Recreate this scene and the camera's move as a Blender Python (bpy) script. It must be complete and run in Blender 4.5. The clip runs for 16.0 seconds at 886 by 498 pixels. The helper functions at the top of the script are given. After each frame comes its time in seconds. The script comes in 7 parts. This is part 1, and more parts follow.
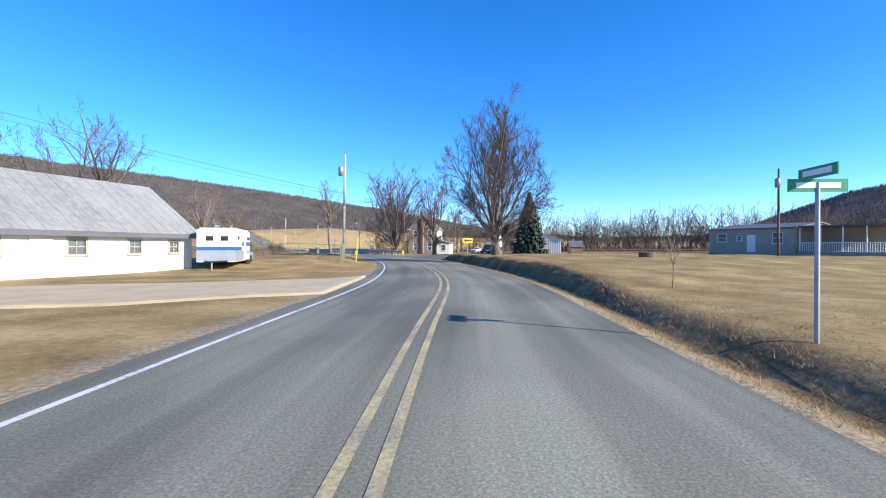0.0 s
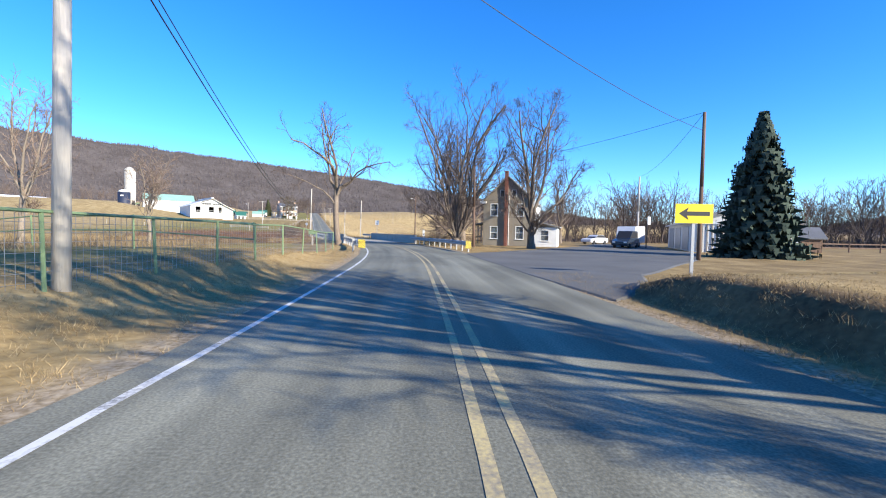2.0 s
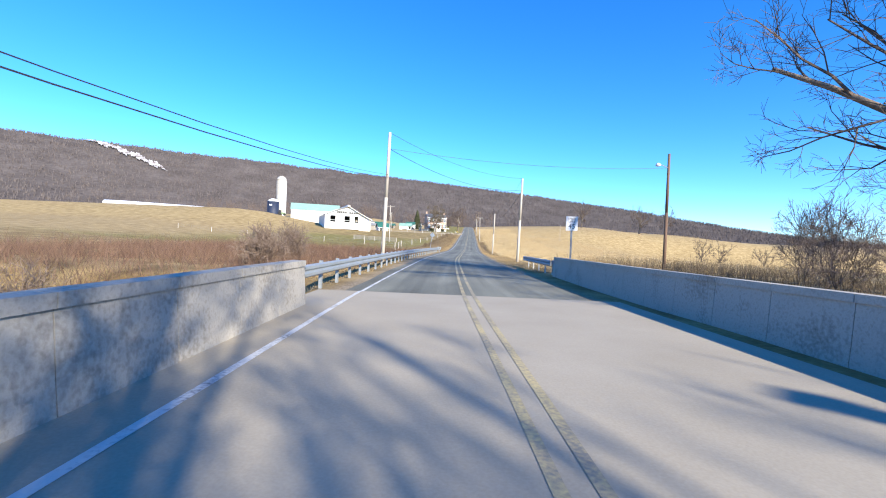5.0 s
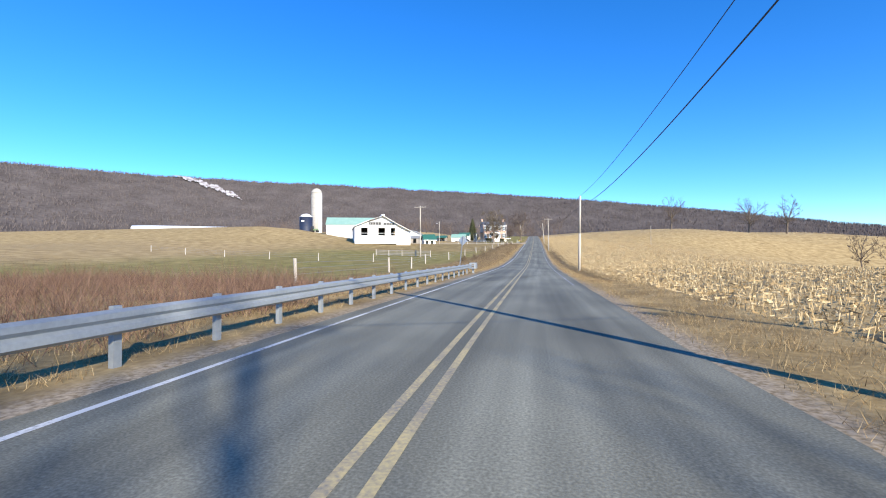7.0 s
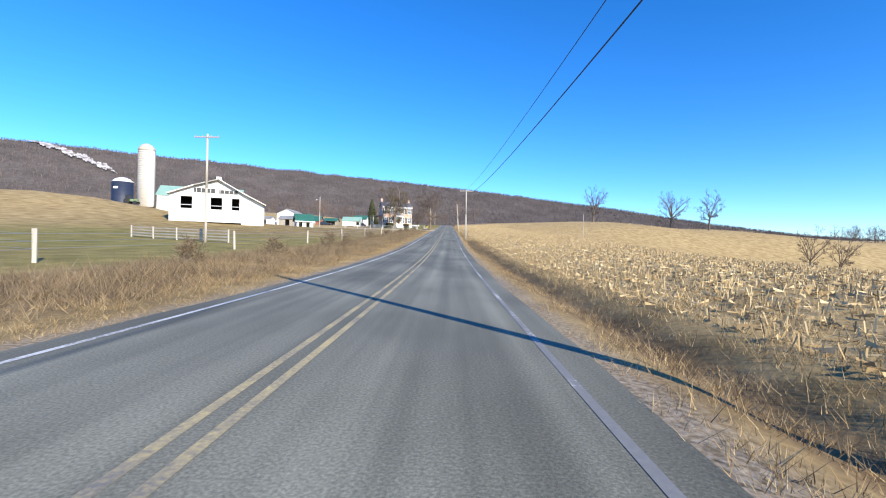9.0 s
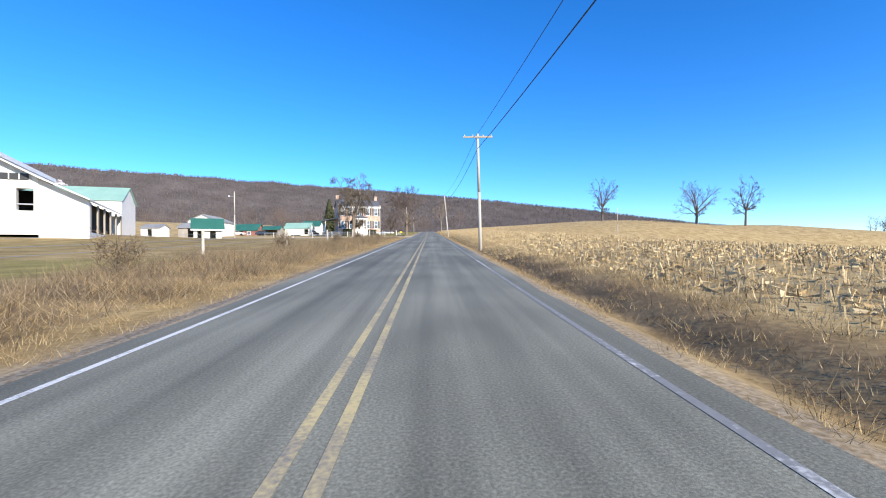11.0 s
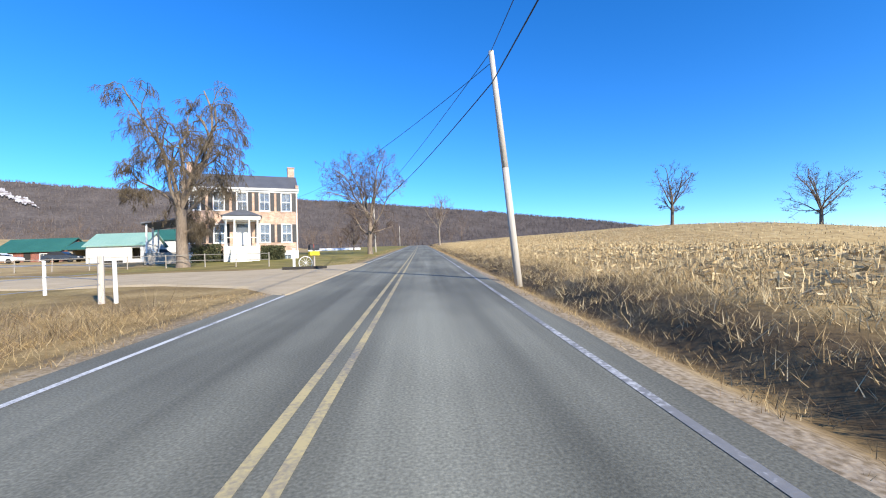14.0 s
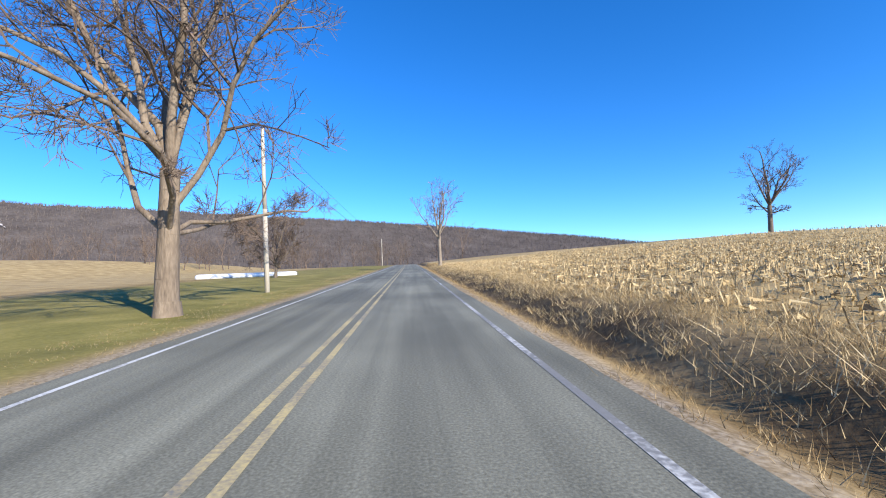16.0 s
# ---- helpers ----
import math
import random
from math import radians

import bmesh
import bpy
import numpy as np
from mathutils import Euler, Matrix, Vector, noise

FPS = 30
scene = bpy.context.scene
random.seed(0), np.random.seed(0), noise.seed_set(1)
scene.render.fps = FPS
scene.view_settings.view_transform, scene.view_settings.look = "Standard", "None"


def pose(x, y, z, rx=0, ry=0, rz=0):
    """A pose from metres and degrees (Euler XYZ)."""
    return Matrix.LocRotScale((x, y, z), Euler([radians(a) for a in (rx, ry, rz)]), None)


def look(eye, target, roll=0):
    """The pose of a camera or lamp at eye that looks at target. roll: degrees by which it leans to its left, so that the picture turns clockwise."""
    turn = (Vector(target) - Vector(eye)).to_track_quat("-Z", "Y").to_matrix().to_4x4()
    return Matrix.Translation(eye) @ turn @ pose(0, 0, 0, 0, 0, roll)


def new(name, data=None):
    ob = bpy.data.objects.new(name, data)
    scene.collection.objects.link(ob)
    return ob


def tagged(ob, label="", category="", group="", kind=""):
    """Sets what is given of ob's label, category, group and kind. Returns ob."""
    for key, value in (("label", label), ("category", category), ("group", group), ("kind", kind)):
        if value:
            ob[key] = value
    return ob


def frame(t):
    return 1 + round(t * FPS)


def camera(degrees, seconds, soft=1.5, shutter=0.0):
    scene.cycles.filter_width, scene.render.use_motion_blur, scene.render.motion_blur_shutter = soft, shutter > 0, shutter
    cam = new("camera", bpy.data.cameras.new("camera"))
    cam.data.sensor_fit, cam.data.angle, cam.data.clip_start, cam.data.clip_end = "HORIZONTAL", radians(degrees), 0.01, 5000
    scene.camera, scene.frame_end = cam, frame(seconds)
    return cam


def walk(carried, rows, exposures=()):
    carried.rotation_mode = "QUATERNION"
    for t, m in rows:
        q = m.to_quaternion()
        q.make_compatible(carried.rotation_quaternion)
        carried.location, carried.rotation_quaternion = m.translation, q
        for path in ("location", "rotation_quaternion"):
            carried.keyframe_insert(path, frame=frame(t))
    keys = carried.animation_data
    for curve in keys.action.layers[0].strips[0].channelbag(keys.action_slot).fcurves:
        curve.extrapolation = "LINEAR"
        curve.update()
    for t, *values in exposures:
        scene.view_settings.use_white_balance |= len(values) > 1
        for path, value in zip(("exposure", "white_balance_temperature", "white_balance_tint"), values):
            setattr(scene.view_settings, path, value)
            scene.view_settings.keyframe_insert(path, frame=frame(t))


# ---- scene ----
cam = camera(90.3, 16.0, soft=1.1)
PATH = [
    (0.0, pose(-19.650, -90.450, 1.373, 89.73, -0.10, -26.74)),
    (0.5, pose(-14.692, -82.450, 1.374, 88.86, -0.52, -23.66)),
    (1.0, pose(-10.930, -73.497, 1.372, 88.54, -1.28, -21.55)),
    (1.5, pose(-7.789, -64.940, 1.371, 88.03, -1.43, -19.29)),
    (2.0, pose(-5.033, -55.438, 1.372, 87.80, -1.15, -16.90)),
    (2.5, pose(-2.734, -46.053, 1.372, 88.33, -1.72, -14.46)),
    (3.0, pose(-0.816, -36.649, 1.367, 88.33, -2.08, -11.18)),
    (3.5, pose(0.568, -27.826, 1.366, 88.25, -2.13, -7.51)),
    (4.0, pose(0.941, -18.664, 1.369, 88.47, -2.18, -3.59)),
    (4.5, pose(0.634, -9.406, 1.376, 88.75, -2.35, -0.36)),
    (5.0, pose(1.160, 0.000, 1.387, 89.33, -2.45, 3.48)),
    (5.2, pose(1.643, 3.644, 1.391, 89.65, -2.72, 5.57)),
    (7.5, pose(1.140, 48.734, 1.385, 91.00, 0.40, 12.15)),
    (8.0, pose(1.450, 60.079, 1.360, 90.35, -0.30, 8.15)),
    (8.5, pose(1.720, 71.616, 1.345, 89.78, -1.10, 3.62)),
    (9.0, pose(1.680, 83.023, 1.320, 89.80, -1.30, 0.80)),
    (11.5, pose(0.707, 139.395, 3.172, 91.35, 1.18, -1.96)),
    (12.0, pose(0.896, 150.300, 3.825, 91.88, 1.88, -2.06)),
    (12.5, pose(0.614, 161.799, 4.512, 92.06, 2.42, -2.53)),
    (13.0, pose(0.687, 173.434, 5.202, 92.19, 2.39, -2.69)),
    (13.5, pose(0.761, 185.695, 5.937, 92.54, 2.45, -2.73)),
    (14.0, pose(1.079, 198.093, 6.674, 92.43, 2.05, -2.61)),
    (14.5, pose(1.357, 209.607, 7.356, 91.94, 1.30, -2.82)),
    (15.0, pose(1.333, 221.636, 8.071, 92.33, 2.03, -3.06)),
    (15.5, pose(1.333, 233.387, 8.771, 93.82, 2.10, -3.37)),
    (16.0, pose(1.369, 245.261, 9.479, 94.71, 2.59, -3.86)),
]
walk(cam, PATH, [(0.0, 1.1), (2.0, 1.2), (5.0, 1.25), (7.5, 0.95), (16.0, 0.95)])


# ---- world, sun ----
SUN_DIR = Vector((0.62, -0.785, 0.0)).normalized()
SUN_EL = radians(24.0)
world = bpy.data.worlds.new("world")
scene.world = world
world.use_nodes = True
wn = world.node_tree.nodes
sky = wn.new("ShaderNodeTexSky")
sky.sky_type = "NISHITA"
sky.sun_disc = False
sky.sun_elevation = SUN_EL
sky.sun_rotation = math.atan2(SUN_DIR.x, SUN_DIR.y)
sky.altitude = 1500
sky.air_density, sky.dust_density, sky.ozone_density = 1.0, 0.0, 6.0
hue = wn.new("ShaderNodeHueSaturation")
hue.inputs["Saturation"].default_value = 1.2
hue.inputs["Hue"].default_value = 0.506
world.node_tree.links.new(sky.outputs[0], hue.inputs["Color"])
world.node_tree.links.new(hue.outputs[0], wn["Background"].inputs[0])
wn["Background"].inputs[1].default_value = 0.15
sun_data = bpy.data.lights.new("sun", "SUN")
sun_data.energy, sun_data.angle, sun_data.color = 4.4, radians(0.55), (1.0, 0.91, 0.76)
sun = new("sun", sun_data)
sun_vec = Vector((SUN_DIR.x * math.cos(SUN_EL), SUN_DIR.y * math.cos(SUN_EL), math.sin(SUN_EL)))
sun.matrix_world = look(sun_vec * 100, (0, 0, 0))
tagged(sun, kind="structure")


# ---- materials ----
def material(name, colors, scale=2.0, rough=0.8, bump=0.15, metal=0.0, fine=None, contrast=(0.3, 0.7), aniso=None, spec=None, emit=0.0, island=0.0):
    """Two scales of noise over a ramp of colours, with a fine bump."""
    m = bpy.data.materials.new(name)
    m.use_nodes = True
    n, l = m.node_tree.nodes, m.node_tree.links
    b = n["Principled BSDF"]
    b.inputs["Roughness"].default_value = rough
    b.inputs["Metallic"].default_value = metal
    if spec is not None:
        b.inputs["Specular IOR Level"].default_value = spec
    co = n.new("ShaderNodeTexCoord")
    mp = n.new("ShaderNodeMapping")
    if aniso:
        mp.inputs["Scale"].default_value = aniso
    l.new(co.outputs["Object"], mp.inputs["Vector"])
    n1 = n.new("ShaderNodeTexNoise")
    n1.inputs["Scale"].default_value = scale
    n1.inputs["Detail"].default_value = 6
    n2 = n.new("ShaderNodeTexNoise")
    n2.inputs["Scale"].default_value = fine or scale * 11
    n2.inputs["Detail"].default_value = 4
    l.new(mp.outputs[0], n1.inputs["Vector"])
    l.new(mp.outputs[0], n2.inputs["Vector"])
    mix = n.new("ShaderNodeMix")
    mix.inputs[0].default_value = 0.45
    l.new(n1.outputs[0], mix.inputs[2])
    l.new(n2.outputs[0], mix.inputs[3])
    fac = mix.outputs[0]
    if island:
        g = n.new("ShaderNodeNewGeometry")
        mi = n.new("ShaderNodeMix")
        mi.inputs[0].default_value = island
        l.new(fac, mi.inputs[2])
        l.new(g.outputs["Random Per Island"], mi.inputs[3])
        fac = mi.outputs[0]
    ramp = n.new("ShaderNodeValToRGB")
    e = ramp.color_ramp.elements
    for i, c in enumerate(colors):
        pos = contrast[0] + (contrast[1] - contrast[0]) * i / max(1, len(colors) - 1)
        el = e[i] if i < 2 else e.new(pos)
        el.position = pos
        el.color = (*c, 1)
    l.new(fac, ramp.inputs[0])
    l.new(ramp.outputs[0], b.inputs["Base Color"])
    if bump:
        bp = n.new("ShaderNodeBump")
        bp.inputs["Strength"].default_value = bump
        bp.inputs["Distance"].default_value = 0.05
        l.new(n2.outputs[0], bp.inputs["Height"])
        l.new(bp.outputs[0], b.inputs["Normal"])
    return m


def glass(name, tint=(0.5, 0.55, 0.6)):
    m = bpy.data.materials.new(name)
    m.use_nodes = True
    b = m.node_tree.nodes["Principled BSDF"]
    b.inputs["Base Color"].default_value = (*tint, 1)
    b.inputs["Roughness"].default_value = 0.03
    b.inputs["Transmission Weight"].default_value = 0.8
    b.inputs["IOR"].default_value = 1.45
    return m


M_SIDE = material("old_asphalt", [(0.07, 0.069, 0.065), (0.11, 0.108, 0.1), (0.15, 0.147, 0.137)], 0.35, 0.9, 0.2, fine=30)
M_POST = material("pale_post", [(0.34, 0.33, 0.3), (0.52, 0.51, 0.48)], 2.0, 0.7, 0.1)
M_CONCRETE_DECK = material("deck_concrete", [(0.33, 0.285, 0.21), (0.42, 0.37, 0.285)], 0.6, 0.9, 0.06, fine=40)
M_CONCRETE = material("concrete", [(0.3, 0.275, 0.235), (0.44, 0.41, 0.355), (0.23, 0.205, 0.165)], 0.8, 0.9, 0.2, fine=18)
M_WHITE_LINE = material("white_line_paint", [(0.22, 0.22, 0.21), (0.46, 0.46, 0.45), (0.64, 0.64, 0.62)], 1.2, 0.75, 0.1, fine=24, contrast=(0.36, 0.52))
M_FADED_LINE = material("faded_line_paint", [(0.2, 0.198, 0.19), (0.22, 0.218, 0.21), (0.55, 0.55, 0.53)], 0.5, 0.75, 0.1, fine=14, contrast=(0.4, 0.62))
M_YELLOW_LINE = material("yellow_line_paint", [(0.2, 0.187, 0.155), (0.36, 0.3, 0.18), (0.52, 0.42, 0.2)], 1.2, 0.75, 0.1, fine=24, contrast=(0.36, 0.6))
M_GRAVEL = material("gravel", [(0.36, 0.275, 0.16), (0.54, 0.435, 0.28)], 1.0, 0.95, 0.3, fine=22)
M_BARK = material("bark", [(0.06, 0.045, 0.035), (0.14, 0.11, 0.085), (0.2, 0.17, 0.13)], 2.5, 0.95, 0.6, fine=20, aniso=(1, 1, 0.25))
M_BARK_PALE = material("pale_bark", [(0.15, 0.118, 0.09), (0.34, 0.285, 0.22)], 2.2, 0.95, 0.6, fine=18, aniso=(1, 1, 0.25))
M_BARK_TAN = material("tan_bark", [(0.1, 0.075, 0.055), (0.2, 0.155, 0.115), (0.3, 0.24, 0.18)], 2.2, 0.95, 0.6, fine=16, aniso=(1, 1, 0.25))
M_TWIG = material("twigs", [(0.09, 0.065, 0.05), (0.17, 0.125, 0.1)], 1.0, 0.95, 0, island=0.6)
M_TWIG_PALE = material("pale_twigs", [(0.17, 0.12, 0.09), (0.28, 0.21, 0.16)], 1.0, 0.95, 0, island=0.6)
M_WILLOW = material("willow_twigs", [(0.085, 0.065, 0.042), (0.17, 0.13, 0.08)], 1.0, 0.95, 0, island=0.6)
M_POLE = material("pole_wood", [(0.36, 0.325, 0.275), (0.54, 0.495, 0.43)], 3.0, 0.9, 0.3, fine=30, aniso=(1, 1, 0.1))
M_POLE_DARK = material("dark_pole_wood", [(0.1, 0.06, 0.04), (0.2, 0.13, 0.09)], 3.0, 0.9, 0.3, fine=30, aniso=(1, 1, 0.1))
M_WIRE = material("wire", [(0.02, 0.02, 0.02), (0.03, 0.03, 0.03)], 1.0, 0.6, 0)
M_GALV = material("galvanised_steel", [(0.27, 0.3, 0.315), (0.38, 0.41, 0.425)], 1.5, 0.5, 0.05, metal=0.35)
M_STEEL = material("grey_steel", [(0.3, 0.31, 0.32), (0.42, 0.43, 0.44)], 3.0, 0.5, 0.05, metal=0.6)
M_WHITE = material("white_paint", [(0.68, 0.67, 0.63), (0.8, 0.79, 0.75)], 0.8, 0.7, 0.05)
M_WHITE_TRIM = material("white_trim", [(0.72, 0.72, 0.7), (0.82, 0.82, 0.8)], 2.0, 0.6, 0.03)
M_STUCCO = material("whitewash", [(0.62, 0.61, 0.55), (0.82, 0.8, 0.74)], 0.6, 0.9, 0.2, fine=14)
M_TIN = material("weathered_tin", [(0.2, 0.2, 0.19), (0.31, 0.305, 0.29), (0.4, 0.39, 0.37)], 0.4, 0.55, 0.05, metal=0.2, aniso=(1, 0.3, 1))
M_GREEN_ROOF = material("green_metal_roof", [(0.022, 0.105, 0.08), (0.042, 0.16, 0.122)], 0.4, 0.5, 0.05)
M_PALE_GREEN_ROOF = material("pale_green_roof", [(0.2, 0.36, 0.3), (0.3, 0.46, 0.39)], 0.4, 0.5, 0.05)
M_SLATE = material("slate_roof", [(0.07, 0.075, 0.085), (0.13, 0.135, 0.15)], 0.9, 0.6, 0.2, fine=14)
M_SIDING = material("tan_siding", [(0.23, 0.2, 0.155), (0.3, 0.26, 0.2)], 0.7, 0.8, 0.1)
M_BRICK_RED = material("red_brick", [(0.15, 0.058, 0.04), (0.25, 0.105, 0.075)], 1.5, 0.9, 0.3, fine=9, aniso=(1, 1, 3))
M_BLACK = material("black_paint", [(0.015, 0.015, 0.017), (0.03, 0.03, 0.032)], 3.0, 0.5, 0.03)
# Near-black; inside barns and rooms it stands in for the shade there.
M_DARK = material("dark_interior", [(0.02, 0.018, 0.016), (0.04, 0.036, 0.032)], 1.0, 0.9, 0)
M_RED_WOOD = material("barn_red_wood", [(0.2, 0.04, 0.03), (0.32, 0.08, 0.06)], 1.0, 0.85, 0.2, aniso=(4, 4, 0.3))
M_GREY_WOOD = material("weathered_wood", [(0.25, 0.22, 0.18), (0.42, 0.38, 0.32)], 1.5, 0.9, 0.3, fine=20, aniso=(1, 1, 0.2))
M_SIGN_YELLOW = material("yellow_sign", [(0.75, 0.55, 0.01), (0.85, 0.63, 0.02)], 2.0, 0.45, 0)
M_SIGN_WHITE = material("white_sign", [(0.75, 0.75, 0.75), (0.83, 0.83, 0.83)], 2.0, 0.45, 0)
M_SIGN_GREEN = material("green_sign", [(0.01, 0.22, 0.1), (0.02, 0.28, 0.13)], 2.0, 0.45, 0)
M_GREEN_PAINT = material("green_paint", [(0.13, 0.2, 0.1), (0.22, 0.3, 0.15)], 2.0, 0.6, 0.05)
M_BLUE = material("blue_paint", [(0.03, 0.1, 0.25), (0.05, 0.15, 0.34)], 2.0, 0.35, 0)
M_NAVY = material("navy_enamel", [(0.012, 0.02, 0.045), (0.025, 0.035, 0.07)], 0.6, 0.6, 0.03)
M_SILVER = material("silver_aluminium", [(0.42, 0.44, 0.47), (0.55, 0.57, 0.6)], 1.0, 0.35, 0.02, metal=0.5)
M_RUBBER = material("rubber", [(0.015, 0.015, 0.015), (0.03, 0.03, 0.03)], 4.0, 0.85, 0.1)
M_CAR = material("dark_car_paint", [(0.02, 0.03, 0.05), (0.03, 0.045, 0.07)], 1.0, 0.2, 0)
M_CAR_WHITE = material("white_car_paint", [(0.7, 0.7, 0.7), (0.78, 0.78, 0.78)], 1.0, 0.2, 0)
M_SPRUCE = material("spruce_needles", [(0.015, 0.03, 0.022), (0.035, 0.06, 0.042), (0.06, 0.085, 0.06)], 1.2, 0.9, 0, island=0.5)
M_BUSH = material("evergreen_bush", [(0.035, 0.04, 0.015), (0.08, 0.085, 0.035)], 3.0, 0.9, 0, island=0.5)
M_SILO = material("silo_concrete", [(0.36, 0.33, 0.28), (0.52, 0.49, 0.43)], 0.5, 0.85, 0.15, fine=5, aniso=(1, 1, 2))
M_PLASTIC = material("white_plastic_wrap", [(0.7, 0.71, 0.73), (0.82, 0.83, 0.84)], 0.5, 0.4, 0.05)
M_STALK = material("corn_stubble", [(0.3, 0.21, 0.1), (0.48, 0.36, 0.19), (0.6, 0.48, 0.28)], 0.3, 0.95, 0, island=0.7, contrast=(0.2, 0.8))
M_TUFT = material("dry_tufts", [(0.16, 0.1, 0.045), (0.34, 0.24, 0.11), (0.46, 0.35, 0.19)], 0.3, 0.95, 0, island=0.7, contrast=(0.2, 0.8))
M_BRUSH = material("brown_brush", [(0.08, 0.056, 0.033), (0.19, 0.135, 0.08), (0.3, 0.225, 0.13)], 0.4, 0.95, 0, island=0.7)
M_BRAMBLE = material("reddish_bramble", [(0.07, 0.04, 0.028), (0.15, 0.085, 0.055), (0.22, 0.135, 0.09)], 0.4, 0.95, 0, island=0.7)
M_GLASS = glass("window_glass")


# ---- mesh helpers ----
class MB:
    """A growing mesh: vertices and faces."""

    def __init__(self):
        self.v, self.f = [], []

    def add(self, vs, fs):
        o = len(self.v)
        self.v.extend(tuple(p) for p in vs)
        self.f.extend(tuple(i + o for i in q) for q in fs)
        return self

    def box(self, x0, x1, y0, y1, z0, z1):
        vs = [(x, y, z) for z in (z0, z1) for y in (y0, y1) for x in (x0, x1)]
        return self.add(vs, [(0, 2, 3, 1), (4, 5, 7, 6), (0, 1, 5, 4), (2, 6, 7, 3), (0, 4, 6, 2), (1, 3, 7, 5)])

    def tube(self, p0, p1, r0, r1, n=6, caps=True):
        p0, p1 = Vector(p0), Vector(p1)
        d = (p1 - p0).normalized()
        a = d.orthogonal().normalized()
        b = d.cross(a)
        vs = []
        for p, r in ((p0, r0), (p1, r1)):
            for i in range(n):
                t = 2 * math.pi * i / n
                vs.append(p + (a * math.cos(t) + b * math.sin(t)) * r)
        fs = [(i, (i + 1) % n, n + (i + 1) % n, n + i) for i in range(n)]
        if caps:
            fs += [tuple(range(n - 1, -1, -1)), tuple(range(n, 2 * n))]
        return self.add(vs, fs)

    def lathe(self, prof, n=24, x=0.0, y=0.0):
        """prof: (radius, z) rows, turned round the upright axis at x, y."""
        vs = [(x + r * math.cos(2 * math.pi * i / n), y + r * math.sin(2 * math.pi * i / n), z) for r, z in prof for i in range(n)]
        fs = [(k * n + i, k * n + (i + 1) % n, (k + 1) * n + (i + 1) % n, (k + 1) * n + i) for k in range(len(prof) - 1) for i in range(n)]
        fs += [tuple(range(n - 1, -1, -1)), tuple(range((len(prof) - 1) * n, len(prof) * n))]
        return self.add(vs, fs)

    def prism(self, pts, y0, y1):
        """An outline of (x, z) points drawn out from y0 to y1."""
        n = len(pts)
        vs = [(x, y0, z) for x, z in pts] + [(x, y1, z) for x, z in pts]
        fs = [tuple(range(n)), tuple(range(2 * n - 1, n - 1, -1))] + [(i, n + i, n + (i + 1) % n, (i + 1) % n) for i in range(n)]
        return self.add(vs, fs)

    def prism_x(self, pts, x0, x1):
        """An outline of (y, z) points drawn out from x0 to x1."""
        n = len(pts)
        vs = [(x0, y, z) for y, z in pts] + [(x1, y, z) for y, z in pts]
        fs = [tuple(range(n - 1, -1, -1)), tuple(range(n, 2 * n))] + [(i, (i + 1) % n, n + (i + 1) % n, n + i) for i in range(n)]
        return self.add(vs, fs)

    def wall(self, x0, x1, z0, z1, y0, y1, holes=()):
        """An upright wall along x between y0 and y1, with openings (x0, x1, z0, z1) right through it."""
        xs = sorted({x0, x1, *[h[0] for h in holes], *[h[1] for h in holes]})
        zs = sorted({z0, z1, *[h[2] for h in holes], *[h[3] for h in holes]})
        for a, b in zip(xs, xs[1:]):
            run = None
            for c, d in zip(zs, zs[1:]):
                mx, mz = (a + b) / 2, (c + d) / 2
                solid = not any(h[0] < mx < h[1] and h[2] < mz < h[3] for h in holes)
                if solid:
                    run = (run[0], d) if run else (c, d)
                if run and (not solid or d == zs[-1]):
                    self.box(a, b, y0, y1, *run)
                    run = None
        return self

    def mesh(self, name, mat, smooth=False):
        me = bpy.data.meshes.new(name)
        me.from_pydata(self.v, [], self.f)
        me.materials.append(mat)
        if smooth:
            me.polygons.foreach_set("use_smooth", [True] * len(me.polygons))
        me.update()
        return me


def part(name, mb, mat, parent, label="", smooth=False, m=None):
    ob = new(name, mb if isinstance(mb, bpy.types.Mesh) else mb.mesh(name, mat, smooth))
    ob.parent = parent
    if m is not None:
        ob.matrix_basis = m
    if label:
        ob["label"] = label
    return ob


def thing(name, label, category, m=None, group="", kind=""):
    ob = new(name)
    ob.empty_display_size = 0.3
    if m is not None:
        ob.matrix_basis = m
    return tagged(ob, label, category, group, kind)


def single(name, mb, mat, label, category, m=None, group="", kind="", smooth=False):
    ob = new(name, mb.mesh(name, mat, smooth))
    if m is not None:
        ob.matrix_basis = m
    return tagged(ob, label, category, group, kind)


def frame_pose(origin, along, z=None):
    """A pose at origin (x, y) whose x axis runs along the plan direction."""
    a = math.degrees(math.atan2(along[1], along[0]))
    return pose(origin[0], origin[1], terrain(*origin) if z is None else z, 0, 0, a)


# ---- lie of the land ----
ROAD_PTS = [(-62, -165), (-36, -119), (-24.5, -98), (-17.5, -85.3), (-11.8, -75), (-7.5, -64.5), (-4.4, -55), (-1.9, -45), (0.3, -35),
            (1.7, -26), (2.4, -18), (2.4, -8), (1.9, 2), (1.2, 12), (0.6, 25), (0.1, 40), (0, 60), (0, 120), (0, 250), (-1, 420), (-4, 700)]


def smooth(t):
    t = min(1.0, max(0.0, t))
    return t * t * (3 - 2 * t)


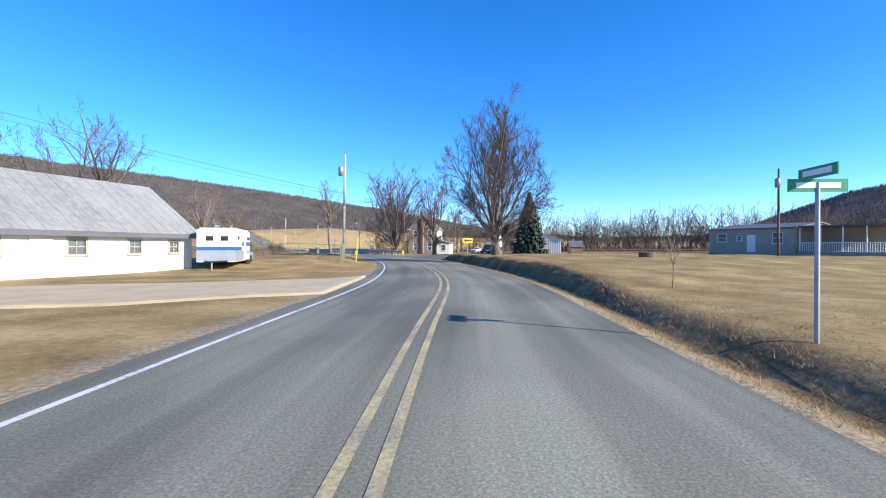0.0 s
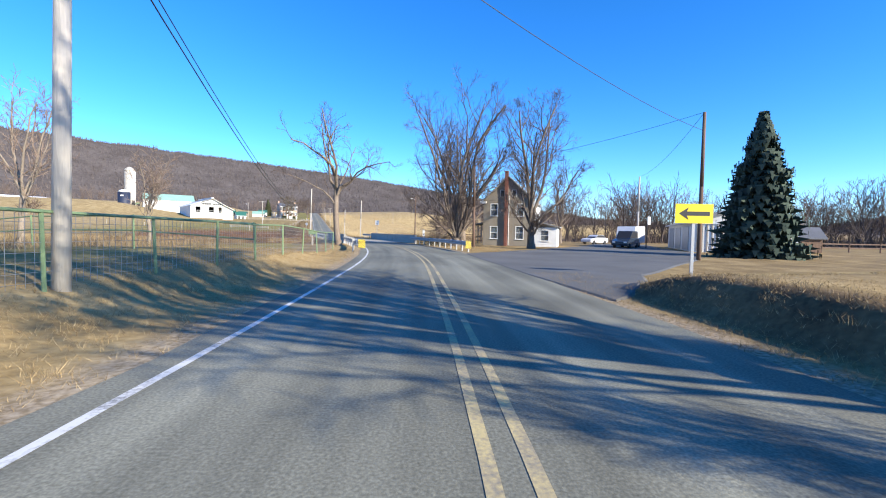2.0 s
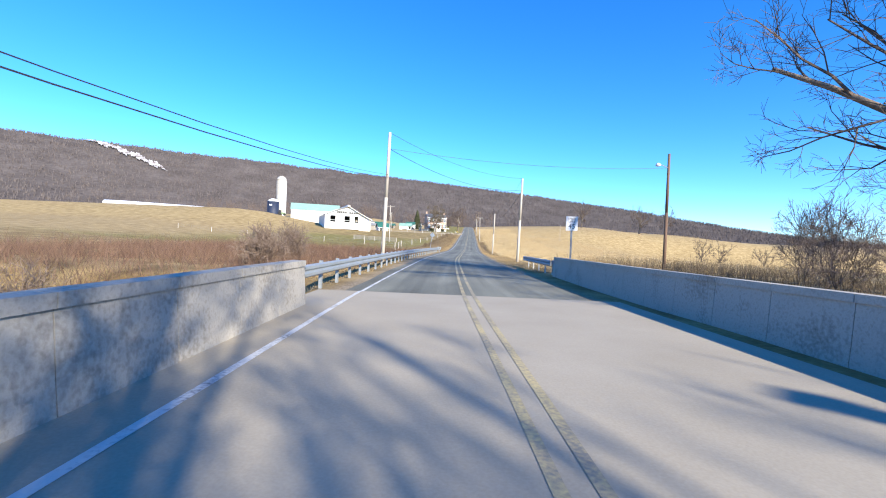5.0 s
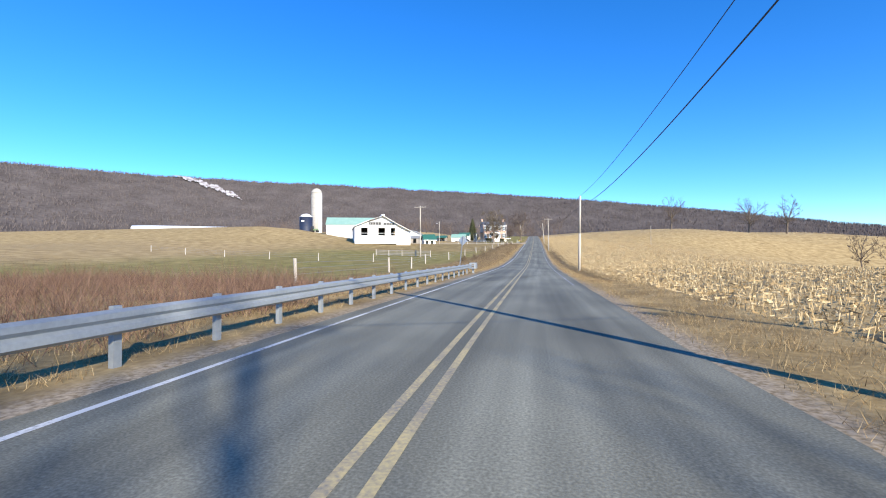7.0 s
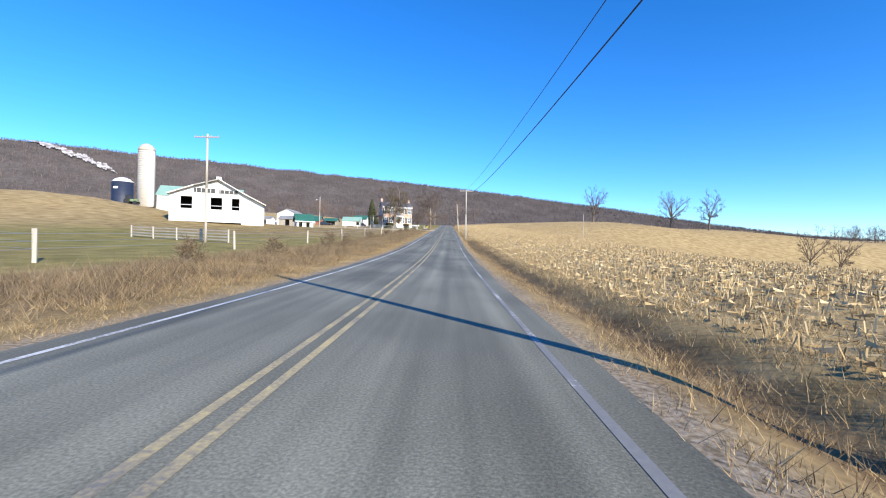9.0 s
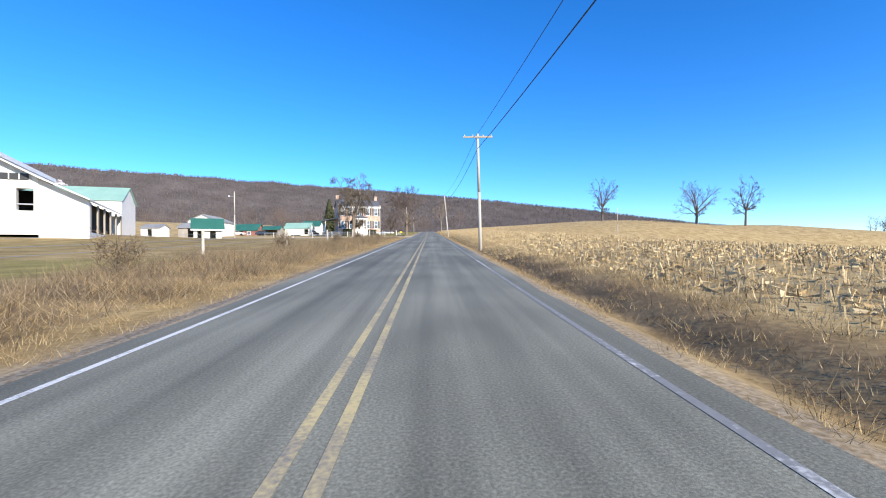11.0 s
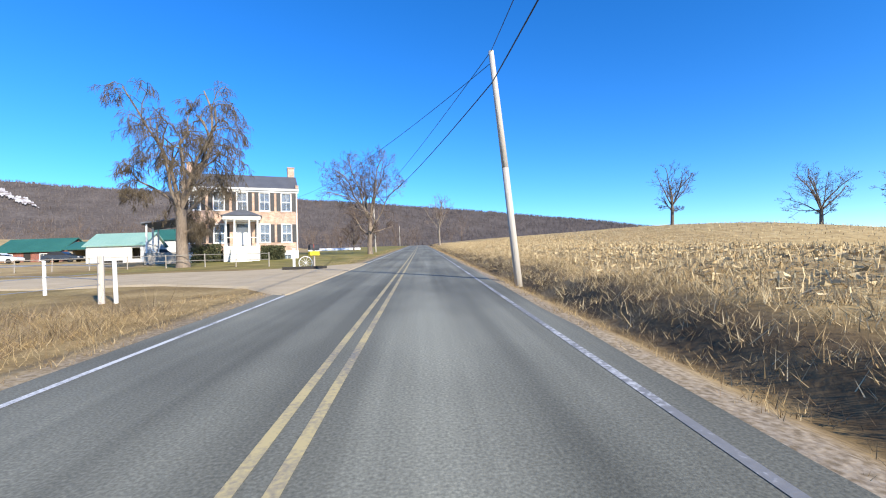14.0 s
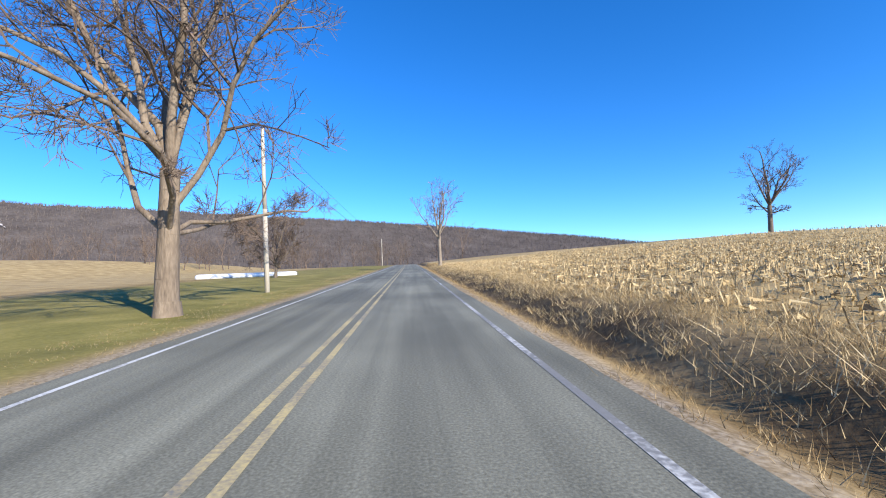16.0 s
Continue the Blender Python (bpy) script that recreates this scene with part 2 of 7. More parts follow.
def catmull(pts, step):
    out = []
    for i in range(len(pts) - 1):
        p0, p1, p2, p3 = (np.array(pts[min(max(k, 0), len(pts) - 1)], float) for k in (i - 1, i, i + 1, i + 2))
        t0, t1, t2, t3 = 0, np.linalg.norm(p1 - p0) ** 0.5 or 1, 0, 0
        t1 = max(np.linalg.norm(p1 - p0), 1e-3) ** 0.5
        t2 = t1 + np.linalg.norm(p2 - p1) ** 0.5
        t3 = t2 + max(np.linalg.norm(p3 - p2), 1e-3) ** 0.5
        n = max(1, int(np.linalg.norm(p2 - p1) / step))
        for k in range(n):
            t = t1 + (t2 - t1) * k / n
            if i == 0 or i == len(pts) - 2:
                out.append(p1 + (p2 - p1) * k / n)
                continue
            a1 = (t1 - t) / (t1 - t0) * p0 + (t - t0) / (t1 - t0) * p1
            a2 = (t2 - t) / (t2 - t1) * p1 + (t - t1) / (t2 - t1) * p2
            a3 = (t3 - t) / (t3 - t2) * p2 + (t - t2) / (t3 - t2) * p3
            b1 = (t2 - t) / (t2 - t0) * a1 + (t - t0) / (t2 - t0) * a2
            b2 = (t3 - t) / (t3 - t1) * a2 + (t - t1) / (t3 - t1) * a3
            out.append((t2 - t) / (t2 - t1) * b1 + (t - t1) / (t2 - t1) * b2)
    out.append(np.array(pts[-1], float))
    return np.array(out)


ROAD = catmull(ROAD_PTS, 2.0)
ROAD_Y, ROAD_X = ROAD[:, 1], ROAD[:, 0]
TAN = np.gradient(ROAD, axis=0)
TAN /= np.linalg.norm(TAN, axis=1)[:, None]
NOR = np.stack([TAN[:, 1], -TAN[:, 0]], 1)
ROAD_C = TAN[:, 1]


def lift(y):
    """The road climbs gently north of the rail's end."""
    if y < 80:
        return 0.0
    if y < 140:
        return 0.06 * (y - 80) ** 2 / 120
    if y < 380:
        return 0.06 * (y - 110)
    return 16.2 + 6.0 * (1 - math.exp(-(y - 380) / 100))


def offset(x, y):
    """The distance from the road's middle, to the right."""
    return (x - np.interp(y, ROAD_Y, ROAD_X)) * np.interp(y, ROAD_Y, ROAD_C)


def terrain(x, y):
    u = float(offset(x, y))
    z = lift(y)
    a = abs(u)
    if a < 3.3:
        return z - 0.05
    if u < 0:
        # left: verge, then a field that rises to the farm
        hill = 8.7 * min(1.0, max(0.0, (a - 10) / 88)) ** 2.3
        hill *= 1 - smooth((y - 190) / 40) * (0.95 - 0.6 * smooth((a - 62) / 30))
        hill *= smooth((y + 40) / 90) * (0.36 + 0.64 * smooth((y - 135) / 70))
        bank = 0.55 * smooth((a - 4.4) / 3.0) * smooth((y + 62) / 10) * smooth((-27 - y) / 8)
        verge = 0.25 * smooth((a - 4.5) / 3) * smooth((y - 85) / 20) * smooth((205 - y) / 10)
        creek = -2.6 * smooth((y + 9) / 5) * smooth((16 - y) / 5) * smooth((a - 4.2) / 3)
        yard = 0.1 * smooth((a - 6) / 6) * smooth((y - 205) / 30)
        z += hill + bank + verge + yard + creek * (1 - smooth((a - 60) / 30))
    else:
        wob = noise.noise(Vector((y * 0.31, 4.0, 1.0)))
        ditch = -0.34 * math.exp(-((u - 5.1) / 0.65) ** 2) * smooth((y - 60) / 15) * (1 - smooth((y - 110) / 25))
        ditch += -0.22 * math.exp(-((u - 4.35) / 0.45) ** 2) * (smooth((y - 110) / 25) + smooth((-52 - y) / 8))
        cut = smooth((u - 4.45 - 0.3 * wob) / 0.75)
        bank = (0.62 + 0.25 * wob) * cut * smooth((-44.5 - y) / 4) * (0.12 + 0.88 * smooth((y + 84) / 11)) * (1 - 0.4 * smooth((u - 20) / 40))
        bank += (0.36 + 0.24 * wob) * smooth((u - 4.3 - 0.45 * wob) / 1.5) * (0.35 * smooth((y - 105) / 30) + 0.65 * smooth((y - 168) / 25))
        rise = smooth((u - 12) / 80) * (-1.5 * smooth((y - 60) / 60) + (4.2 - 3.0 * smooth((u - 90) / 40)) * smooth((y - 220) / 120)) - 13.0 * smooth((u - 12) / 135) * smooth((y - 65) / 80) * (1 - smooth((y - 230) / 80)) - 6.0 * smooth((u - 145) / 90) * smooth((y - 60) / 80)
        edge = 0.3 * smooth((u - 5.6) / 5) * smooth((y - 60) / 20) + 0.9 * smooth((u - 7) / 22) * smooth((y - 250) / 35)
        creek = -2.4 * smooth((y + 7) / 5) * smooth((22 - y) / 5) * smooth((u - 4.6) / 3) * (1 - smooth((u - 12) / 5))
        z += ditch + bank + rise + edge + creek
    z += 0.05 * noise.noise(Vector((x * 0.25, y * 0.25, 0))) * smooth((a - 3.6) / 2)
    z += 0.5 * noise.noise(Vector((x * 0.02, y * 0.02, 3))) * smooth((a - 25) / 40)
    return z - 0.04


def ground_mesh():
    us = [0, 1.6, 3.0, 3.35, 3.7, 4.0, 4.25, 4.5, 4.75, 5.0, 5.25, 5.5, 5.8, 6.1, 6.6, 7.2, 8, 9, 10.5, 12, 14, 17, 20, 24, 28, 33, 38, 45, 52, 60, 70, 80, 92, 106, 125, 150, 190, 250, 340, 480, 700, 1100, 1800, 3200]
    us = [-u for u in us[:0:-1]] + us
    ys, y = [], -160.0
    while y < 420:
        ys.append(y)
        y += 1.2 if y < 300 else 6
    ys = [-3000, -1800, -1000, -600, -400, -280, -210, -180] + ys + [440, 480, 540, 620, 720, 900, 1200, 1800, 2600, 3600]
    v, f = [], []
    for y in ys:
        xc, c = float(np.interp(y, ROAD_Y, ROAD_X)), float(np.interp(y, ROAD_Y, ROAD_C))
        for u in us:
            x = xc + u / c
            v.append((x, y, terrain(x, y)))
    n = len(us)
    for j in range(len(ys) - 1):
        for i in range(n - 1):
            f.append((j * n + i, j * n + i + 1, (j + 1) * n + i + 1, (j + 1) * n + i))
    me = bpy.data.meshes.new("ground")
    me.from_pydata(v, [], f)
    me.polygons.foreach_set("use_smooth", [True] * len(f))
    return me


def ground_material():
    """Dry lawns, green turf, stubble and leaf litter, by region."""
    m = bpy.data.materials.new("winter_ground")
    m.use_nodes = True
    n, l = m.node_tree.nodes, m.node_tree.links
    b = n["Principled BSDF"]
    b.inputs["Roughness"].default_value = 0.97
    b.inputs["Specular IOR Level"].default_value = 0.15
    co = n.new("ShaderNodeTexCoord")

    def tex(scale, detail=5, stretch=None):
        t = n.new("ShaderNodeTexNoise")
        t.inputs["Scale"].default_value = scale
        t.inputs["Detail"].default_value = detail
        if stretch:
            mp = n.new("ShaderNodeMapping")
            mp.inputs["Scale"].default_value = stretch
            l.new(co.outputs["Object"], mp.inputs[0])
            l.new(mp.outputs[0], t.inputs[0])
        else:
            l.new(co.outputs["Object"], t.inputs[0])
        return t.outputs[0]

    def ramp(fac, rows):
        r = n.new("ShaderNodeValToRGB")
        for i, (p, c) in enumerate(rows):
            e = r.color_ramp.elements[i] if i < 2 else r.color_ramp.elements.new(p)
            e.position, e.color = p, (*c, 1)
        l.new(fac, r.inputs[0])
        return r.outputs[0]

    def mix(fac, a, c, blend="MIX"):
        x = n.new("ShaderNodeMix")
        x.data_type, x.blend_type = "RGBA", blend
        if isinstance(fac, float):
            x.inputs[0].default_value = fac
        else:
            l.new(fac, x.inputs[0])
        l.new(a, x.inputs[6])
        l.new(c, x.inputs[7])
        return x.outputs[2]

    def attr(name):
        a = n.new("ShaderNodeAttribute")
        a.attribute_name = name
        return a.outputs["Fac"]

    mid, fine = tex(0.5), tex(9.0, 7)
    avg = n.new("ShaderNodeMath")
    avg.operation = "MULTIPLY_ADD"
    avg.inputs[1].default_value, avg.inputs[2].default_value = 0.55, 0.22
    l.new(fine, avg.inputs[0])
    blend = n.new("ShaderNodeMix")
    blend.inputs[0].default_value = 0.5
    l.new(avg.outputs[0], blend.inputs[2])
    l.new(mid, blend.inputs[3])
    grain = blend.outputs[0]
    dry = ramp(grain, [(0.34, (0.14, 0.09, 0.038)), (0.5, (0.28, 0.197, 0.086)), (0.64, (0.45, 0.33, 0.155))])
    green = ramp(grain, [(0.32, (0.11, 0.105, 0.028)), (0.52, (0.225, 0.2, 0.056)), (0.68, (0.37, 0.3, 0.105))])
    straw = ramp(grain, [(0.32, (0.2, 0.135, 0.058)), (0.5, (0.4, 0.29, 0.135)), (0.68, (0.58, 0.445, 0.225))])
    litter = ramp(grain, [(0.34, (0.07, 0.045, 0.025)), (0.5, (0.17, 0.115, 0.06)), (0.66, (0.32, 0.23, 0.12))])
    wood = ramp(tex(0.035, 8, (1, 1, 2)), [(0.35, (0.06, 0.042, 0.036)), (0.55, (0.11, 0.08, 0.065)), (0.7, (0.16, 0.12, 0.095))])
    col = mix(attr("green"), dry, green)
    col = mix(attr("straw"), col, straw)
    col = mix(attr("litter"), col, litter)
    col = mix(attr("wood"), col, wood)
    gravel = ramp(tex(16.0, 5), [(0.35, (0.16, 0.13, 0.095)), (0.5, (0.3, 0.25, 0.19)), (0.66, (0.44, 0.38, 0.3))])
    col = mix(attr("gravel"), col, gravel)
    l.new(col, b.inputs["Base Color"])
    bp = n.new("ShaderNodeBump")
    bp.inputs["Strength"].default_value, bp.inputs["Distance"].default_value = 0.6, 0.08
    l.new(grain, bp.inputs["Height"])
    l.new(bp.outputs[0], b.inputs["Normal"])
    return m


def regions(x, y):
    """How much green turf, straw, litter and woodland floor a place has."""
    u = float(offset(x, y))
    a = abs(u)
    k = 0.5 + 0.5 * noise.noise(Vector((x * 0.08, y * 0.08, 7)))
    green = straw = litter = wood = 0.0
    if u < 0:
        if -50 < y < -8:
            green = 0.7 * smooth((a - 7) / 3) * smooth((30 - a) / 6) * k * 1.6
            straw = 0.35 * smooth((7.5 - a) / 2)
        if 60 < y < 150:
            green = 0.95 * smooth((a - 9) / 4) * smooth((75 - a) / 25) * (0.35 + 0.9 * k)
        if 20 < y < 60:
            green = 0.3 * smooth((a - 14) / 6) * k
        if y > 150:
            green = 0.35 * smooth((a - 8) / 5) * k
        if y > 227:
            green = 0.85 * smooth((a - 3.6) / 1.0) * smooth((24 - a) / 4) * (0.5 + k)
            straw = smooth((a - 26) / 3)
        if 85 < y < 206:
            litter = 0.75 * smooth((a - 4.6) / 1.2) * smooth((12 - a) / 3)
        straw = max(straw, 0.95 * smooth((a - 46) / 30) * smooth((y + 10) / 60) * (0.45 + 0.55 * k))
    else:
        if y > 22:
            straw = 0.95 * smooth((u - 5.9) / 0.9) * smooth((y - 25) / 10)
            litter = 0.9 * smooth((u - 4.1) / 0.4) * smooth((6.0 - u) / 0.8) * smooth((y - 62) / 10)
        elif y < -42:
            litter = 0.95 * smooth((u - 4.1) / 0.4) * smooth((6.0 - u) / 0.9)
            green = 0.25 * k * smooth((u - 9) / 5)
        else:
            litter = 0.5 * smooth((u - 10) / 8) * k
    wood = smooth((math.hypot(x, y - 100) - 520) / 150)
    gravel = smooth((4.2 - a) / 0.6) * (0.35 + 0.65 * k)
    return min(green, 1), min(straw, 1), min(litter, 1), wood, min(gravel, 1)


me = ground_mesh()
me.materials.append(ground_material())
co = [regions(v.co.x, v.co.y) for v in me.vertices]
for i, key in enumerate(("green", "straw", "litter", "wood", "gravel")):
    at = me.attributes.new(key, "FLOAT", "POINT")
    at.data.foreach_set("value", [c[i] for c in co])
tagged(new("ground", me), "dry winter grass fields and verges with bare patches", "ground", kind="structure")


def strip(name, o0, o1, dz, mat, label, category, y0=-165, y1=700, thick=0.0):
    """A ribbon along the road between two offsets from its middle."""
    mb, idx = MB(), [i for i in range(len(ROAD)) if y0 <= ROAD[i][1] <= y1]
    vs = []
    for i in idx:
        for o in (o0, o1):
            p = ROAD[i] + NOR[i] * o
            vs.append((p[0], p[1], lift(p[1]) + dz + 0.03 * (1 - min(1.2, abs(o) / 3.45) ** 2) - 0.03))
    mb.add(vs, [(2 * k, 2 * k + 1, 2 * k + 3, 2 * k + 2) for k in range(len(idx) - 1)])
    if thick:
        n = len(vs)
        mb.add([(x, y, z - thick) for x, y, z in vs], [(2 * k + 1, 2 * k, 2 * k + 2, 2 * k + 3) for k in range(len(idx) - 1)])
        mb.add([], [])
    return single(name, mb, mat, label, category, kind="structure")



def asphalt():
    """Grey asphalt with pale wheel tracks, dark oil streaks and patches along the lanes."""
    m = bpy.data.materials.new("asphalt")
    m.use_nodes = True
    n, l = m.node_tree.nodes, m.node_tree.links
    b = n["Principled BSDF"]
    b.inputs["Roughness"].default_value = 0.8
    b.inputs["Specular IOR Level"].default_value = 0.3
    at = n.new("ShaderNodeAttribute")
    at.attribute_name = "lane"

    def tex(scale, stretch, detail=5):
        mp = n.new("ShaderNodeMapping")
        mp.inputs["Scale"].default_value = stretch
        l.new(at.outputs["Vector"], mp.inputs[0])
        t = n.new("ShaderNodeTexNoise")
        t.inputs["Scale"].default_value, t.inputs["Detail"].default_value = scale, detail
        l.new(mp.outputs[0], t.inputs[0])
        return t.outputs[0]

    def ramp(fac, rows):
        r = n.new("ShaderNodeValToRGB")
        for i, (p, c) in enumerate(rows):
            e = r.color_ramp.elements[i] if i < 2 else r.color_ramp.elements.new(p)
            e.position, e.color = p, (c, c * 0.995, c * 0.93, 1)
        l.new(fac, r.inputs[0])
        return r.outputs[0]

    def mult(a, c):
        x = n.new("ShaderNodeMix")
        x.data_type, x.blend_type = "RGBA", "MULTIPLY"
        x.inputs[0].default_value = 1.0
        l.new(a, x.inputs[6])
        l.new(c, x.inputs[7])
        return x.outputs[2]

    sep = n.new("ShaderNodeSeparateXYZ")
    l.new(at.outputs["Vector"], sep.inputs[0])
    shift = n.new("ShaderNodeMath")
    shift.operation = "MULTIPLY_ADD"
    shift.inputs[1].default_value, shift.inputs[2].default_value = 1 / 6.9, 0.5
    l.new(sep.outputs[0], shift.inputs[0])
    across = ramp(shift.outputs[0], [(0.0, 0.95), (0.07, 1.0), (0.14, 1.12), (0.2, 1.04), (0.27, 0.86), (0.34, 1.06), (0.4, 1.12), (0.47, 0.97), (0.53, 0.97), (0.61, 1.16), (0.68, 1.2), (0.74, 1.0), (0.82, 1.02), (0.88, 1.1), (0.95, 0.97), (1.0, 0.95)])
    streak = ramp(tex(1.0, (2.2, 0.05, 1)), [(0.34, 0.8), (0.5, 1.0), (0.66, 1.2)])
    patch_tone = ramp(tex(0.35, (1, 0.5, 1), 3), [(0.38, 0.8), (0.5, 1.0), (0.64, 1.2)])
    grit = ramp(tex(38.0, (1, 1, 1), 6), [(0.28, 0.115), (0.5, 0.17), (0.72, 0.24)])
    l.new(mult(mult(grit, streak), mult(patch_tone, across)), b.inputs["Base Color"])
    bp = n.new("ShaderNodeBump")
    bp.inputs["Strength"].default_value, bp.inputs["Distance"].default_value = 0.3, 0.01
    l.new(tex(60.0, (1, 1, 1), 3), bp.inputs["Height"])
    l.new(bp.outputs[0], b.inputs["Normal"])
    return m


def road_mesh():
    """The carriageway, cut across its width, with its lane coordinates stored on it."""
    us = [-3.45 + 0.69 * k for k in range(11)]
    s = np.concatenate([[0], np.cumsum(np.linalg.norm(np.diff(ROAD, axis=0), axis=1))])
    v, f, lane = [], [], []
    for i in range(len(ROAD)):
        for u in us:
            k = u + (0.12 * noise.noise(Vector((s[i] * 0.3, u, 2))) if abs(u) > 3.4 else 0.0)
            p = ROAD[i] + NOR[i] * k
            v.append((p[0], p[1], lift(p[1]) + 0.03 * (1 - (u / 3.45) ** 2) - 0.03))
            lane.append((k, s[i], 0.0))
    w = len(us)
    for i in range(len(ROAD) - 1):
        for j in range(w - 1):
            f.append((i * w + j, i * w + j + 1, (i + 1) * w + j + 1, (i + 1) * w + j))
    me = bpy.data.meshes.new("road")
    me.from_pydata(v, [], f)
    at = me.attributes.new("lane", "FLOAT_VECTOR", "POINT")
    at.data.foreach_set("vector", [c for q in lane for c in q])
    me.materials.append(asphalt())
    return me


tagged(new("road", road_mesh()), "worn grey asphalt two-lane country road", "road", kind="structure")
strip("bridge_deck", -4.1, 4.1, 0.05, M_CONCRETE_DECK, "pale concrete bridge deck across the road", "bridge deck", -2, 13)
strip("trim_centre_line", -0.185, -0.085, 0.0125, M_YELLOW_LINE, "yellow painted centre line on the deck", "road marking", -2, 13)
strip("trim_centre_line", 0.085, 0.185, 0.0125, M_YELLOW_LINE, "yellow painted centre line on the deck", "road marking", -2, 13)
strip("trim_edge_line", -3.01, -2.91, 0.0345, M_WHITE_LINE, "worn white edge line on the deck", "road marking", -2, 13)
strip("trim_edge_line", -3.01, -2.91, 0.004, M_WHITE_LINE, "worn white painted edge line on the road", "road marking")
strip("trim_edge_line", 2.91, 3.01, 0.004, M_FADED_LINE, "faded white painted edge line on the road", "road marking", -64, -52)
strip("trim_edge_line", 2.91, 3.01, 0.004, M_FADED_LINE, "faded white painted edge line on the road", "road marking", 60, 700)
strip("trim_centre_line", -0.185, -0.085, 0.004, M_YELLOW_LINE, "worn yellow painted centre line", "road marking")
strip("trim_centre_line", 0.085, 0.185, 0.004, M_YELLOW_LINE, "worn yellow painted centre line", "road marking")


def patch(name, outline, dz, mat, label, category):
    """A flat paved area that follows the land, cut into a grid inside its outline."""
    bm = bmesh.new()
    vs = [bm.verts.new((x, y, 0)) for x, y in outline]
    bm.faces.new(vs)
    bmesh.ops.triangulate(bm, faces=bm.faces[:])
    bmesh.ops.subdivide_edges(bm, edges=bm.edges[:], cuts=8, use_grid_fill=True)
    for v in bm.verts:
        v.co.z = max(terrain(v.co.x, v.co.y), lift(v.co.y) - 0.06) + dz
    rim = [e for e in bm.edges if len(e.link_faces) == 1]
    out = {v: Vector() for e in rim for v in e.verts}
    for e in rim:
        a, b = e.verts[0].co, e.verts[1].co
        n = Vector((b.y - a.y, a.x - b.x, 0)).normalized()
        if n.dot((a + b) / 2 - e.link_faces[0].calc_center_median()) < 0:
            n = -n
        for v in e.verts:
            out[v] = out[v] + n
    low = {v: bm.verts.new(v.co + n.normalized() * 0.35 + Vector((0, 0, -0.13))) for v, n in out.items()}
    for e in rim:
        a, b = e.verts
        bm.faces.new((a, b, low[b], low[a]))
    bmesh.ops.recalc_face_normals(bm, faces=bm.faces[:])
    me = bpy.data.meshes.new(name)
    bm.to_mesh(me)
    bm.free()
    me.materials.append(mat)
    return tagged(new(name, me), label, category, kind="structure")


patch("side_road", [(1.3, -47.5), (2.2, -42), (4.3, -31), (5.0, -28), (8.5, -25.2), (15, -20), (26, -10), (40, 6), (46, 2), (33, -15), (26.5, -26), (18, -34), (10.5, -39.5), (6.2, -42.6), (4.0, -45.5)], 0.035, M_SIDE, "old dark asphalt side road and yard", "road")
patch("dirt_drive", [(-17.0, -77.0), (-13.6, -70.2), (-15.6, -71.4), (-19.5, -71.6), (-30, -70), (-46, -68), (-46, -74), (-30, -76), (-22, -77.4)], 0.06, M_GRAVEL, "pale dirt and gravel driveway", "driveway")
patch("gravel_drive", [(-2.9, 211), (-2.9, 230), (-5, 228), (-9, 224.5), (-20, 223), (-60, 224), (-60, 217), (-20, 217), (-9, 216), (-5, 214)], 0.06, M_GRAVEL, "pale gravel farm driveway", "driveway")


# ---- far ridge ----
def ridge():
    """The long wooded mountain behind the valley."""
    az = [-100, -80, -73, -68, -64, -60, -48, -38, -30, -25, -20, -15, -10, -5, 0, 5, 10, 20, 30, 45, 60, 80, 110]
    el = [6.0, 6.6, 5.4, 3.7, 2.0, 1.3, 1.1, 1.9, 3.1, 4.0, 4.9, 5.6, 6.3, 6.9, 7.4, 7.9, 8.2, 8.7, 8.9, 8.8, 8.6, 7.7, 5.5]
    v, f, rows, cols = [], [], 26, 420
    for j in range(rows):
        t = j / (rows - 1)
        for i in range(cols):
            a = az[0] + (az[-1] - az[0]) * i / (cols - 1)
            e = float(np.interp(a, az, el)) * (1 + 0.02 * noise.noise(Vector((a * 0.3, 0, 1))))
            r0 = 760 + 60 * noise.noise(Vector((a * 0.08, 2, 0)))
            r = r0 + (2200 - r0) * t
            h = 2200 * math.tan(radians(e)) * smooth(t * 0.5 + 0.5 * t * t) + 4 * (1 - t)
            h *= 1 + 0.05 * noise.noise(Vector((a * 0.35, t * 5, 4))) * (1 - t)
            h += 3.2 * noise.noise(Vector((a * 6, t * 9, 9))) * t
            v.append((-r * math.sin(radians(a)), 50 + r * math.cos(radians(a)), h))
    for j in range(rows - 1):
        for i in range(cols - 1):
            f.append((j * cols + i, (j + 1) * cols + i, (j + 1) * cols + i + 1, j * cols + i + 1))
    mb = MB()
    mb.add(v, f)
    return mb


M_RIDGE = material("wooded_ridge", [(0.075, 0.064, 0.06), (0.11, 0.095, 0.088), (0.15, 0.13, 0.12)], 0.012, 1.0, 0.9, fine=0.11, aniso=(1, 1, 0.5), contrast=(0.35, 0.65), spec=0.0)
RIDGE = ridge()
single("mountain", RIDGE, M_RIDGE, "long wooded mountain ridge with bare winter trees", "mountain", kind="structure", smooth=True)


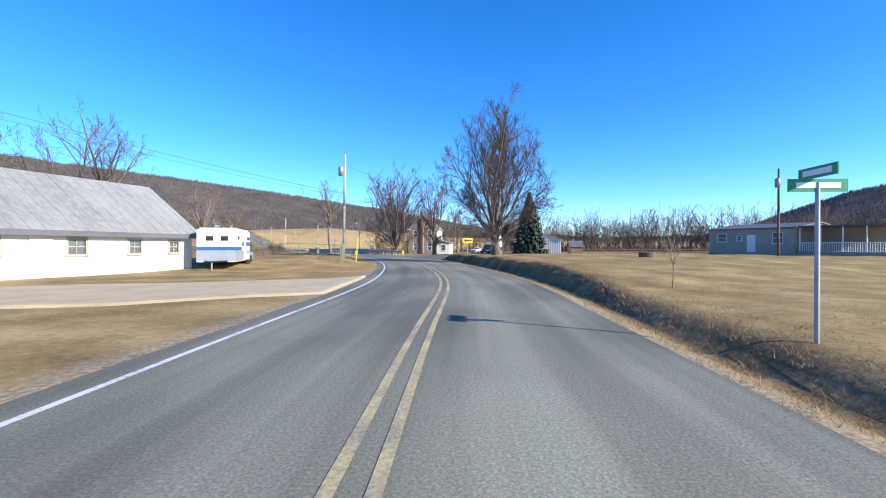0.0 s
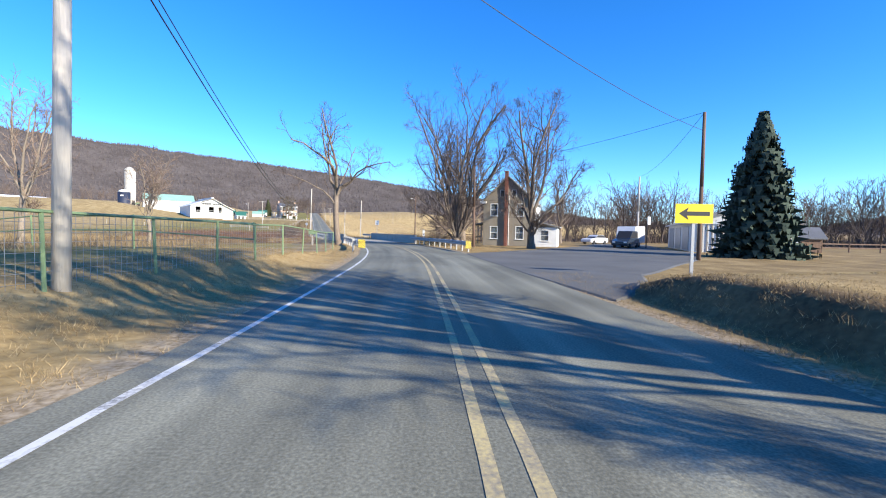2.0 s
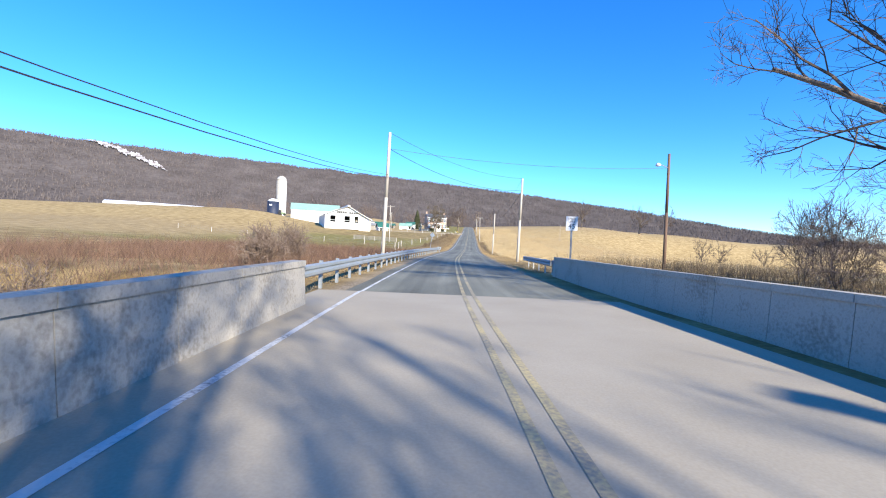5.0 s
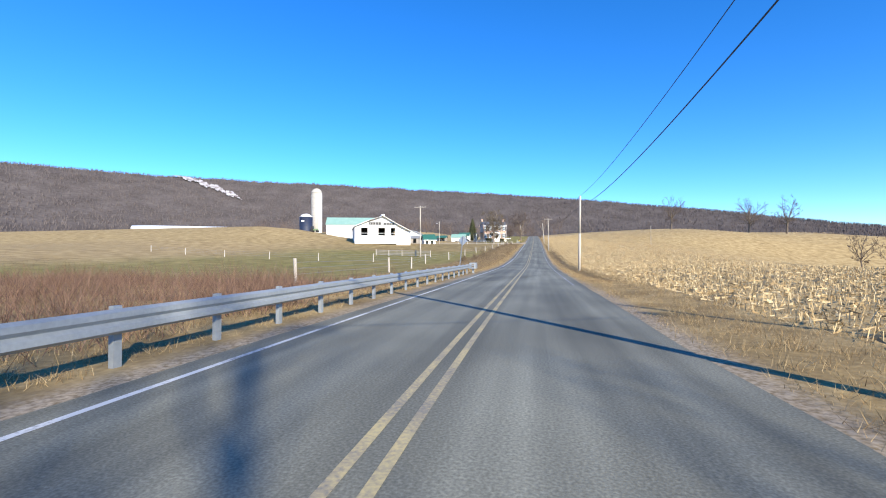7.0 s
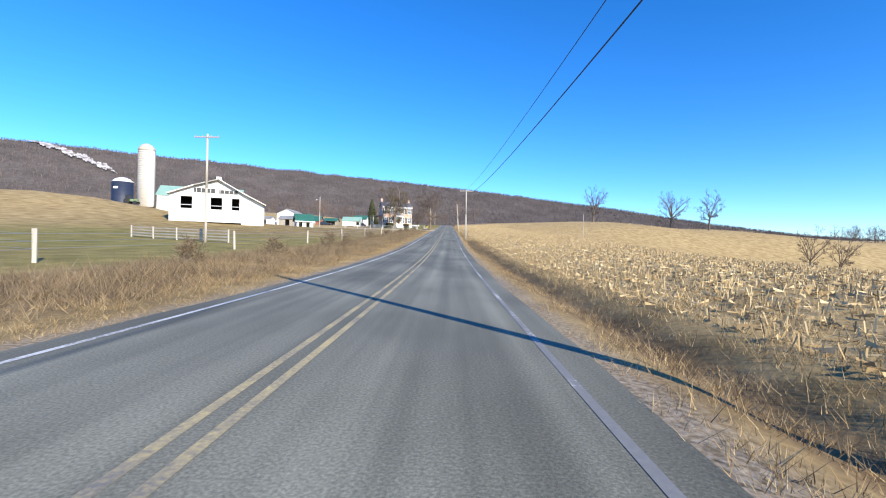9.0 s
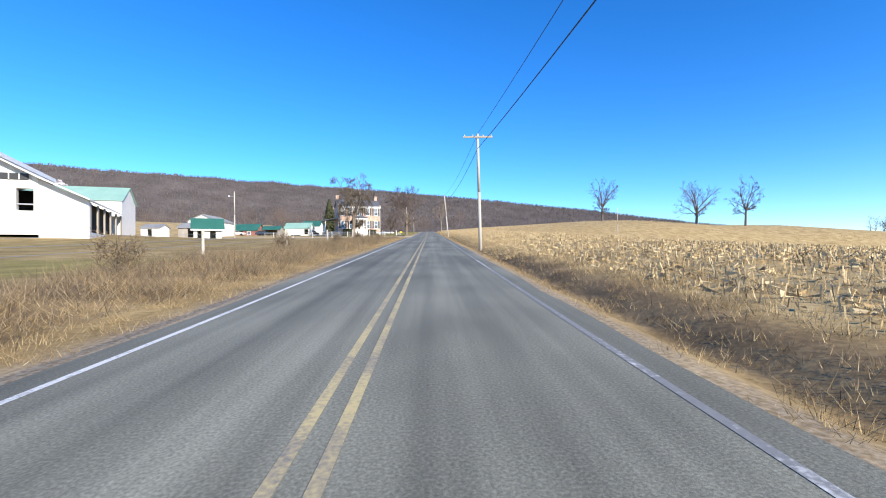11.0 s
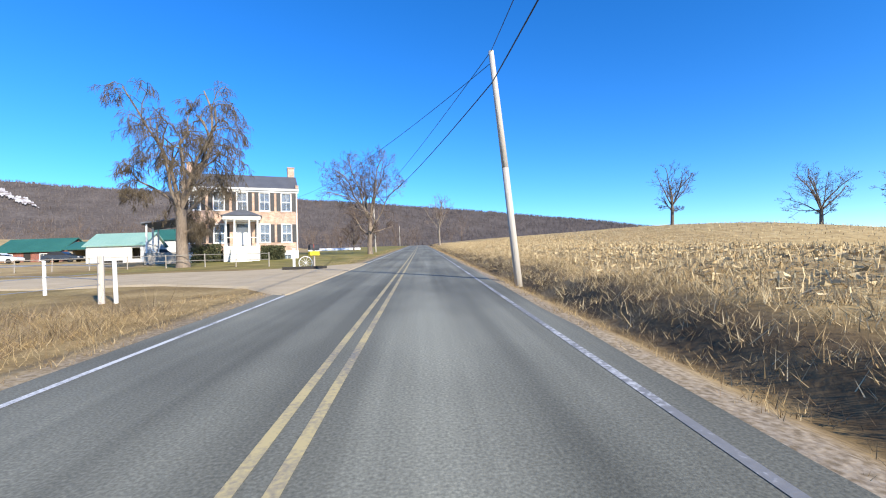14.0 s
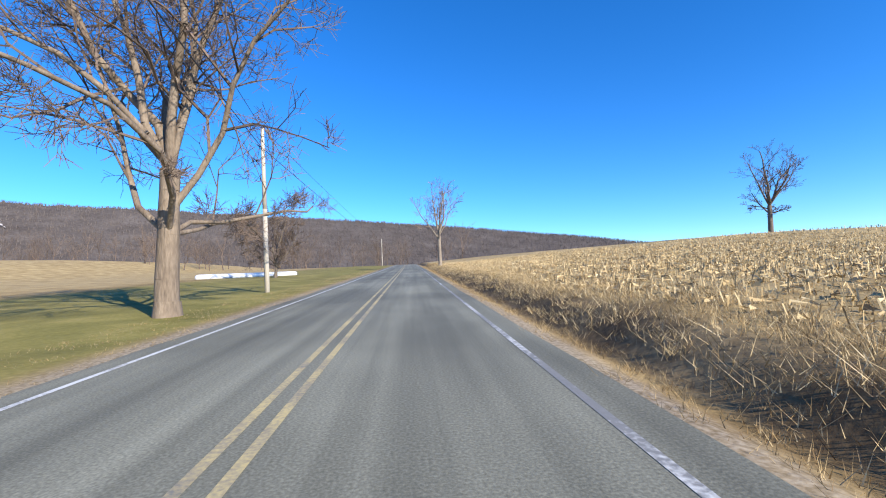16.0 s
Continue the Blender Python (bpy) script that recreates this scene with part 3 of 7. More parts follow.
def fast_mesh(name, co, mat, corners=3):
    """A mesh of loose triangles or quads from an array of corners."""
    me = bpy.data.meshes.new(name)
    n = len(co) // corners
    me.vertices.add(len(co))
    me.vertices.foreach_set("co", co.astype(np.float32).ravel())
    me.loops.add(len(co))
    me.loops.foreach_set("vertex_index", np.arange(len(co), dtype=np.int32))
    me.polygons.add(n)
    me.polygons.foreach_set("loop_start", np.arange(0, len(co), corners, dtype=np.int32))
    me.materials.append(mat)
    me.update(calc_edges=True)
    me.validate()
    return me


def clearing_band(az):
    """Where the pale talus lies on the mountain: its middle and half width up the slope."""
    s = np.clip((43.8 - np.asarray(az, float)) / 7.2, -0.2, 1.2)
    inside = (s > 0) & (s < 1)
    mid = 0.92 - 0.25 * s + 0.006 * np.sin(s * 23)
    ragged = 1 + 0.35 * np.sin(s * 31 + 1) + 0.3 * np.sin(s * 83) + 0.25 * np.sin(s * 197 + 2)
    half = np.where(inside, (0.03 - 0.016 * s) * ragged * np.minimum(1, np.minimum(s, 1 - s) * 9), -1.0)
    return mid, half


def ridge_trees(count, seed):
    """Bare tree crowns standing all over the mountain, each a fan of thin spikes."""
    rs = np.random.RandomState(seed)
    grid = np.array(RIDGE.v).reshape(26, 420, 3)
    j, i = rs.rand(count) ** 0.8 * 24.99, rs.rand(count) * 418.99
    j0, i0 = j.astype(int), i.astype(int)
    fj, fi = (j - j0)[:, None], (i - i0)[:, None]
    base = (grid[j0, i0] * (1 - fj) * (1 - fi) + grid[j0 + 1, i0] * fj * (1 - fi) + grid[j0, i0 + 1] * (1 - fj) * fi + grid[j0 + 1, i0 + 1] * fj * fi)
    az = -100 + 210 * i / 419
    mid, half_width = clearing_band(az)
    keep = np.abs(j / 25 - mid) > half_width * 1.15
    base, count = base[keep], int(keep.sum())
    h = rs.uniform(6, 13, count)
    out = []
    for k in range(4):
        a = rs.rand(count) * 6.2832
        lean = rs.uniform(0.05, 0.42, count) * h
        tip = base + np.stack([np.cos(a) * lean, np.sin(a) * lean, h * rs.uniform(0.75, 1.0, count)], 1)
        b = rs.rand(count) * 6.2832
        half = np.stack([np.cos(b), np.sin(b), np.zeros(count)], 1) * rs.uniform(0.4, 1.0, count)[:, None]
        foot = base - np.array([0, 0, 1.0])
        out.append(np.stack([foot - half, foot + half, tip], 1))
    return np.concatenate(out).reshape(-1, 3)


M_RIDGE_TREE = material("ridge_tree_crowns", [(0.095, 0.08, 0.076), (0.13, 0.111, 0.105), (0.17, 0.146, 0.137)], 0.004, 1.0, 0, fine=0.05, island=0.45, contrast=(0.2, 0.8), spec=0.0)
tagged(new("ridge_woods", fast_mesh("ridge_woods", ridge_trees(60000, 3), M_RIDGE_TREE)), "grey-brown bare woods covering the mountain", "woods", kind="stuff")

# ---- trees ----
def grow(seed, height, trunk_r, reach, thick=1.0, fork=0.15, stems=8, tilt=(8, 60), low=0.12, mid=0.55, up=0.35, kids=(8, 6, 5), twist=0.1, droop=0.0, angle=0.75, cheap=False, twig=0.0075, stray=0.45):
    """Limbs and twigs of a bare broad-leaved tree that fill a rounded crown."""
    rng = random.Random(seed)
    limbs, twigs = MB(), MB()
    zf, zm, zl = height * fork, height * mid, height * low

    def room(p, d):
        """How far a limb may grow from p along d before it leaves the crown."""
        s, last = 0.0, 0.0
        step = height / 36
        while s < height * 1.1:
            s += step
            q = p + d * s
            dz = q.z - zm
            rz = height - zm if dz > 0 else zm - zl
            if (q.x * q.x + q.y * q.y) / (reach * reach) + dz * dz / (rz * rz) < 1:
                last = s
            elif last:
                break
        return last or reach * stray

    def limb(p, d, length, r, level):
        n = (7, 4, 2, 1, 1, 1)[level] if cheap else (7, 6, 4, 3, 2, 1)[level]
        wob = 0.03 if level == 0 else twist * (1.0, 1.4, 2.0, 2.2, 2.2, 2.2)[level]
        pts, q, dd = [(p, r)], p, d
        for i in range(n):
            fall = up * 0.22 if level < 3 else 0.06
            dd = (dd + Vector((rng.gauss(0, wob), rng.gauss(0, wob), rng.gauss(0, wob) + fall - droop * (level > 1) * (i + 1) / n))).normalized()
            q = q + dd * (length / n)
            pts.append((q, r * (1 - 0.7 * (i + 1) / n)))
        target = limbs if level < 2 else twigs
        sides = 3 if cheap else (9, 6, 4, 3, 3, 3)[level]
        for (a, ra), (b, rb) in zip(pts, pts[1:]):
            target.tube(a, b, max(ra, twig), max(rb, twig * 0.75), sides, caps=False)
        return pts

    def sub(p, d, length, r, level):
        pts = limb(p, d, length, r, level)
        if level > len(kids):
            return
        n = kids[level - 1]
        turn = rng.uniform(0, 6.283)
        for k in range(n):
            f = 0.22 + 0.78 * (k + rng.random()) / n
            i = min(len(pts) - 2, int(f * (len(pts) - 1)))
            w = f * (len(pts) - 1) - i
            q = pts[i][0].lerp(pts[i + 1][0], min(1, w))
            rq = pts[i][1]
            ax = (pts[i + 1][0] - pts[i][0]).normalized()
            side = ax.orthogonal().normalized()
            turn += 2.4 + rng.uniform(-0.5, 0.5)
            side.rotate(Matrix.Rotation(turn, 3, ax))
            nd = (ax + side * angle * rng.uniform(0.65, 1.25)).normalized()
            ln = length * rng.uniform(0.34, 0.56) * (1.15 - 0.5 * f)
            ln = max(0.35, min(ln, room(q, nd) * 1.05 + 0.2))
            sub(q, nd, ln, min(rq * 0.6, 0.013 * ln + 0.004), level + 1)

    lean = Vector((rng.uniform(-0.05, 0.05), rng.uniform(-0.05, 0.05), 1)).normalized()
    pts = limb(Vector((0, 0, -0.25)), lean, zf + 0.25, trunk_r, 0)
    pts = [(q, trunk_r * (1 - 0.25 * i / 7)) for i, (q, r) in enumerate(pts)]
    limbs.v, limbs.f = [], []
    sides = 4 if cheap else 10
    for (a, ra), (b, rb) in zip(pts, pts[1:]):
        limbs.tube(a, b, ra, rb, sides, caps=False)
    limbs.tube((0, 0, -0.3), (0, 0, min(0.45, zf * 0.3)), trunk_r * 1.28, trunk_r * 1.02, sides, caps=False)
    for k in range(stems):
        ang = 2.4 * k + rng.uniform(-0.3, 0.3)
        f = (k + 0.5) / stems
        tl = radians(tilt[0] + (tilt[1] - tilt[0]) * f + rng.uniform(-5, 5))
        start = pts[-1][0] if k < stems * 0.5 else pts[rng.randint(4, 7)][0]
        d = Vector((math.cos(ang) * math.sin(tl), math.sin(ang) * math.sin(tl), math.cos(tl)))
        sub(start, d, room(start, d) * rng.uniform(0.82, 0.98), trunk_r * thick * (0.52 - 0.26 * f) * rng.uniform(0.85, 1.15), 1)
    return limbs, twigs


def tree(label, x, y, mats, z=None, rot=0.0, group="", **kw):
    t = thing("tree", label, "tree", pose(x, y, terrain(x, y) if z is None else z, 0, 0, rot), group)
    limbs, twigs = grow(**kw)
    part("trunk", limbs, mats[0], t, smooth=True)
    part("crown", twigs, mats[1], t, "fine bare twigs")
    return t


BARE = (M_BARK, M_TWIG)
PALE = (M_BARK_PALE, M_TWIG_PALE)
tree("large bare maple with dense upswept limbs on the bank", 2.9, -56.6, BARE, seed=3, height=13.5, trunk_r=0.45, reach=5.4, thick=0.6, fork=0.14, stems=22, tilt=(3, 76), low=0.1, mid=0.43, up=0.5, kids=(9, 6, 5, 3), angle=0.55, twist=0.08)
tree("tall bare riverside tree with many upright stems", 9.0, -13.6, (M_BARK, M_TWIG), seed=8, height=17.5, trunk_r=0.5, reach=5.2, thick=0.8, fork=0.05, stems=13, tilt=(4, 58), low=0.06, mid=0.62, up=0.4, kids=(8, 6, 5, 3), angle=0.6)
tree("bare dark yard tree beside the house", 15.4, -17.4, BARE, seed=14, height=15.5, trunk_r=0.38, reach=4.9, fork=0.13, stems=11, tilt=(4, 62), low=0.12, mid=0.58, up=0.45, kids=(8, 6, 5, 3), angle=0.65)
tree("gnarled half-dead tree with pale peeling bark beside the rail", -2.35, -12.4, (M_BARK_TAN, M_TWIG), seed=22, rot=135, height=13.4, trunk_r=0.29, reach=4.2, fork=0.4, stems=8, tilt=(10, 46), low=0.3, mid=0.66, up=0.2, kids=(6, 5, 4), twist=0.17, twig=0.01)
tree("broad bare sycamore with spreading limbs beyond the bridge", 18.4, 11, (M_BARK_TAN, M_TWIG), seed=33, height=18.5, trunk_r=0.62, reach=10.5, fork=0.09, stems=13, tilt=(5, 66), low=0.08, mid=0.48, up=0.3, kids=(9, 7, 5, 3))
tree("bare roadside walnut with long spreading limbs on the lawn", -6.1, 259.3, (M_BARK_TAN, M_TWIG), seed=41, rot=120, twig=0.009, height=14.2, trunk_r=0.36, reach=8.6, thick=0.85, fork=0.32, stems=14, tilt=(8, 60), low=0.28, mid=0.52, up=0.2, stray=0.06, kids=(8, 6, 5, 3), twist=0.16)
tree("old weeping willow with hanging yellow-brown twigs by the house", -17.0, 232.3, (M_BARK_TAN, M_WILLOW), seed=52, rot=-40, twig=0.011, height=18.2, trunk_r=0.46, reach=5.2, thick=0.8, fork=0.24, stems=10, tilt=(6, 66), low=0.2, mid=0.6, up=0.4, kids=(9, 7, 7, 3), droop=0.85, twist=0.16)
tree("lone bare tree standing in the stubble field", 85.6, 342.6, BARE, seed=61, twig=0.03, height=22, trunk_r=0.6, reach=8.4, fork=0.3, stems=11, tilt=(8, 80), low=0.28, mid=0.62, up=0.12, kids=(7, 6, 4), group="field trees")
tree("lone bare tree standing in the stubble field", 123, 327, BARE, seed=62, twig=0.03, height=22.5, trunk_r=0.65, reach=9.4, fork=0.26, stems=12, tilt=(8, 84), low=0.22, mid=0.6, up=0.12, kids=(7, 6, 4), group="field trees")
tree("narrow lone bare tree standing in the stubble field", 135.5, 312.5, BARE, seed=63, twig=0.03, height=22, trunk_r=0.5, reach=5.8, fork=0.3, stems=12, tilt=(4, 88), low=0.15, mid=0.6, up=0.15, kids=(7, 6, 4), group="field trees")
for k, (fx, fy, fh) in enumerate(((114, 221, 16), (121, 219, 15.5), (138, 214, 16))):
    tree("far bare tree at the field's low edge", fx, fy, BARE, seed=64 + k, twig=0.03, height=fh, trunk_r=0.3, reach=4.6, fork=0.28, stems=9, tilt=(6, 70), low=0.25, mid=0.6, up=0.15, kids=(6, 5, 4), group="field trees")
tree("bare dead-looking roadside tree far up the road", 5.6, 312, PALE, seed=71, twig=0.018, height=13.5, trunk_r=0.3, reach=4.2, fork=0.35, stems=8, tilt=(6, 45), low=0.3, mid=0.7, kids=(7, 5, 4))
tree("rounded bushy bare tree on the lawn edge", -14.0, 296, BARE, seed=77, twig=0.02, height=8.2, trunk_r=0.2, reach=3.8, fork=0.15, stems=11, tilt=(6, 75), low=0.1, mid=0.5, kids=(7, 6, 5))
tree("tall bare tree behind the whitewashed barn", -33, -28, BARE, seed=81, twig=0.014, height=17, trunk_r=0.4, reach=7.5, fork=0.22, stems=11, tilt=(5, 68), low=0.15, mid=0.58, kids=(8, 6, 5))
tree("tall bare tree behind the whitewashed barn", -43, -32, BARE, seed=82, twig=0.014, height=16, trunk_r=0.4, reach=6.5, fork=0.25, stems=10, tilt=(5, 65), low=0.15, mid=0.58, kids=(8, 6, 5))
tree("slender bare tree by the meadow", -22, -22, PALE, seed=83, twig=0.012, height=10.5, trunk_r=0.2, reach=2.6, fork=0.3, stems=7, tilt=(4, 45), low=0.25, mid=0.65, kids=(7, 5, 4))
tree("slender bare tree by the meadow", -17.5, -14, PALE, seed=84, twig=0.012, height=8, trunk_r=0.15, reach=2.2, fork=0.3, stems=7, tilt=(4, 45), low=0.25, mid=0.65, kids=(7, 5, 4))
tree("bare yard tree near the parked van", 33, 6, (M_BARK_TAN, M_TWIG), seed=85, height=12, trunk_r=0.3, reach=4.6, fork=0.25, stems=9, tilt=(5, 60), low=0.2, mid=0.6, kids=(7, 6, 5))
tree("bare yard tree near the parked van", 26, 16, (M_BARK_TAN, M_TWIG), seed=86, height=13, trunk_r=0.3, reach=5, fork=0.2, stems=9, tilt=(5, 60), low=0.15, mid=0.6, kids=(7, 6, 5))


def spruce(x, y, h, seed, label="tall dark green spruce on the dry lawn", mat=M_SPRUCE, wide=2.9):
    """An evergreen: a stem and tiers of drooping needled boughs."""
    rng = random.Random(seed)
    t = thing("spruce", label, "spruce", pose(x, y, terrain(x, y)))
    trunk, crown = MB(), MB()
    trunk.tube((0, 0, -0.2), (0, 0, h * 0.95), 0.22, 0.03, 7)
    z = 0.4
    while z < h - 0.15:
        k = 1 - z / h
        reach = wide * k ** 0.85 * rng.uniform(0.8, 1.05) + 0.12
        for i in range(int(9 + 14 * k)):
            a = rng.uniform(0, 6.283)
            r = reach * rng.uniform(0.75, 1.1)
            d = Vector((math.cos(a), math.sin(a), 0))
            s = Vector((-d.y, d.x, 0))
            for j in range(4):
                f0, f1 = j / 4, (j + 1.4) / 4
                w = 0.34 * (1 - 0.6 * f0) * rng.uniform(0.7, 1.2)
                p0 = d * r * f0 + Vector((0, 0, z - 0.28 * r * f0 + rng.uniform(-0.08, 0.08)))
                p1 = d * r * f1 + Vector((0, 0, z - 0.28 * r * f1 + 0.1 * f1 * r + rng.uniform(-0.08, 0.08)))
                crown.add([p0 - s * w, p0 + s * w, p1 + Vector((0, 0, -0.12))], [(0, 1, 2)])
                crown.add([p0 + Vector((0, 0, 0.16)), p0 + s * w * 0.4 + Vector((0, 0, -0.34)), p1 + Vector((0, 0, -0.1))], [(0, 1, 2)])
                crown.add([p1 - s * w + Vector((0, 0, 0.1)), p1 + s * w + Vector((0, 0, 0.1)), p1 + Vector((0, 0, -0.32))], [(0, 1, 2)])
        z += 0.17 + 0.12 * k
    part("trunk", trunk, M_BARK, t)
    part("crown", crown, mat, t, "dense needled boughs")
    return t


spruce(26.0, -31.6, 10.6, 5, wide=3.3)
spruce(-32.5, 276, 12.0, 6, "tall brownish-green evergreen behind the brick house", M_BUSH, 3.4)


def bush(name, label, x, y, w, d, h, mat, seed, n=900, leaf=0.07, z=None, square=False):
    """A clipped or wild bush: a cloud of small leaves round a few stems."""
    rng = random.Random(seed)
    t = thing(name, label, "bush", pose(x, y, terrain(x, y) if z is None else z))
    stems, crown = MB(), MB()
    for i in range(7):
        a = rng.uniform(0, 6.283)
        stems.tube((0, 0, -0.1), (math.cos(a) * w * 0.25, math.sin(a) * d * 0.25, h * 0.75), 0.03, 0.012, 4)
    for i in range(n):
        while True:
            p = Vector((rng.uniform(-1, 1), rng.uniform(-1, 1), rng.uniform(-1, 1)))
            if square or p.length < 1:
                break
        if not square:
            p = p.normalized() * p.length ** 0.4
        c = Vector((p.x * w / 2, p.y * d / 2, h / 2 + p.z * h / 2)) + Vector((rng.gauss(0, 0.03), rng.gauss(0, 0.03), rng.gauss(0, 0.03)))
        e = Euler((rng.uniform(0, 6), rng.uniform(0, 6), rng.uniform(0, 6))).to_matrix()
        crown.add([c + e @ Vector((-leaf, -leaf, 0)), c + e @ Vector((leaf, -leaf, 0)), c + e @ Vector((leaf, leaf, 0)), c + e @ Vector((-leaf, leaf, 0))], [(0, 1, 2, 3)])
    part("stem", stems, M_BARK, t)
    part("crown", crown, mat, t)
    return t


# ---- woods in the middle distance ----
def copse(name, label, spots, seed, mat, hmin, hmax):
    """A far stand of bare trees, too many to count."""
    rng = random.Random(seed)
    protos = []
    for k in range(5):
        limbs, twigs = grow(seed * 10 + k, 10, 0.15, 3.0 + 0.4 * k, fork=0.18, stems=6, tilt=(4, 62), kids=(5, 5), low=0.12, cheap=True, twig=0.022)
        v = np.array(limbs.v + twigs.v)
        off = len(limbs.v)
        protos.append((v, limbs.f + [tuple(i + off for i in q) for q in twigs.f]))
    vs, fs, o = [], [], 0
    for x, y in spots:
        v, f = protos[rng.randrange(5)]
        s = rng.uniform(hmin, hmax) / 10
        a = rng.uniform(0, 6.283)
        c, n = math.cos(a), math.sin(a)
        w = v * s
        w = np.stack([w[:, 0] * c - w[:, 1] * n + x, w[:, 0] * n + w[:, 1] * c + y, w[:, 2] + terrain(x, y)], 1)
        vs.append(w)
        fs.extend(tuple(i + o for i in q) for q in f)
        o += len(v)
    mb = MB()
    mb.v = [tuple(p) for p in np.concatenate(vs)]
    mb.f = fs
    return single(name, mb, mat, label, "woods", kind="stuff")


rng = random.Random(99)


def along_line(n, pts, wide):
    """Places scattered along a polyline."""
    out = []
    for i in range(n):
        k = rng.randrange(len(pts) - 1)
        a, b, s = Vector(pts[k]), Vector(pts[k + 1]), rng.random()
        p = a.lerp(b, s)
        out.append((p.x + rng.uniform(-wide, wide), p.y + rng.uniform(-wide, wide)))
    return out


copse("bare_woods", "bare brown winter woods behind the farmyard houses", along_line(60, [(48, 26), (80, 34), (120, 30), (160, 20), (200, 0)], 12), 11, M_TWIG, 8, 15)
copse("bare_woods", "bare brown winter woods beyond the lawn", along_line(60, [(200, 0), (150, -25), (190, -50), (210, -90)], 14), 12, M_TWIG, 8, 15)
copse("bare_woods", "dense brown winter woods behind the dry lawn", along_line(130, [(62, 36), (80, 24), (96, 5), (110, -13), (126, -36)], 9), 17, M_TWIG, 8, 15)
copse("creek_woods", "bare trees and scrub along the creek", [(rng.uniform(24, 60), rng.uniform(18, 48)) for i in range(30)], 13, M_TWIG, 5, 11)
copse("ridge_foot_woods", "bare woods at the foot of the ridge", [(rng.uniform(-280, 20), 400 + rng.uniform(0, 90)) for i in range(120)], 14, M_TWIG, 10, 15)
copse("far_hill_woods", "dark bare woods on the far rise", along_line(240, [(260, 370), (330, 340), (430, 280)], 16), 16, M_TWIG, 8, 12)


# ---- poles and wires ----
def utility_pole(x, y, h, lean=(0.0, 0.0), mat=None, arm=0.0, label="weathered wooden utility pole by the road", extras=(), z=None, r=0.135):
    zb = terrain(x, y) if z is None else z
    t = thing("utility_pole", label, "utility pole", pose(x, y, zb), "roadside poles")
    mb = MB()
    top = Vector((lean[0] * h, lean[1] * h, h))
    mb.tube((0, 0, -0.4), top * 0.5, r, r * 0.86, 10)
    mb.tube(top * 0.5, top, r * 0.86, r * 0.7, 10)
    part("shaft", mb, mat or M_POLE, t, smooth=True)
    if arm:
        c = top * 0.97
        part("crossarm", MB().box(c.x - arm, c.x + arm, c.y - 0.16, c.y - 0.05, c.z - 0.06, c.z + 0.06), M_GREY_WOOD, t)
        for k in (-0.9, -0.35, 0.35, 0.9):
            part("insulator", MB().lathe([(0.02, 0.06), (0.05, 0.08), (0.05, 0.14), (0.03, 0.18)], 8, c.x + arm * k, c.y - 0.1), M_STEEL, t, m=Matrix.Translation((0, 0, c.z)))
    if "transformer" in extras:
        c = top * 0.83
        part("transformer", MB().lathe([(0.02, -0.45), (0.24, -0.43), (0.25, 0.35), (0.2, 0.45), (0.05, 0.5)], 14, c.x - 0.42, c.y - 0.1), M_STEEL, t, "grey transformer can", True, Matrix.Translation((0, 0, c.z)))
    if "lamp" in extras:
        c = top * 0.88
        part("lamp_arm", MB().tube(c, c + Vector((-0.9, -0.3, 0.25)), 0.03, 0.03, 6), M_STEEL, t)
        part("lamp_head", MB().lathe([(0.05, 0.1), (0.16, 0.05), (0.19, -0.1), (0.1, -0.16)], 12), M_SIGN_WHITE, t, "white lamp head", True, Matrix.Translation(c + Vector((-0.95, -0.32, 0.2))))
    return Vector((x, y, zb)) + top


def wire(a, b, sag, name="power_line", r=0.013):
    mb = MB()
    a, b = Vector(a), Vector(b)
    pts = [a.lerp(b, k / 20) - Vector((0, 0, 4 * sag * (k / 20) * (1 - k / 20))) for k in range(21)]
    for p, q in zip(pts, pts[1:]):
        mb.tube(p, q, r, r, 4, caps=False)
    return single(name, mb, M_WIRE, "black overhead cable strung between poles", "power line", group="overhead cables")


P1 = utility_pole(-8.8, -47.0, 10.2, (0.015, 0), extras=("transformer",), label="pale wooden utility pole with a grey transformer")
P0 = utility_pole(-47.8, -63.2, 12.2, z=0.0)
P2 = utility_pole(-4.8, 30, 8.9, (0.02, 0))
P3 = utility_pole(5.7, 42, 7.9, (0.02, 0), label="wooden utility pole with tan base by the field")
P4 = utility_pole(16.4, 35.5, 9.2, (0, 0), M_POLE_DARK, label="dark wooden pole beside the creek scrub", extras=("lamp",))
P5 = utility_pole(5.6, 86, 7.9, (0.02, 0), extras=())
P6 = utility_pole(4.57, 161.3, 8.8, (-0.01, 0), arm=1.1, label="wooden utility pole with a crossarm in the stubble field")
P7 = utility_pole(4.35, 213.0, 8.2, (-0.08, 0), label="leaning pale wooden utility pole at the field edge")
P8 = utility_pole(-6.4, 269.5, 9.0, (-0.02, 0))
P9 = utility_pole(-8.9, 398, 9.3)
PH = utility_pole(17.6, -34.4, 8.9, (0.0, 0), M_POLE_DARK, label="brown wooden utility pole at the side road")
PHB = utility_pole(9.8, -16.6, 7.6, (-0.01, 0), M_POLE_DARK, label="brown weathered pole in front of the house")
utility_pole(-22, 125.5, 10.5, arm=1.2, label="farm power pole with a crossarm")
utility_pole(-38.3, 217.9, 9.4, extras=("lamp",), label="pale pole with a yard lamp by the sheds")
PS = utility_pole(37.5, -6, 9.4, label="pole by the parked cars")
utility_pole(30.5, -66, 8.8, (0, 0), M_POLE_DARK, label="dark pole beside the long grey house", extras=("transformer",))
utility_pole(49.4, 241, 8.6, label="slim distant utility pole in the stubble field", r=0.1)
low = Vector((0, 0, -1.1))
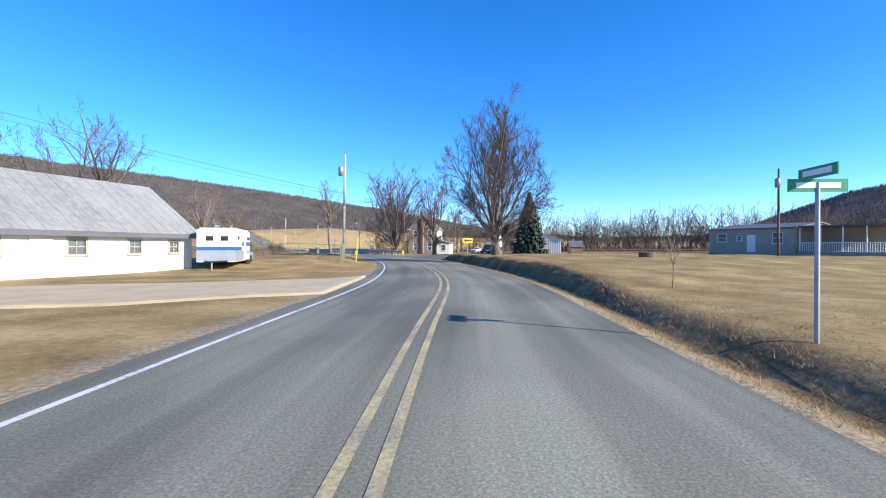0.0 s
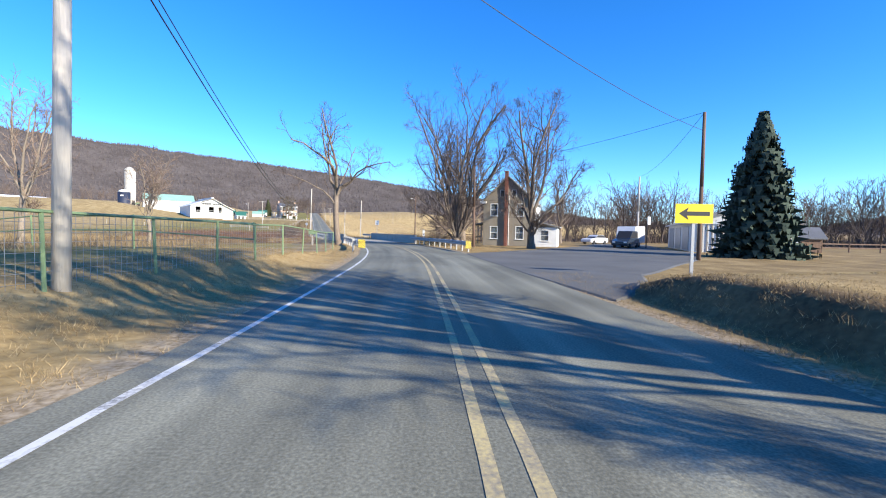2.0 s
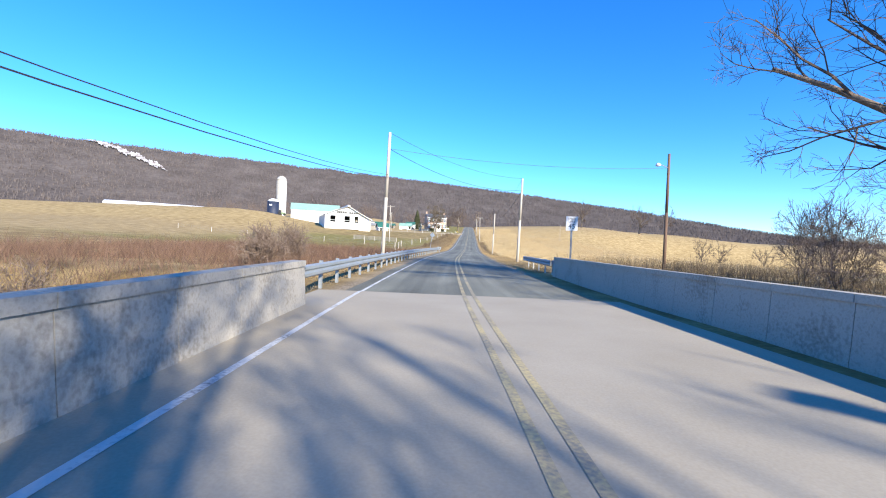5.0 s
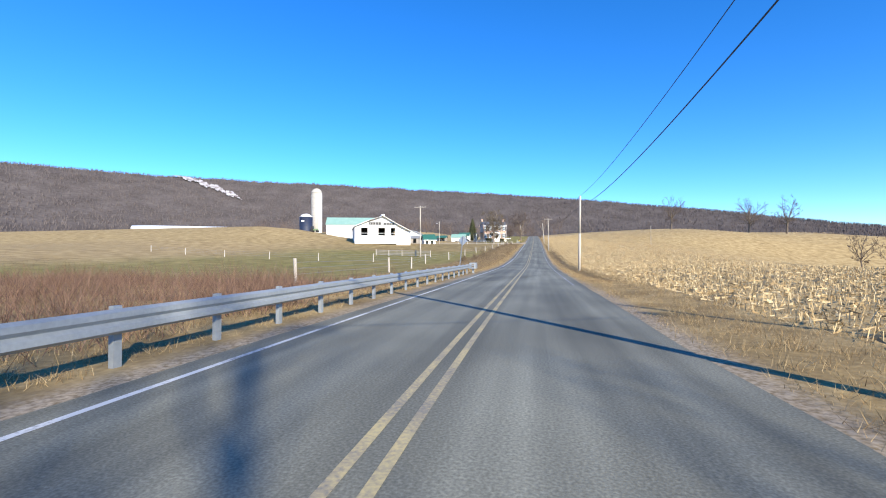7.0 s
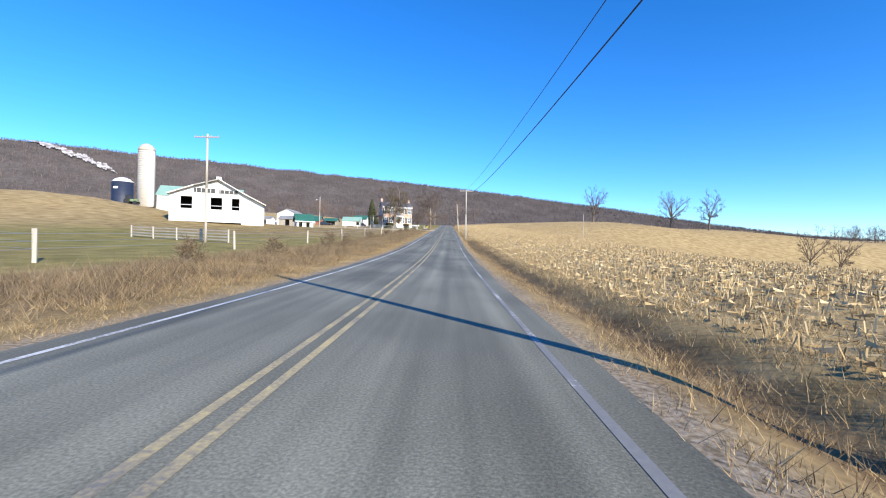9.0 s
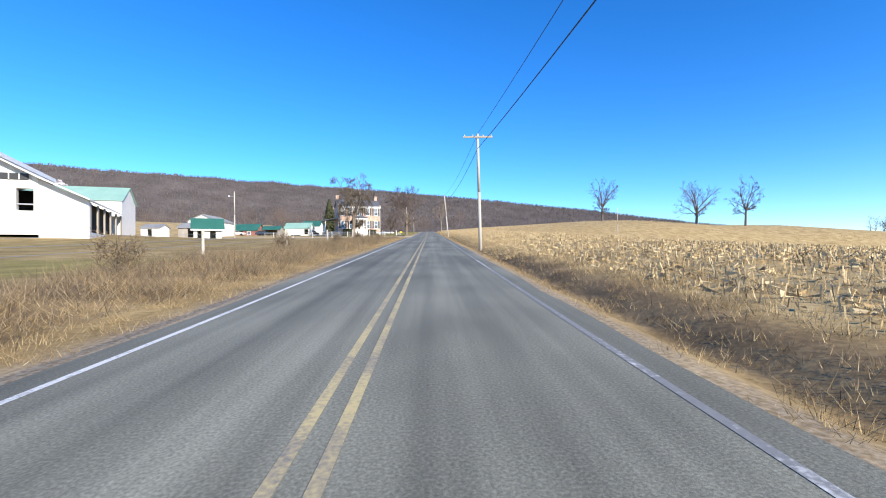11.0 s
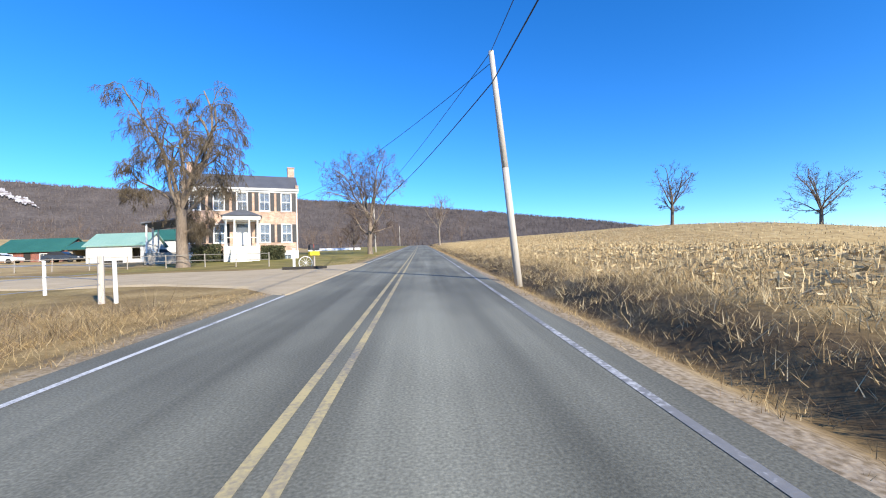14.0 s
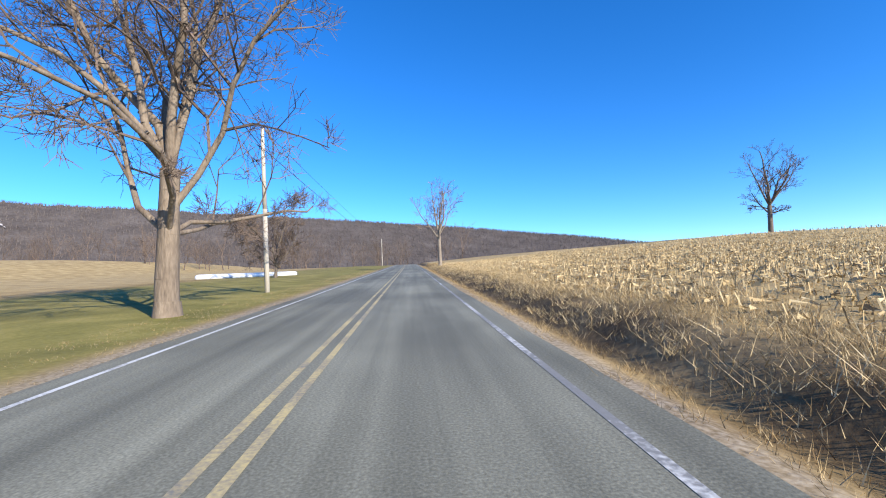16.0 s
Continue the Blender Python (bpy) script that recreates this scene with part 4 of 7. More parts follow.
wire(P0, P1 + Vector((0, 0, -3.9)), 0.7, r=0.018)
wire(P0 + Vector((0, 0, -0.5)), P1 + Vector((0, 0, -4.2)), 0.7, r=0.012)
for a, b in ((P2, P3), (P3, P5), (P5, P6), (P6, P7), (P7, P8), (P8, P9)):
    wire(a, b, 0.7)
    wire(a + low, b + low, 0.85, r=0.02)
for dz, r in ((-0.55, 0.014), (-0.85, 0.018)):
    wire(P1 + Vector((0, 0, dz - 2.72)), P2 + Vector((0, 0, dz * 0.6 - 2.55)), 2.85, r=r)
wire(P2 + low, P4 + low, 0.5)
wire(P1 + low, PH + low, 0.7)
wire(PH, PHB, 0.4)
wire(PH, PS, 0.7)
wire(P7 + Vector((0, 0, -0.4)), (-14.0, 248.5, 15.0), 0.9, r=0.012)


# ---- guard rails and bridge ----
RAIL = [(0.0, 0.42), (0.055, 0.46), (0.055, 0.53), (0.0, 0.58), (0.055, 0.63), (0.055, 0.7), (0.0, 0.74)]


def road_line(o, y0, y1, step):
    out, y = [], y0
    while y <= y1 + 1e-6:
        x, c = float(np.interp(y, ROAD_Y, ROAD_X)), float(np.interp(y, ROAD_Y, ROAD_C))
        out.append(Vector((x + o / c, y, lift(y))))
        y += step
    return out


def rail_sheet(pts, side, double=False):
    mb = MB()
    for dz in ((0.0, 0.0) if not double else (0.0, -0.36)):
        rows = []
        for i, p in enumerate(pts):
            d = (pts[min(i + 1, len(pts) - 1)] - pts[max(i - 1, 0)]).normalized()
            nrm = Vector((d.y, -d.x, 0)) * side
            rows.append([p + nrm * -o + Vector((0, 0, z + dz)) for o, z in RAIL] + [p + nrm * (0.008 - o) + Vector((0, 0, z + dz)) for o, z in reversed(RAIL)])
        n = len(rows[0])
        vs = [q for r in rows for q in r]
        fs = [(k * n + i, k * n + (i + 1) % n, (k + 1) * n + (i + 1) % n, (k + 1) * n + i) for k in range(len(rows) - 1) for i in range(n)]
        mb.add(vs, fs)
        if not double:
            break
    return mb


def guard_rail(label, o, y0, y1, side, post_mat, end_sign=False, end_box=False):
    t = thing("guard_rail", label, "guard rail", None, "guard rails")
    pts = road_line(o, y0, y1, 1.0)
    part("rail", rail_sheet(pts, side), M_GALV, t, "galvanised corrugated steel beam")
    post = MB().box(-0.04, 0.04, -0.06, 0.06, -0.5, 0.76).mesh("post", post_mat)
    blk = MB().box(-0.06, 0.06, -0.07, 0.07, 0.45, 0.72).mesh("block", post_mat)
    for p in road_line(o + 0.19 * side, y0 + 0.3, y1 - 0.2, 1.9):
        part("post", post, None, t, m=Matrix.Translation(p))
    for p in road_line(o + 0.08 * side, y0 + 0.3, y1 - 0.2, 1.9):
        part("block", blk, None, t, m=Matrix.Translation(p))
    return t


def hazard_marker(x, y, z, rot):
    """A yellow board with black slanting bars at the rail's end."""
    t = thing("hazard_marker", "yellow hazard board with slanting black bars at the rail end", "hazard sign", pose(x, y, z, 0, 0, rot) @ Matrix.Diagonal((0.74, 0.74, 0.74, 1)), "hazard boards")
    part("board", MB().box(-0.3, 0.3, -0.012, 0.012, -0.38, 0.38), M_SIGN_YELLOW, t)
    bars = MB()
    for k in range(-4, 5):
        c = k * 0.19
        pts = []
        for sx, off in ((-0.29, -0.05), (-0.29, 0.05), (0.29, 0.05), (0.29, -0.05)):
            pts.append((sx, max(-0.37, min(0.37, c - sx * 0.9 + off))))
        if abs(pts[0][1] - pts[1][1]) + abs(pts[2][1] - pts[3][1]) > 0.02:
            bars.prism(pts, -0.018, -0.0125)
    part("bars", bars, M_BLACK, t)
    return t


guard_rail("galvanised guard rail along the road before the bridge", -3.75, -25.9, -7.6, -1, M_POST)
guard_rail("galvanised guard rail on pale posts before the bridge", 4.1, -25.5, -4.2, 1, M_POST)
guard_rail("galvanised guard rail along the verge after the bridge", -4.05, 10.2, 75, -1, M_GALV)
guard_rail("galvanised guard rail on pale posts after the bridge", 4.9, 24, 33, 1, M_POST)
hazard_marker(-1.72, -26.3, 0.5, 4)
hazard_marker(5.85, -25.9, 0.5, 14)
endp = road_line(-4.0, 75.3, 75.3, 1)[0]
t = thing("rail_end", "boxy galvanised impact head ending the guard rail", "guard rail end", Matrix.Translation(endp))
part("head", MB().prism([(-0.28, 0.35), (0.28, 0.35), (0.28, 0.85), (-0.28, 0.85), (-0.28, 0.72), (0.12, 0.72), (0.12, 0.62), (-0.28, 0.62), (-0.28, 0.56), (0.12, 0.56), (0.12, 0.46), (-0.28, 0.46)], -0.6, 0.25), M_GALV, t)
part("foot", MB().box(-0.08, 0.08, -0.3, -0.1, -0.3, 0.35), M_GALV, t)


def parapet(label, o, y0, y1, h, side):
    t = thing("bridge_parapet", label, "bridge parapet", None, "bridge parapets")
    pts = road_line(o, y0, y1, 1.5)
    prof = [(-0.18, -0.25), (0.18, -0.25), (0.14, 0.2), (0.1, h - 0.12), (0.13, h - 0.12), (0.13, h), (-0.13, h), (-0.13, h - 0.12), (-0.1, h - 0.12), (-0.14, 0.2)]
    for k in range(0, len(pts) - 1):
        a, b = pts[k], pts[k + 1]
        d = (b - a).normalized()
        nr = Vector((d.y, -d.x, 0))
        mb = MB()
        n = len(prof)
        vs = [q + nr * ox + Vector((0, 0, z)) for q in (a + d * 0.006, b - d * 0.006) for ox, z in prof]
        mb.add(vs, [(i, (i + 1) % n, n + (i + 1) % n, n + i) for i in range(n)] + [tuple(range(n - 1, -1, -1)), tuple(range(n, 2 * n))])
        part("panel", mb, M_CONCRETE, t)
    return t


parapet("pale cast concrete bridge parapet with a cap", -3.75, -7.5, 10.2, 0.92, -1)
parapet("weathered concrete bridge parapet with a cap", 4.9, -4.2, 24, 0.95, 1)

# ---- buildings ----
def wave_siding(name, colors, pitch):
    """Lapped boards: fine ridges across the wall's height."""
    m = material(name, colors, 0.7, 0.8, 0.05)
    n, l = m.node_tree.nodes, m.node_tree.links
    co = n.new("ShaderNodeTexCoord")
    w = n.new("ShaderNodeTexWave")
    w.wave_type, w.bands_direction, w.wave_profile = "BANDS", "Z", "SAW"
    w.inputs["Scale"].default_value = 0.314 / pitch
    w.inputs["Distortion"].default_value = 0.0
    l.new(co.outputs["Object"], w.inputs["Vector"])
    bp = n.new("ShaderNodeBump")
    bp.inputs["Strength"].default_value, bp.inputs["Distance"].default_value = 1.0, 0.02
    l.new(w.outputs[1], bp.inputs["Height"])
    l.new(bp.outputs[0], n["Principled BSDF"].inputs["Normal"])
    return m


def brick_wall(name, c1, c2, mortar):
    m = bpy.data.materials.new(name)
    m.use_nodes = True
    n, l = m.node_tree.nodes, m.node_tree.links
    b = n["Principled BSDF"]
    b.inputs["Roughness"].default_value = 0.9
    co, mp, t = n.new("ShaderNodeTexCoord"), n.new("ShaderNodeMapping"), n.new("ShaderNodeTexBrick")
    mp.inputs["Rotation"].default_value = (radians(90), 0, 0)
    t.inputs["Scale"].default_value = 1.0
    t.inputs["Color1"].default_value, t.inputs["Color2"].default_value, t.inputs["Mortar"].default_value = (*c1, 1), (*c2, 1), (*mortar, 1)
    t.inputs["Brick Width"].default_value, t.inputs["Row Height"].default_value, t.inputs["Mortar Size"].default_value = 0.24, 0.085, 0.008
    l.new(co.outputs["Object"], mp.inputs[0])
    l.new(mp.outputs[0], t.inputs["Vector"])
    nz = n.new("ShaderNodeTexNoise")
    nz.inputs["Scale"].default_value, nz.inputs["Detail"].default_value = 1.3, 6
    l.new(co.outputs["Object"], nz.inputs[0])
    mr = n.new("ShaderNodeMapRange")
    mr.inputs[1].default_value, mr.inputs[2].default_value, mr.inputs[3].default_value, mr.inputs[4].default_value = 0.3, 0.7, 0.72, 1.2
    l.new(nz.outputs[0], mr.inputs[0])
    mx = n.new("ShaderNodeMix")
    mx.data_type, mx.blend_type = "RGBA", "MULTIPLY"
    mx.inputs[0].default_value = 1.0
    l.new(t.outputs[0], mx.inputs[6])
    l.new(mr.outputs[0], mx.inputs[7])
    l.new(mx.outputs[2], b.inputs["Base Color"])
    bp = n.new("ShaderNodeBump")
    bp.inputs["Strength"].default_value, bp.inputs["Distance"].default_value, bp.invert = 0.7, 0.01, True
    l.new(t.outputs[1], bp.inputs["Height"])
    l.new(bp.outputs[0], b.inputs["Normal"])
    return m


M_LAP = wave_siding("lapped_siding", [(0.22, 0.185, 0.14), (0.3, 0.255, 0.195)], 0.13)
M_WHITE_LAP = wave_siding("white_lapped_boards", [(0.66, 0.65, 0.62), (0.78, 0.77, 0.74)], 0.15)
M_OLD_BRICK = brick_wall("old_orange_brick", (0.42, 0.245, 0.165), (0.54, 0.37, 0.27), (0.58, 0.5, 0.42))
M_BARN_BRICK = brick_wall("red_shed_brick", (0.25, 0.07, 0.045), (0.33, 0.11, 0.07), (0.36, 0.28, 0.24))
M_GREY_LAP = wave_siding("grey_panel_siding", [(0.3, 0.27, 0.22), (0.42, 0.38, 0.32)], 0.3)


def window(parent, x, z, w, h, y, m=None, frame=None, depth=0.1, sash=True, muntins=(1, 1), fw=0.07):
    """A window at the wall's outer face y: its casing, sash bars and pane."""
    frame = frame or M_WHITE_TRIM
    mb = MB()
    x0, x1, z0, z1 = x - w / 2, x + w / 2, z - h / 2, z + h / 2
    for b in ((x0 - fw, x0, z0 - fw, z1 + fw), (x1, x1 + fw, z0 - fw, z1 + fw), (x0, x1, z1, z1 + fw), (x0, x1, z0 - fw, z0)):
        mb.box(b[0], b[1], y - 0.035, y + depth, b[2], b[3])
    win = part("window", mb, frame, parent, m=m)
    part("sill", MB().box(x0 - fw - 0.04, x1 + fw + 0.04, y - 0.09, y - 0.037, z0 - fw - 0.02, z0 - fw + 0.04), frame, win)
    bars = MB()
    if sash:
        bars.box(x0, x1, y + 0.03, y + 0.07, z - 0.025, z + 0.025)
    for k in range(1, muntins[0] + 1):
        xx = x0 + w * k / (muntins[0] + 1)
        bars.box(xx - 0.014, xx + 0.014, y + 0.035, y + 0.06, z0, z1)
    for k in range(1, muntins[1] + 1):
        zz = z0 + h * k / (muntins[1] + 1)
        if abs(zz - z) > 0.05:
            bars.box(x0, x1, y + 0.037, y + 0.058, zz - 0.014, zz + 0.014)
    if bars.v:
        part("sash_bar", bars, frame, win)
    part("pane", MB().box(x0, x1, y + 0.075, y + 0.083, z0, z1), M_GLASS, win)
    return win


def hole(x, z, w, h):
    return (x - w / 2, x + w / 2, z - h / 2, z + h / 2)


def gable_body(t, L, D, eave, ridge, wall_mat, roof_mat, front=(), right=(), left=(), over=0.35, axis="x", thick=0.2, base=0.4, roof_t=0.12, ribs=0.0):
    """Four walls and two roof slopes; the ridge runs along the local x or y."""
    if axis == "x":
        part("wall", MB().wall(0, L, -base, eave, 0, thick, front), wall_mat, t)
        part("wall", MB().wall(0, L, -base, eave, D - thick, D), wall_mat, t)
        pts = [(thick + 0.002, -base), (D - thick - 0.002, -base), (D - thick - 0.002, eave), (D / 2, ridge - 0.02), (thick + 0.002, eave)]
        part("wall", MB().prism_x(pts, L - thick, L), wall_mat, t)
        part("wall", MB().prism_x(pts, 0, thick), wall_mat, t)
        k = (ridge - eave) / (D / 2)
        for s in (0, 1):
            o = -over
            pr = [(o, eave + k * o), (D / 2, ridge), (D / 2, ridge + roof_t), (o, eave + k * o + roof_t)]
            if s:
                pr = [(D - y, z) for y, z in pr][::-1]
            rf = part("roof", MB().prism_x(pr, -over, L + over), roof_mat, t)
            if ribs:
                mb = MB()
                x = -over + 0.1
                while x < L + over:
                    a = pr[3] if not s else pr[0]
                    p = [(y, z + roof_t) for y, z in pr[:2]] if not s else [(y, z + roof_t) for y, z in pr[2:4][::-1]]
                    mb.tube((x, p[0][0], p[0][1]), (x, p[1][0], p[1][1]), 0.022, 0.022, 4, caps=False)
                    x += ribs
                part("roof_rib", mb, roof_mat, rf)
    else:
        k = (ridge - eave) / (L / 2)
        part("wall", MB().wall(0, L, -base, eave, 0, thick, front), wall_mat, t)
        part("gable", MB().prism([(0, eave + 0.002), (L, eave + 0.002), (L / 2, ridge - 0.02)], 0, thick), wall_mat, t)
        part("wall", MB().wall(0, L, -base, eave, D - thick, D), wall_mat, t)
        part("gable", MB().prism([(0, eave + 0.002), (L, eave + 0.002), (L / 2, ridge - 0.02)], D - thick, D), wall_mat, t)
        part("wall", MB().box(0, thick, thick + 0.002, D - thick - 0.002, -base, eave), wall_mat, t)
        part("wall", MB().box(L - thick, L, thick + 0.002, D - thick - 0.002, -base, eave), wall_mat, t)
        for s in (0, 1):
            pr = [(-over, eave - k * over), (L / 2, ridge), (L / 2, ridge + roof_t), (-over, eave - k * over + roof_t)]
            if s:
                pr = [(L - x, z) for x, z in pr][::-1]
            rf = part("roof", MB().prism(pr, -over, D + over), roof_mat, t)
            if ribs:
                mb = MB()
                y = -over + 0.1
                while y < D + over:
                    p = [(x, z + roof_t) for x, z in (pr[:2] if not s else pr[2:4][::-1])]
                    mb.tube((p[0][0], y, p[0][1]), (p[1][0], y, p[1][1]), 0.02, 0.02, 4, caps=False)
                    y += ribs
                part("roof_rib", mb, roof_mat, rf)
    part("floor", MB().box(thick, L - thick, thick, D - thick, -base, 0.03), M_DARK, t)


def door(t, x, w, h, y, mat, z0=0.05, m=None, label=""):
    d = part("door", MB().box(x - w / 2, x + w / 2, y - 0.02, y + 0.06, z0, z0 + h), mat, t, label, m=m)
    for k in range(2):
        part("door_panel", MB().box(x - w * 0.36, x + w * 0.36, y - 0.035, y - 0.021, z0 + 0.15 + k * h * 0.48, z0 + h * 0.45 + k * h * 0.48), mat, d)
    part("door_handle", MB().tube((x + w * 0.4, y - 0.02, z0 + 1.0), (x + w * 0.4, y - 0.08, z0 + 1.0), 0.025, 0.03, 8), M_STEEL, d)
    return d


# whitewashed low barn by the dirt drive
t = thing("whitewashed_barn", "low whitewashed barn with a weathered tin roof", "barn", frame_pose((-30.0, -68.0), (0.717, 0.697), 0.0))
wins = [(11.0, 1.35, 0.55, 0.6), (8.7, 1.35, 0.6, 0.65), (5.9, 1.35, 0.75, 0.7), (2.6, 1.35, 0.7, 0.7)]
gable_body(t, 12.2, 8.2, 2.25, 5.1, M_STUCCO, M_TIN, [hole(*w) for w in wins], over=0.4, ribs=0.6)
for w in wins:
    window(t, *w, 0.0, frame=M_GREY_WOOD, muntins=(1, 1), fw=0.1)
part("eave_board", MB().box(-0.4, 12.6, -0.45, -0.41, 1.85, 2.1), M_SLATE, t, "dark grey eave board")
part("chimney", MB().box(11.2, 11.8, 6.6, 7.2, 2.5, 5.6), M_BRICK_RED, t)
part("door", MB().box(4.0, 4.9, -0.06, -0.01, 0.1, 2.0), M_WHITE_LAP, t)


# horse trailer
def wheel(parent, x, y, z, r, w, side):
    wh = part("wheel", MB().lathe([(r * 0.62, -w / 2), (r * 0.95, -w / 2), (r, -w * 0.35), (r, w * 0.35), (r * 0.95, w / 2), (r * 0.62, w / 2)], 20), M_RUBBER, parent, "black tyre", True, pose(x, y, z, 0, 90, 90))
    part("rim", MB().lathe([(0.04, -w * 0.2), (r * 0.6, -w * 0.3), (r * 0.64, w * 0.46), (r * 0.5, w * 0.4), (r * 0.18, w * 0.3), (r * 0.1, w * 0.48)], 16), M_SILVER, wh)
    return wh


t = thing("horse_trailer", "white and silver horse trailer with blue stripes parked on grass", "trailer", frame_pose((-19.9, -61.0), (0.2, 0.98), 0.0))
# local x runs from the nose to the rear, y to the left
body = [(0.0, 0.45), (5.4, 0.45), (5.4, 2.3), (5.25, 2.42), (0.2, 2.42), (0.0, 2.3)]
part("body", MB().prism(body, -1.05, 1.05), M_CAR_WHITE, t)
part("roof", MB().prism([(0.1, 2.425), (5.3, 2.425), (5.2, 2.5), (0.25, 2.5)], -0.95, 0.95), M_CAR_WHITE, t, "slightly crowned white roof")
part("lower_panel", MB().box(-0.012, 5.412, -1.066, 1.066, 0.5, 1.12), M_SILVER, t, "silver lower panel")
part("stripe", MB().box(-0.014, 2.0, -1.068, 1.068, 1.14, 1.36), M_BLUE, t, "blue stripe")
part("stripe", MB().prism([(2.3, 1.42), (5.41, 1.42), (5.41, 1.68), (2.1, 1.68)], -1.064, -1.051), M_BLUE, t, "blue stripe")
for wy in (-0.45, 0.35):
    part("nose_window", MB().box(-0.02, 0.01, wy - 0.2, wy + 0.2, 1.72, 2.0), M_BLACK, t, "dark tinted window")
for wx in (1.0, 4.35, 4.95):
    part("side_window", MB().box(wx - 0.2, wx + 0.2, -1.075, -1.05, 1.82, 2.02), M_BLACK, t, "dark tinted window")
part("side_door", MB().box(2.9, 3.6, -1.07, -1.051, 0.55, 2.2), M_CAR_WHITE, t)
part("fender", MB().prism([(3.5, 0.5), (3.6, 0.85), (3.9, 0.98), (4.9, 0.98), (5.2, 0.85), (5.3, 0.5), (5.2, 0.5), (5.1, 0.78), (3.7, 0.78), (3.6, 0.5)], -1.3, -1.067), M_SILVER, t)
for wx in (3.98, 4.78):
    for wy in (-1.12, 1.12):
        wheel(t, wx, wy, 0.36, 0.36, 0.22, 1)
part("axle", MB().box(3.9, 4.9, -1.0, 1.0, 0.3, 0.44), M_BLACK, t)
part("tongue", MB().tube((0.0, 0.6, 0.5), (-1.3, 0, 0.5), 0.05, 0.05, 6).tube((0.0, -0.6, 0.5), (-1.3, 0, 0.5), 0.05, 0.05, 6), M_BLACK, t)
part("jack", MB().tube((-1.1, 0, 0.0), (-1.1, 0, 0.9), 0.04, 0.04, 8), M_STEEL, t)

# two-storey sided house with a brick chimney
t = thing("farmhouse", "two-storey tan sided house with a red brick chimney", "house", frame_pose((14.0, -8.5), (0.83, -0.56), 0.0))
W = [(1.25, 1.45, 0.75, 1.3), (4.15, 1.45, 0.8, 1.35), (1.25, 4.0, 0.75, 1.3), (4.15, 4.0, 0.8, 1.3)]
gable_body(t, 5.6, 9.0, 5.05, 7.7, M_LAP, M_TIN, [hole(*w) for w in W], axis="y", over=0.3, ribs=0.5)
for w in W:
    window(t, *w, 0.0, muntins=(0, 0))
for ax in (2.15, 3.45):
    part("attic_window", MB().box(ax - 0.2, ax + 0.2, -0.03, 0.02, 5.55, 6.2), M_BLACK, t, "small dark attic window")
    part("attic_casing", MB().box(ax - 0.26, ax - 0.205, -0.05, 0.01, 5.5, 6.25).box(ax + 0.205, ax + 0.26, -0.05, 0.01, 5.5, 6.25).box(ax - 0.205, ax + 0.205, -0.05, 0.01, 6.2, 6.25), M_WHITE_TRIM, t)
chim = part("chimney", MB().box(2.45, 2.76, -0.28, -0.01, -0.2, 6.2).box(2.42, 2.79, -0.3, 0.1, 6.2, 8.2), M_BRICK_RED, t, "red brick chimney")
part("chimney_cap", MB().box(2.35, 2.83, -0.36, 0.16, 8.2, 8.32), M_BRICK_RED, chim)
part("downpipe", MB().tube((2.9, -0.06, 0.1), (2.9, -0.06, 5.6), 0.04, 0.04, 6), M_WHITE_TRIM, t, "white downpipe")
part("eave_return", MB().box(-0.35, 0.35, -0.33, 0.0, 4.72, 4.95).box(5.25, 5.95, -0.33, 0.0, 4.72, 4.95), M_WHITE_TRIM, t)
ext = part("lean_to", MB().wall(5.602, 8.2, -0.3, 2.1, 0.05, 0.25, [hole(6.9, 1.2, 0.8, 1.1)]).box(8.0, 8.2, 0.252, 6, -0.3, 2.1).box(5.602, 8.2, 5.8, 6, -0.3, 2.1), M_WHITE_LAP, t, "one-storey side wing")
part("lean_to_gable", MB().prism([(5.602, 2.102), (8.2, 2.102), (5.602, 2.75)], 0.05, 0.25), M_LAP, ext)
part("lean_to_roof", MB().prism([(5.602, 2.78), (8.5, 2.1), (8.5, 2.2), (5.602, 2.9)], -0.2, 6.3), M_TIN, ext, "pale metal roof")
window(t, 6.9, 1.2, 0.8, 1.1, 0.05, muntins=(0, 0))
porch = part("porch_roof", MB().prism([(-2.2, 2.35), (-0.02, 2.75), (-0.02, 2.87), (-2.2, 2.47)], 4.5, 8.8), M_TIN, t, "dark porch roof")
for py in (4.7, 6.6, 8.6):
    part("porch_post", MB().box(-2.1, -1.98, py - 0.06, py + 0.06, 0, 2.4), M_GREY_WOOD, porch)
part("porch_rail", MB().box(-2.08, -2.0, 4.7, 8.6, 0.85, 0.93).box(-2.08, -2.0, 4.7, 8.6, 0.3, 0.36), M_GREY_WOOD, porch)
# White boards over the tan wall put this side's sunlight into its colour.
part("sunlit_side", MB().box(5.602, 5.64, 0.3, 8.8, 2.95, 5.0), M_WHITE_LAP, t, "side boarded in white to look sunlit")

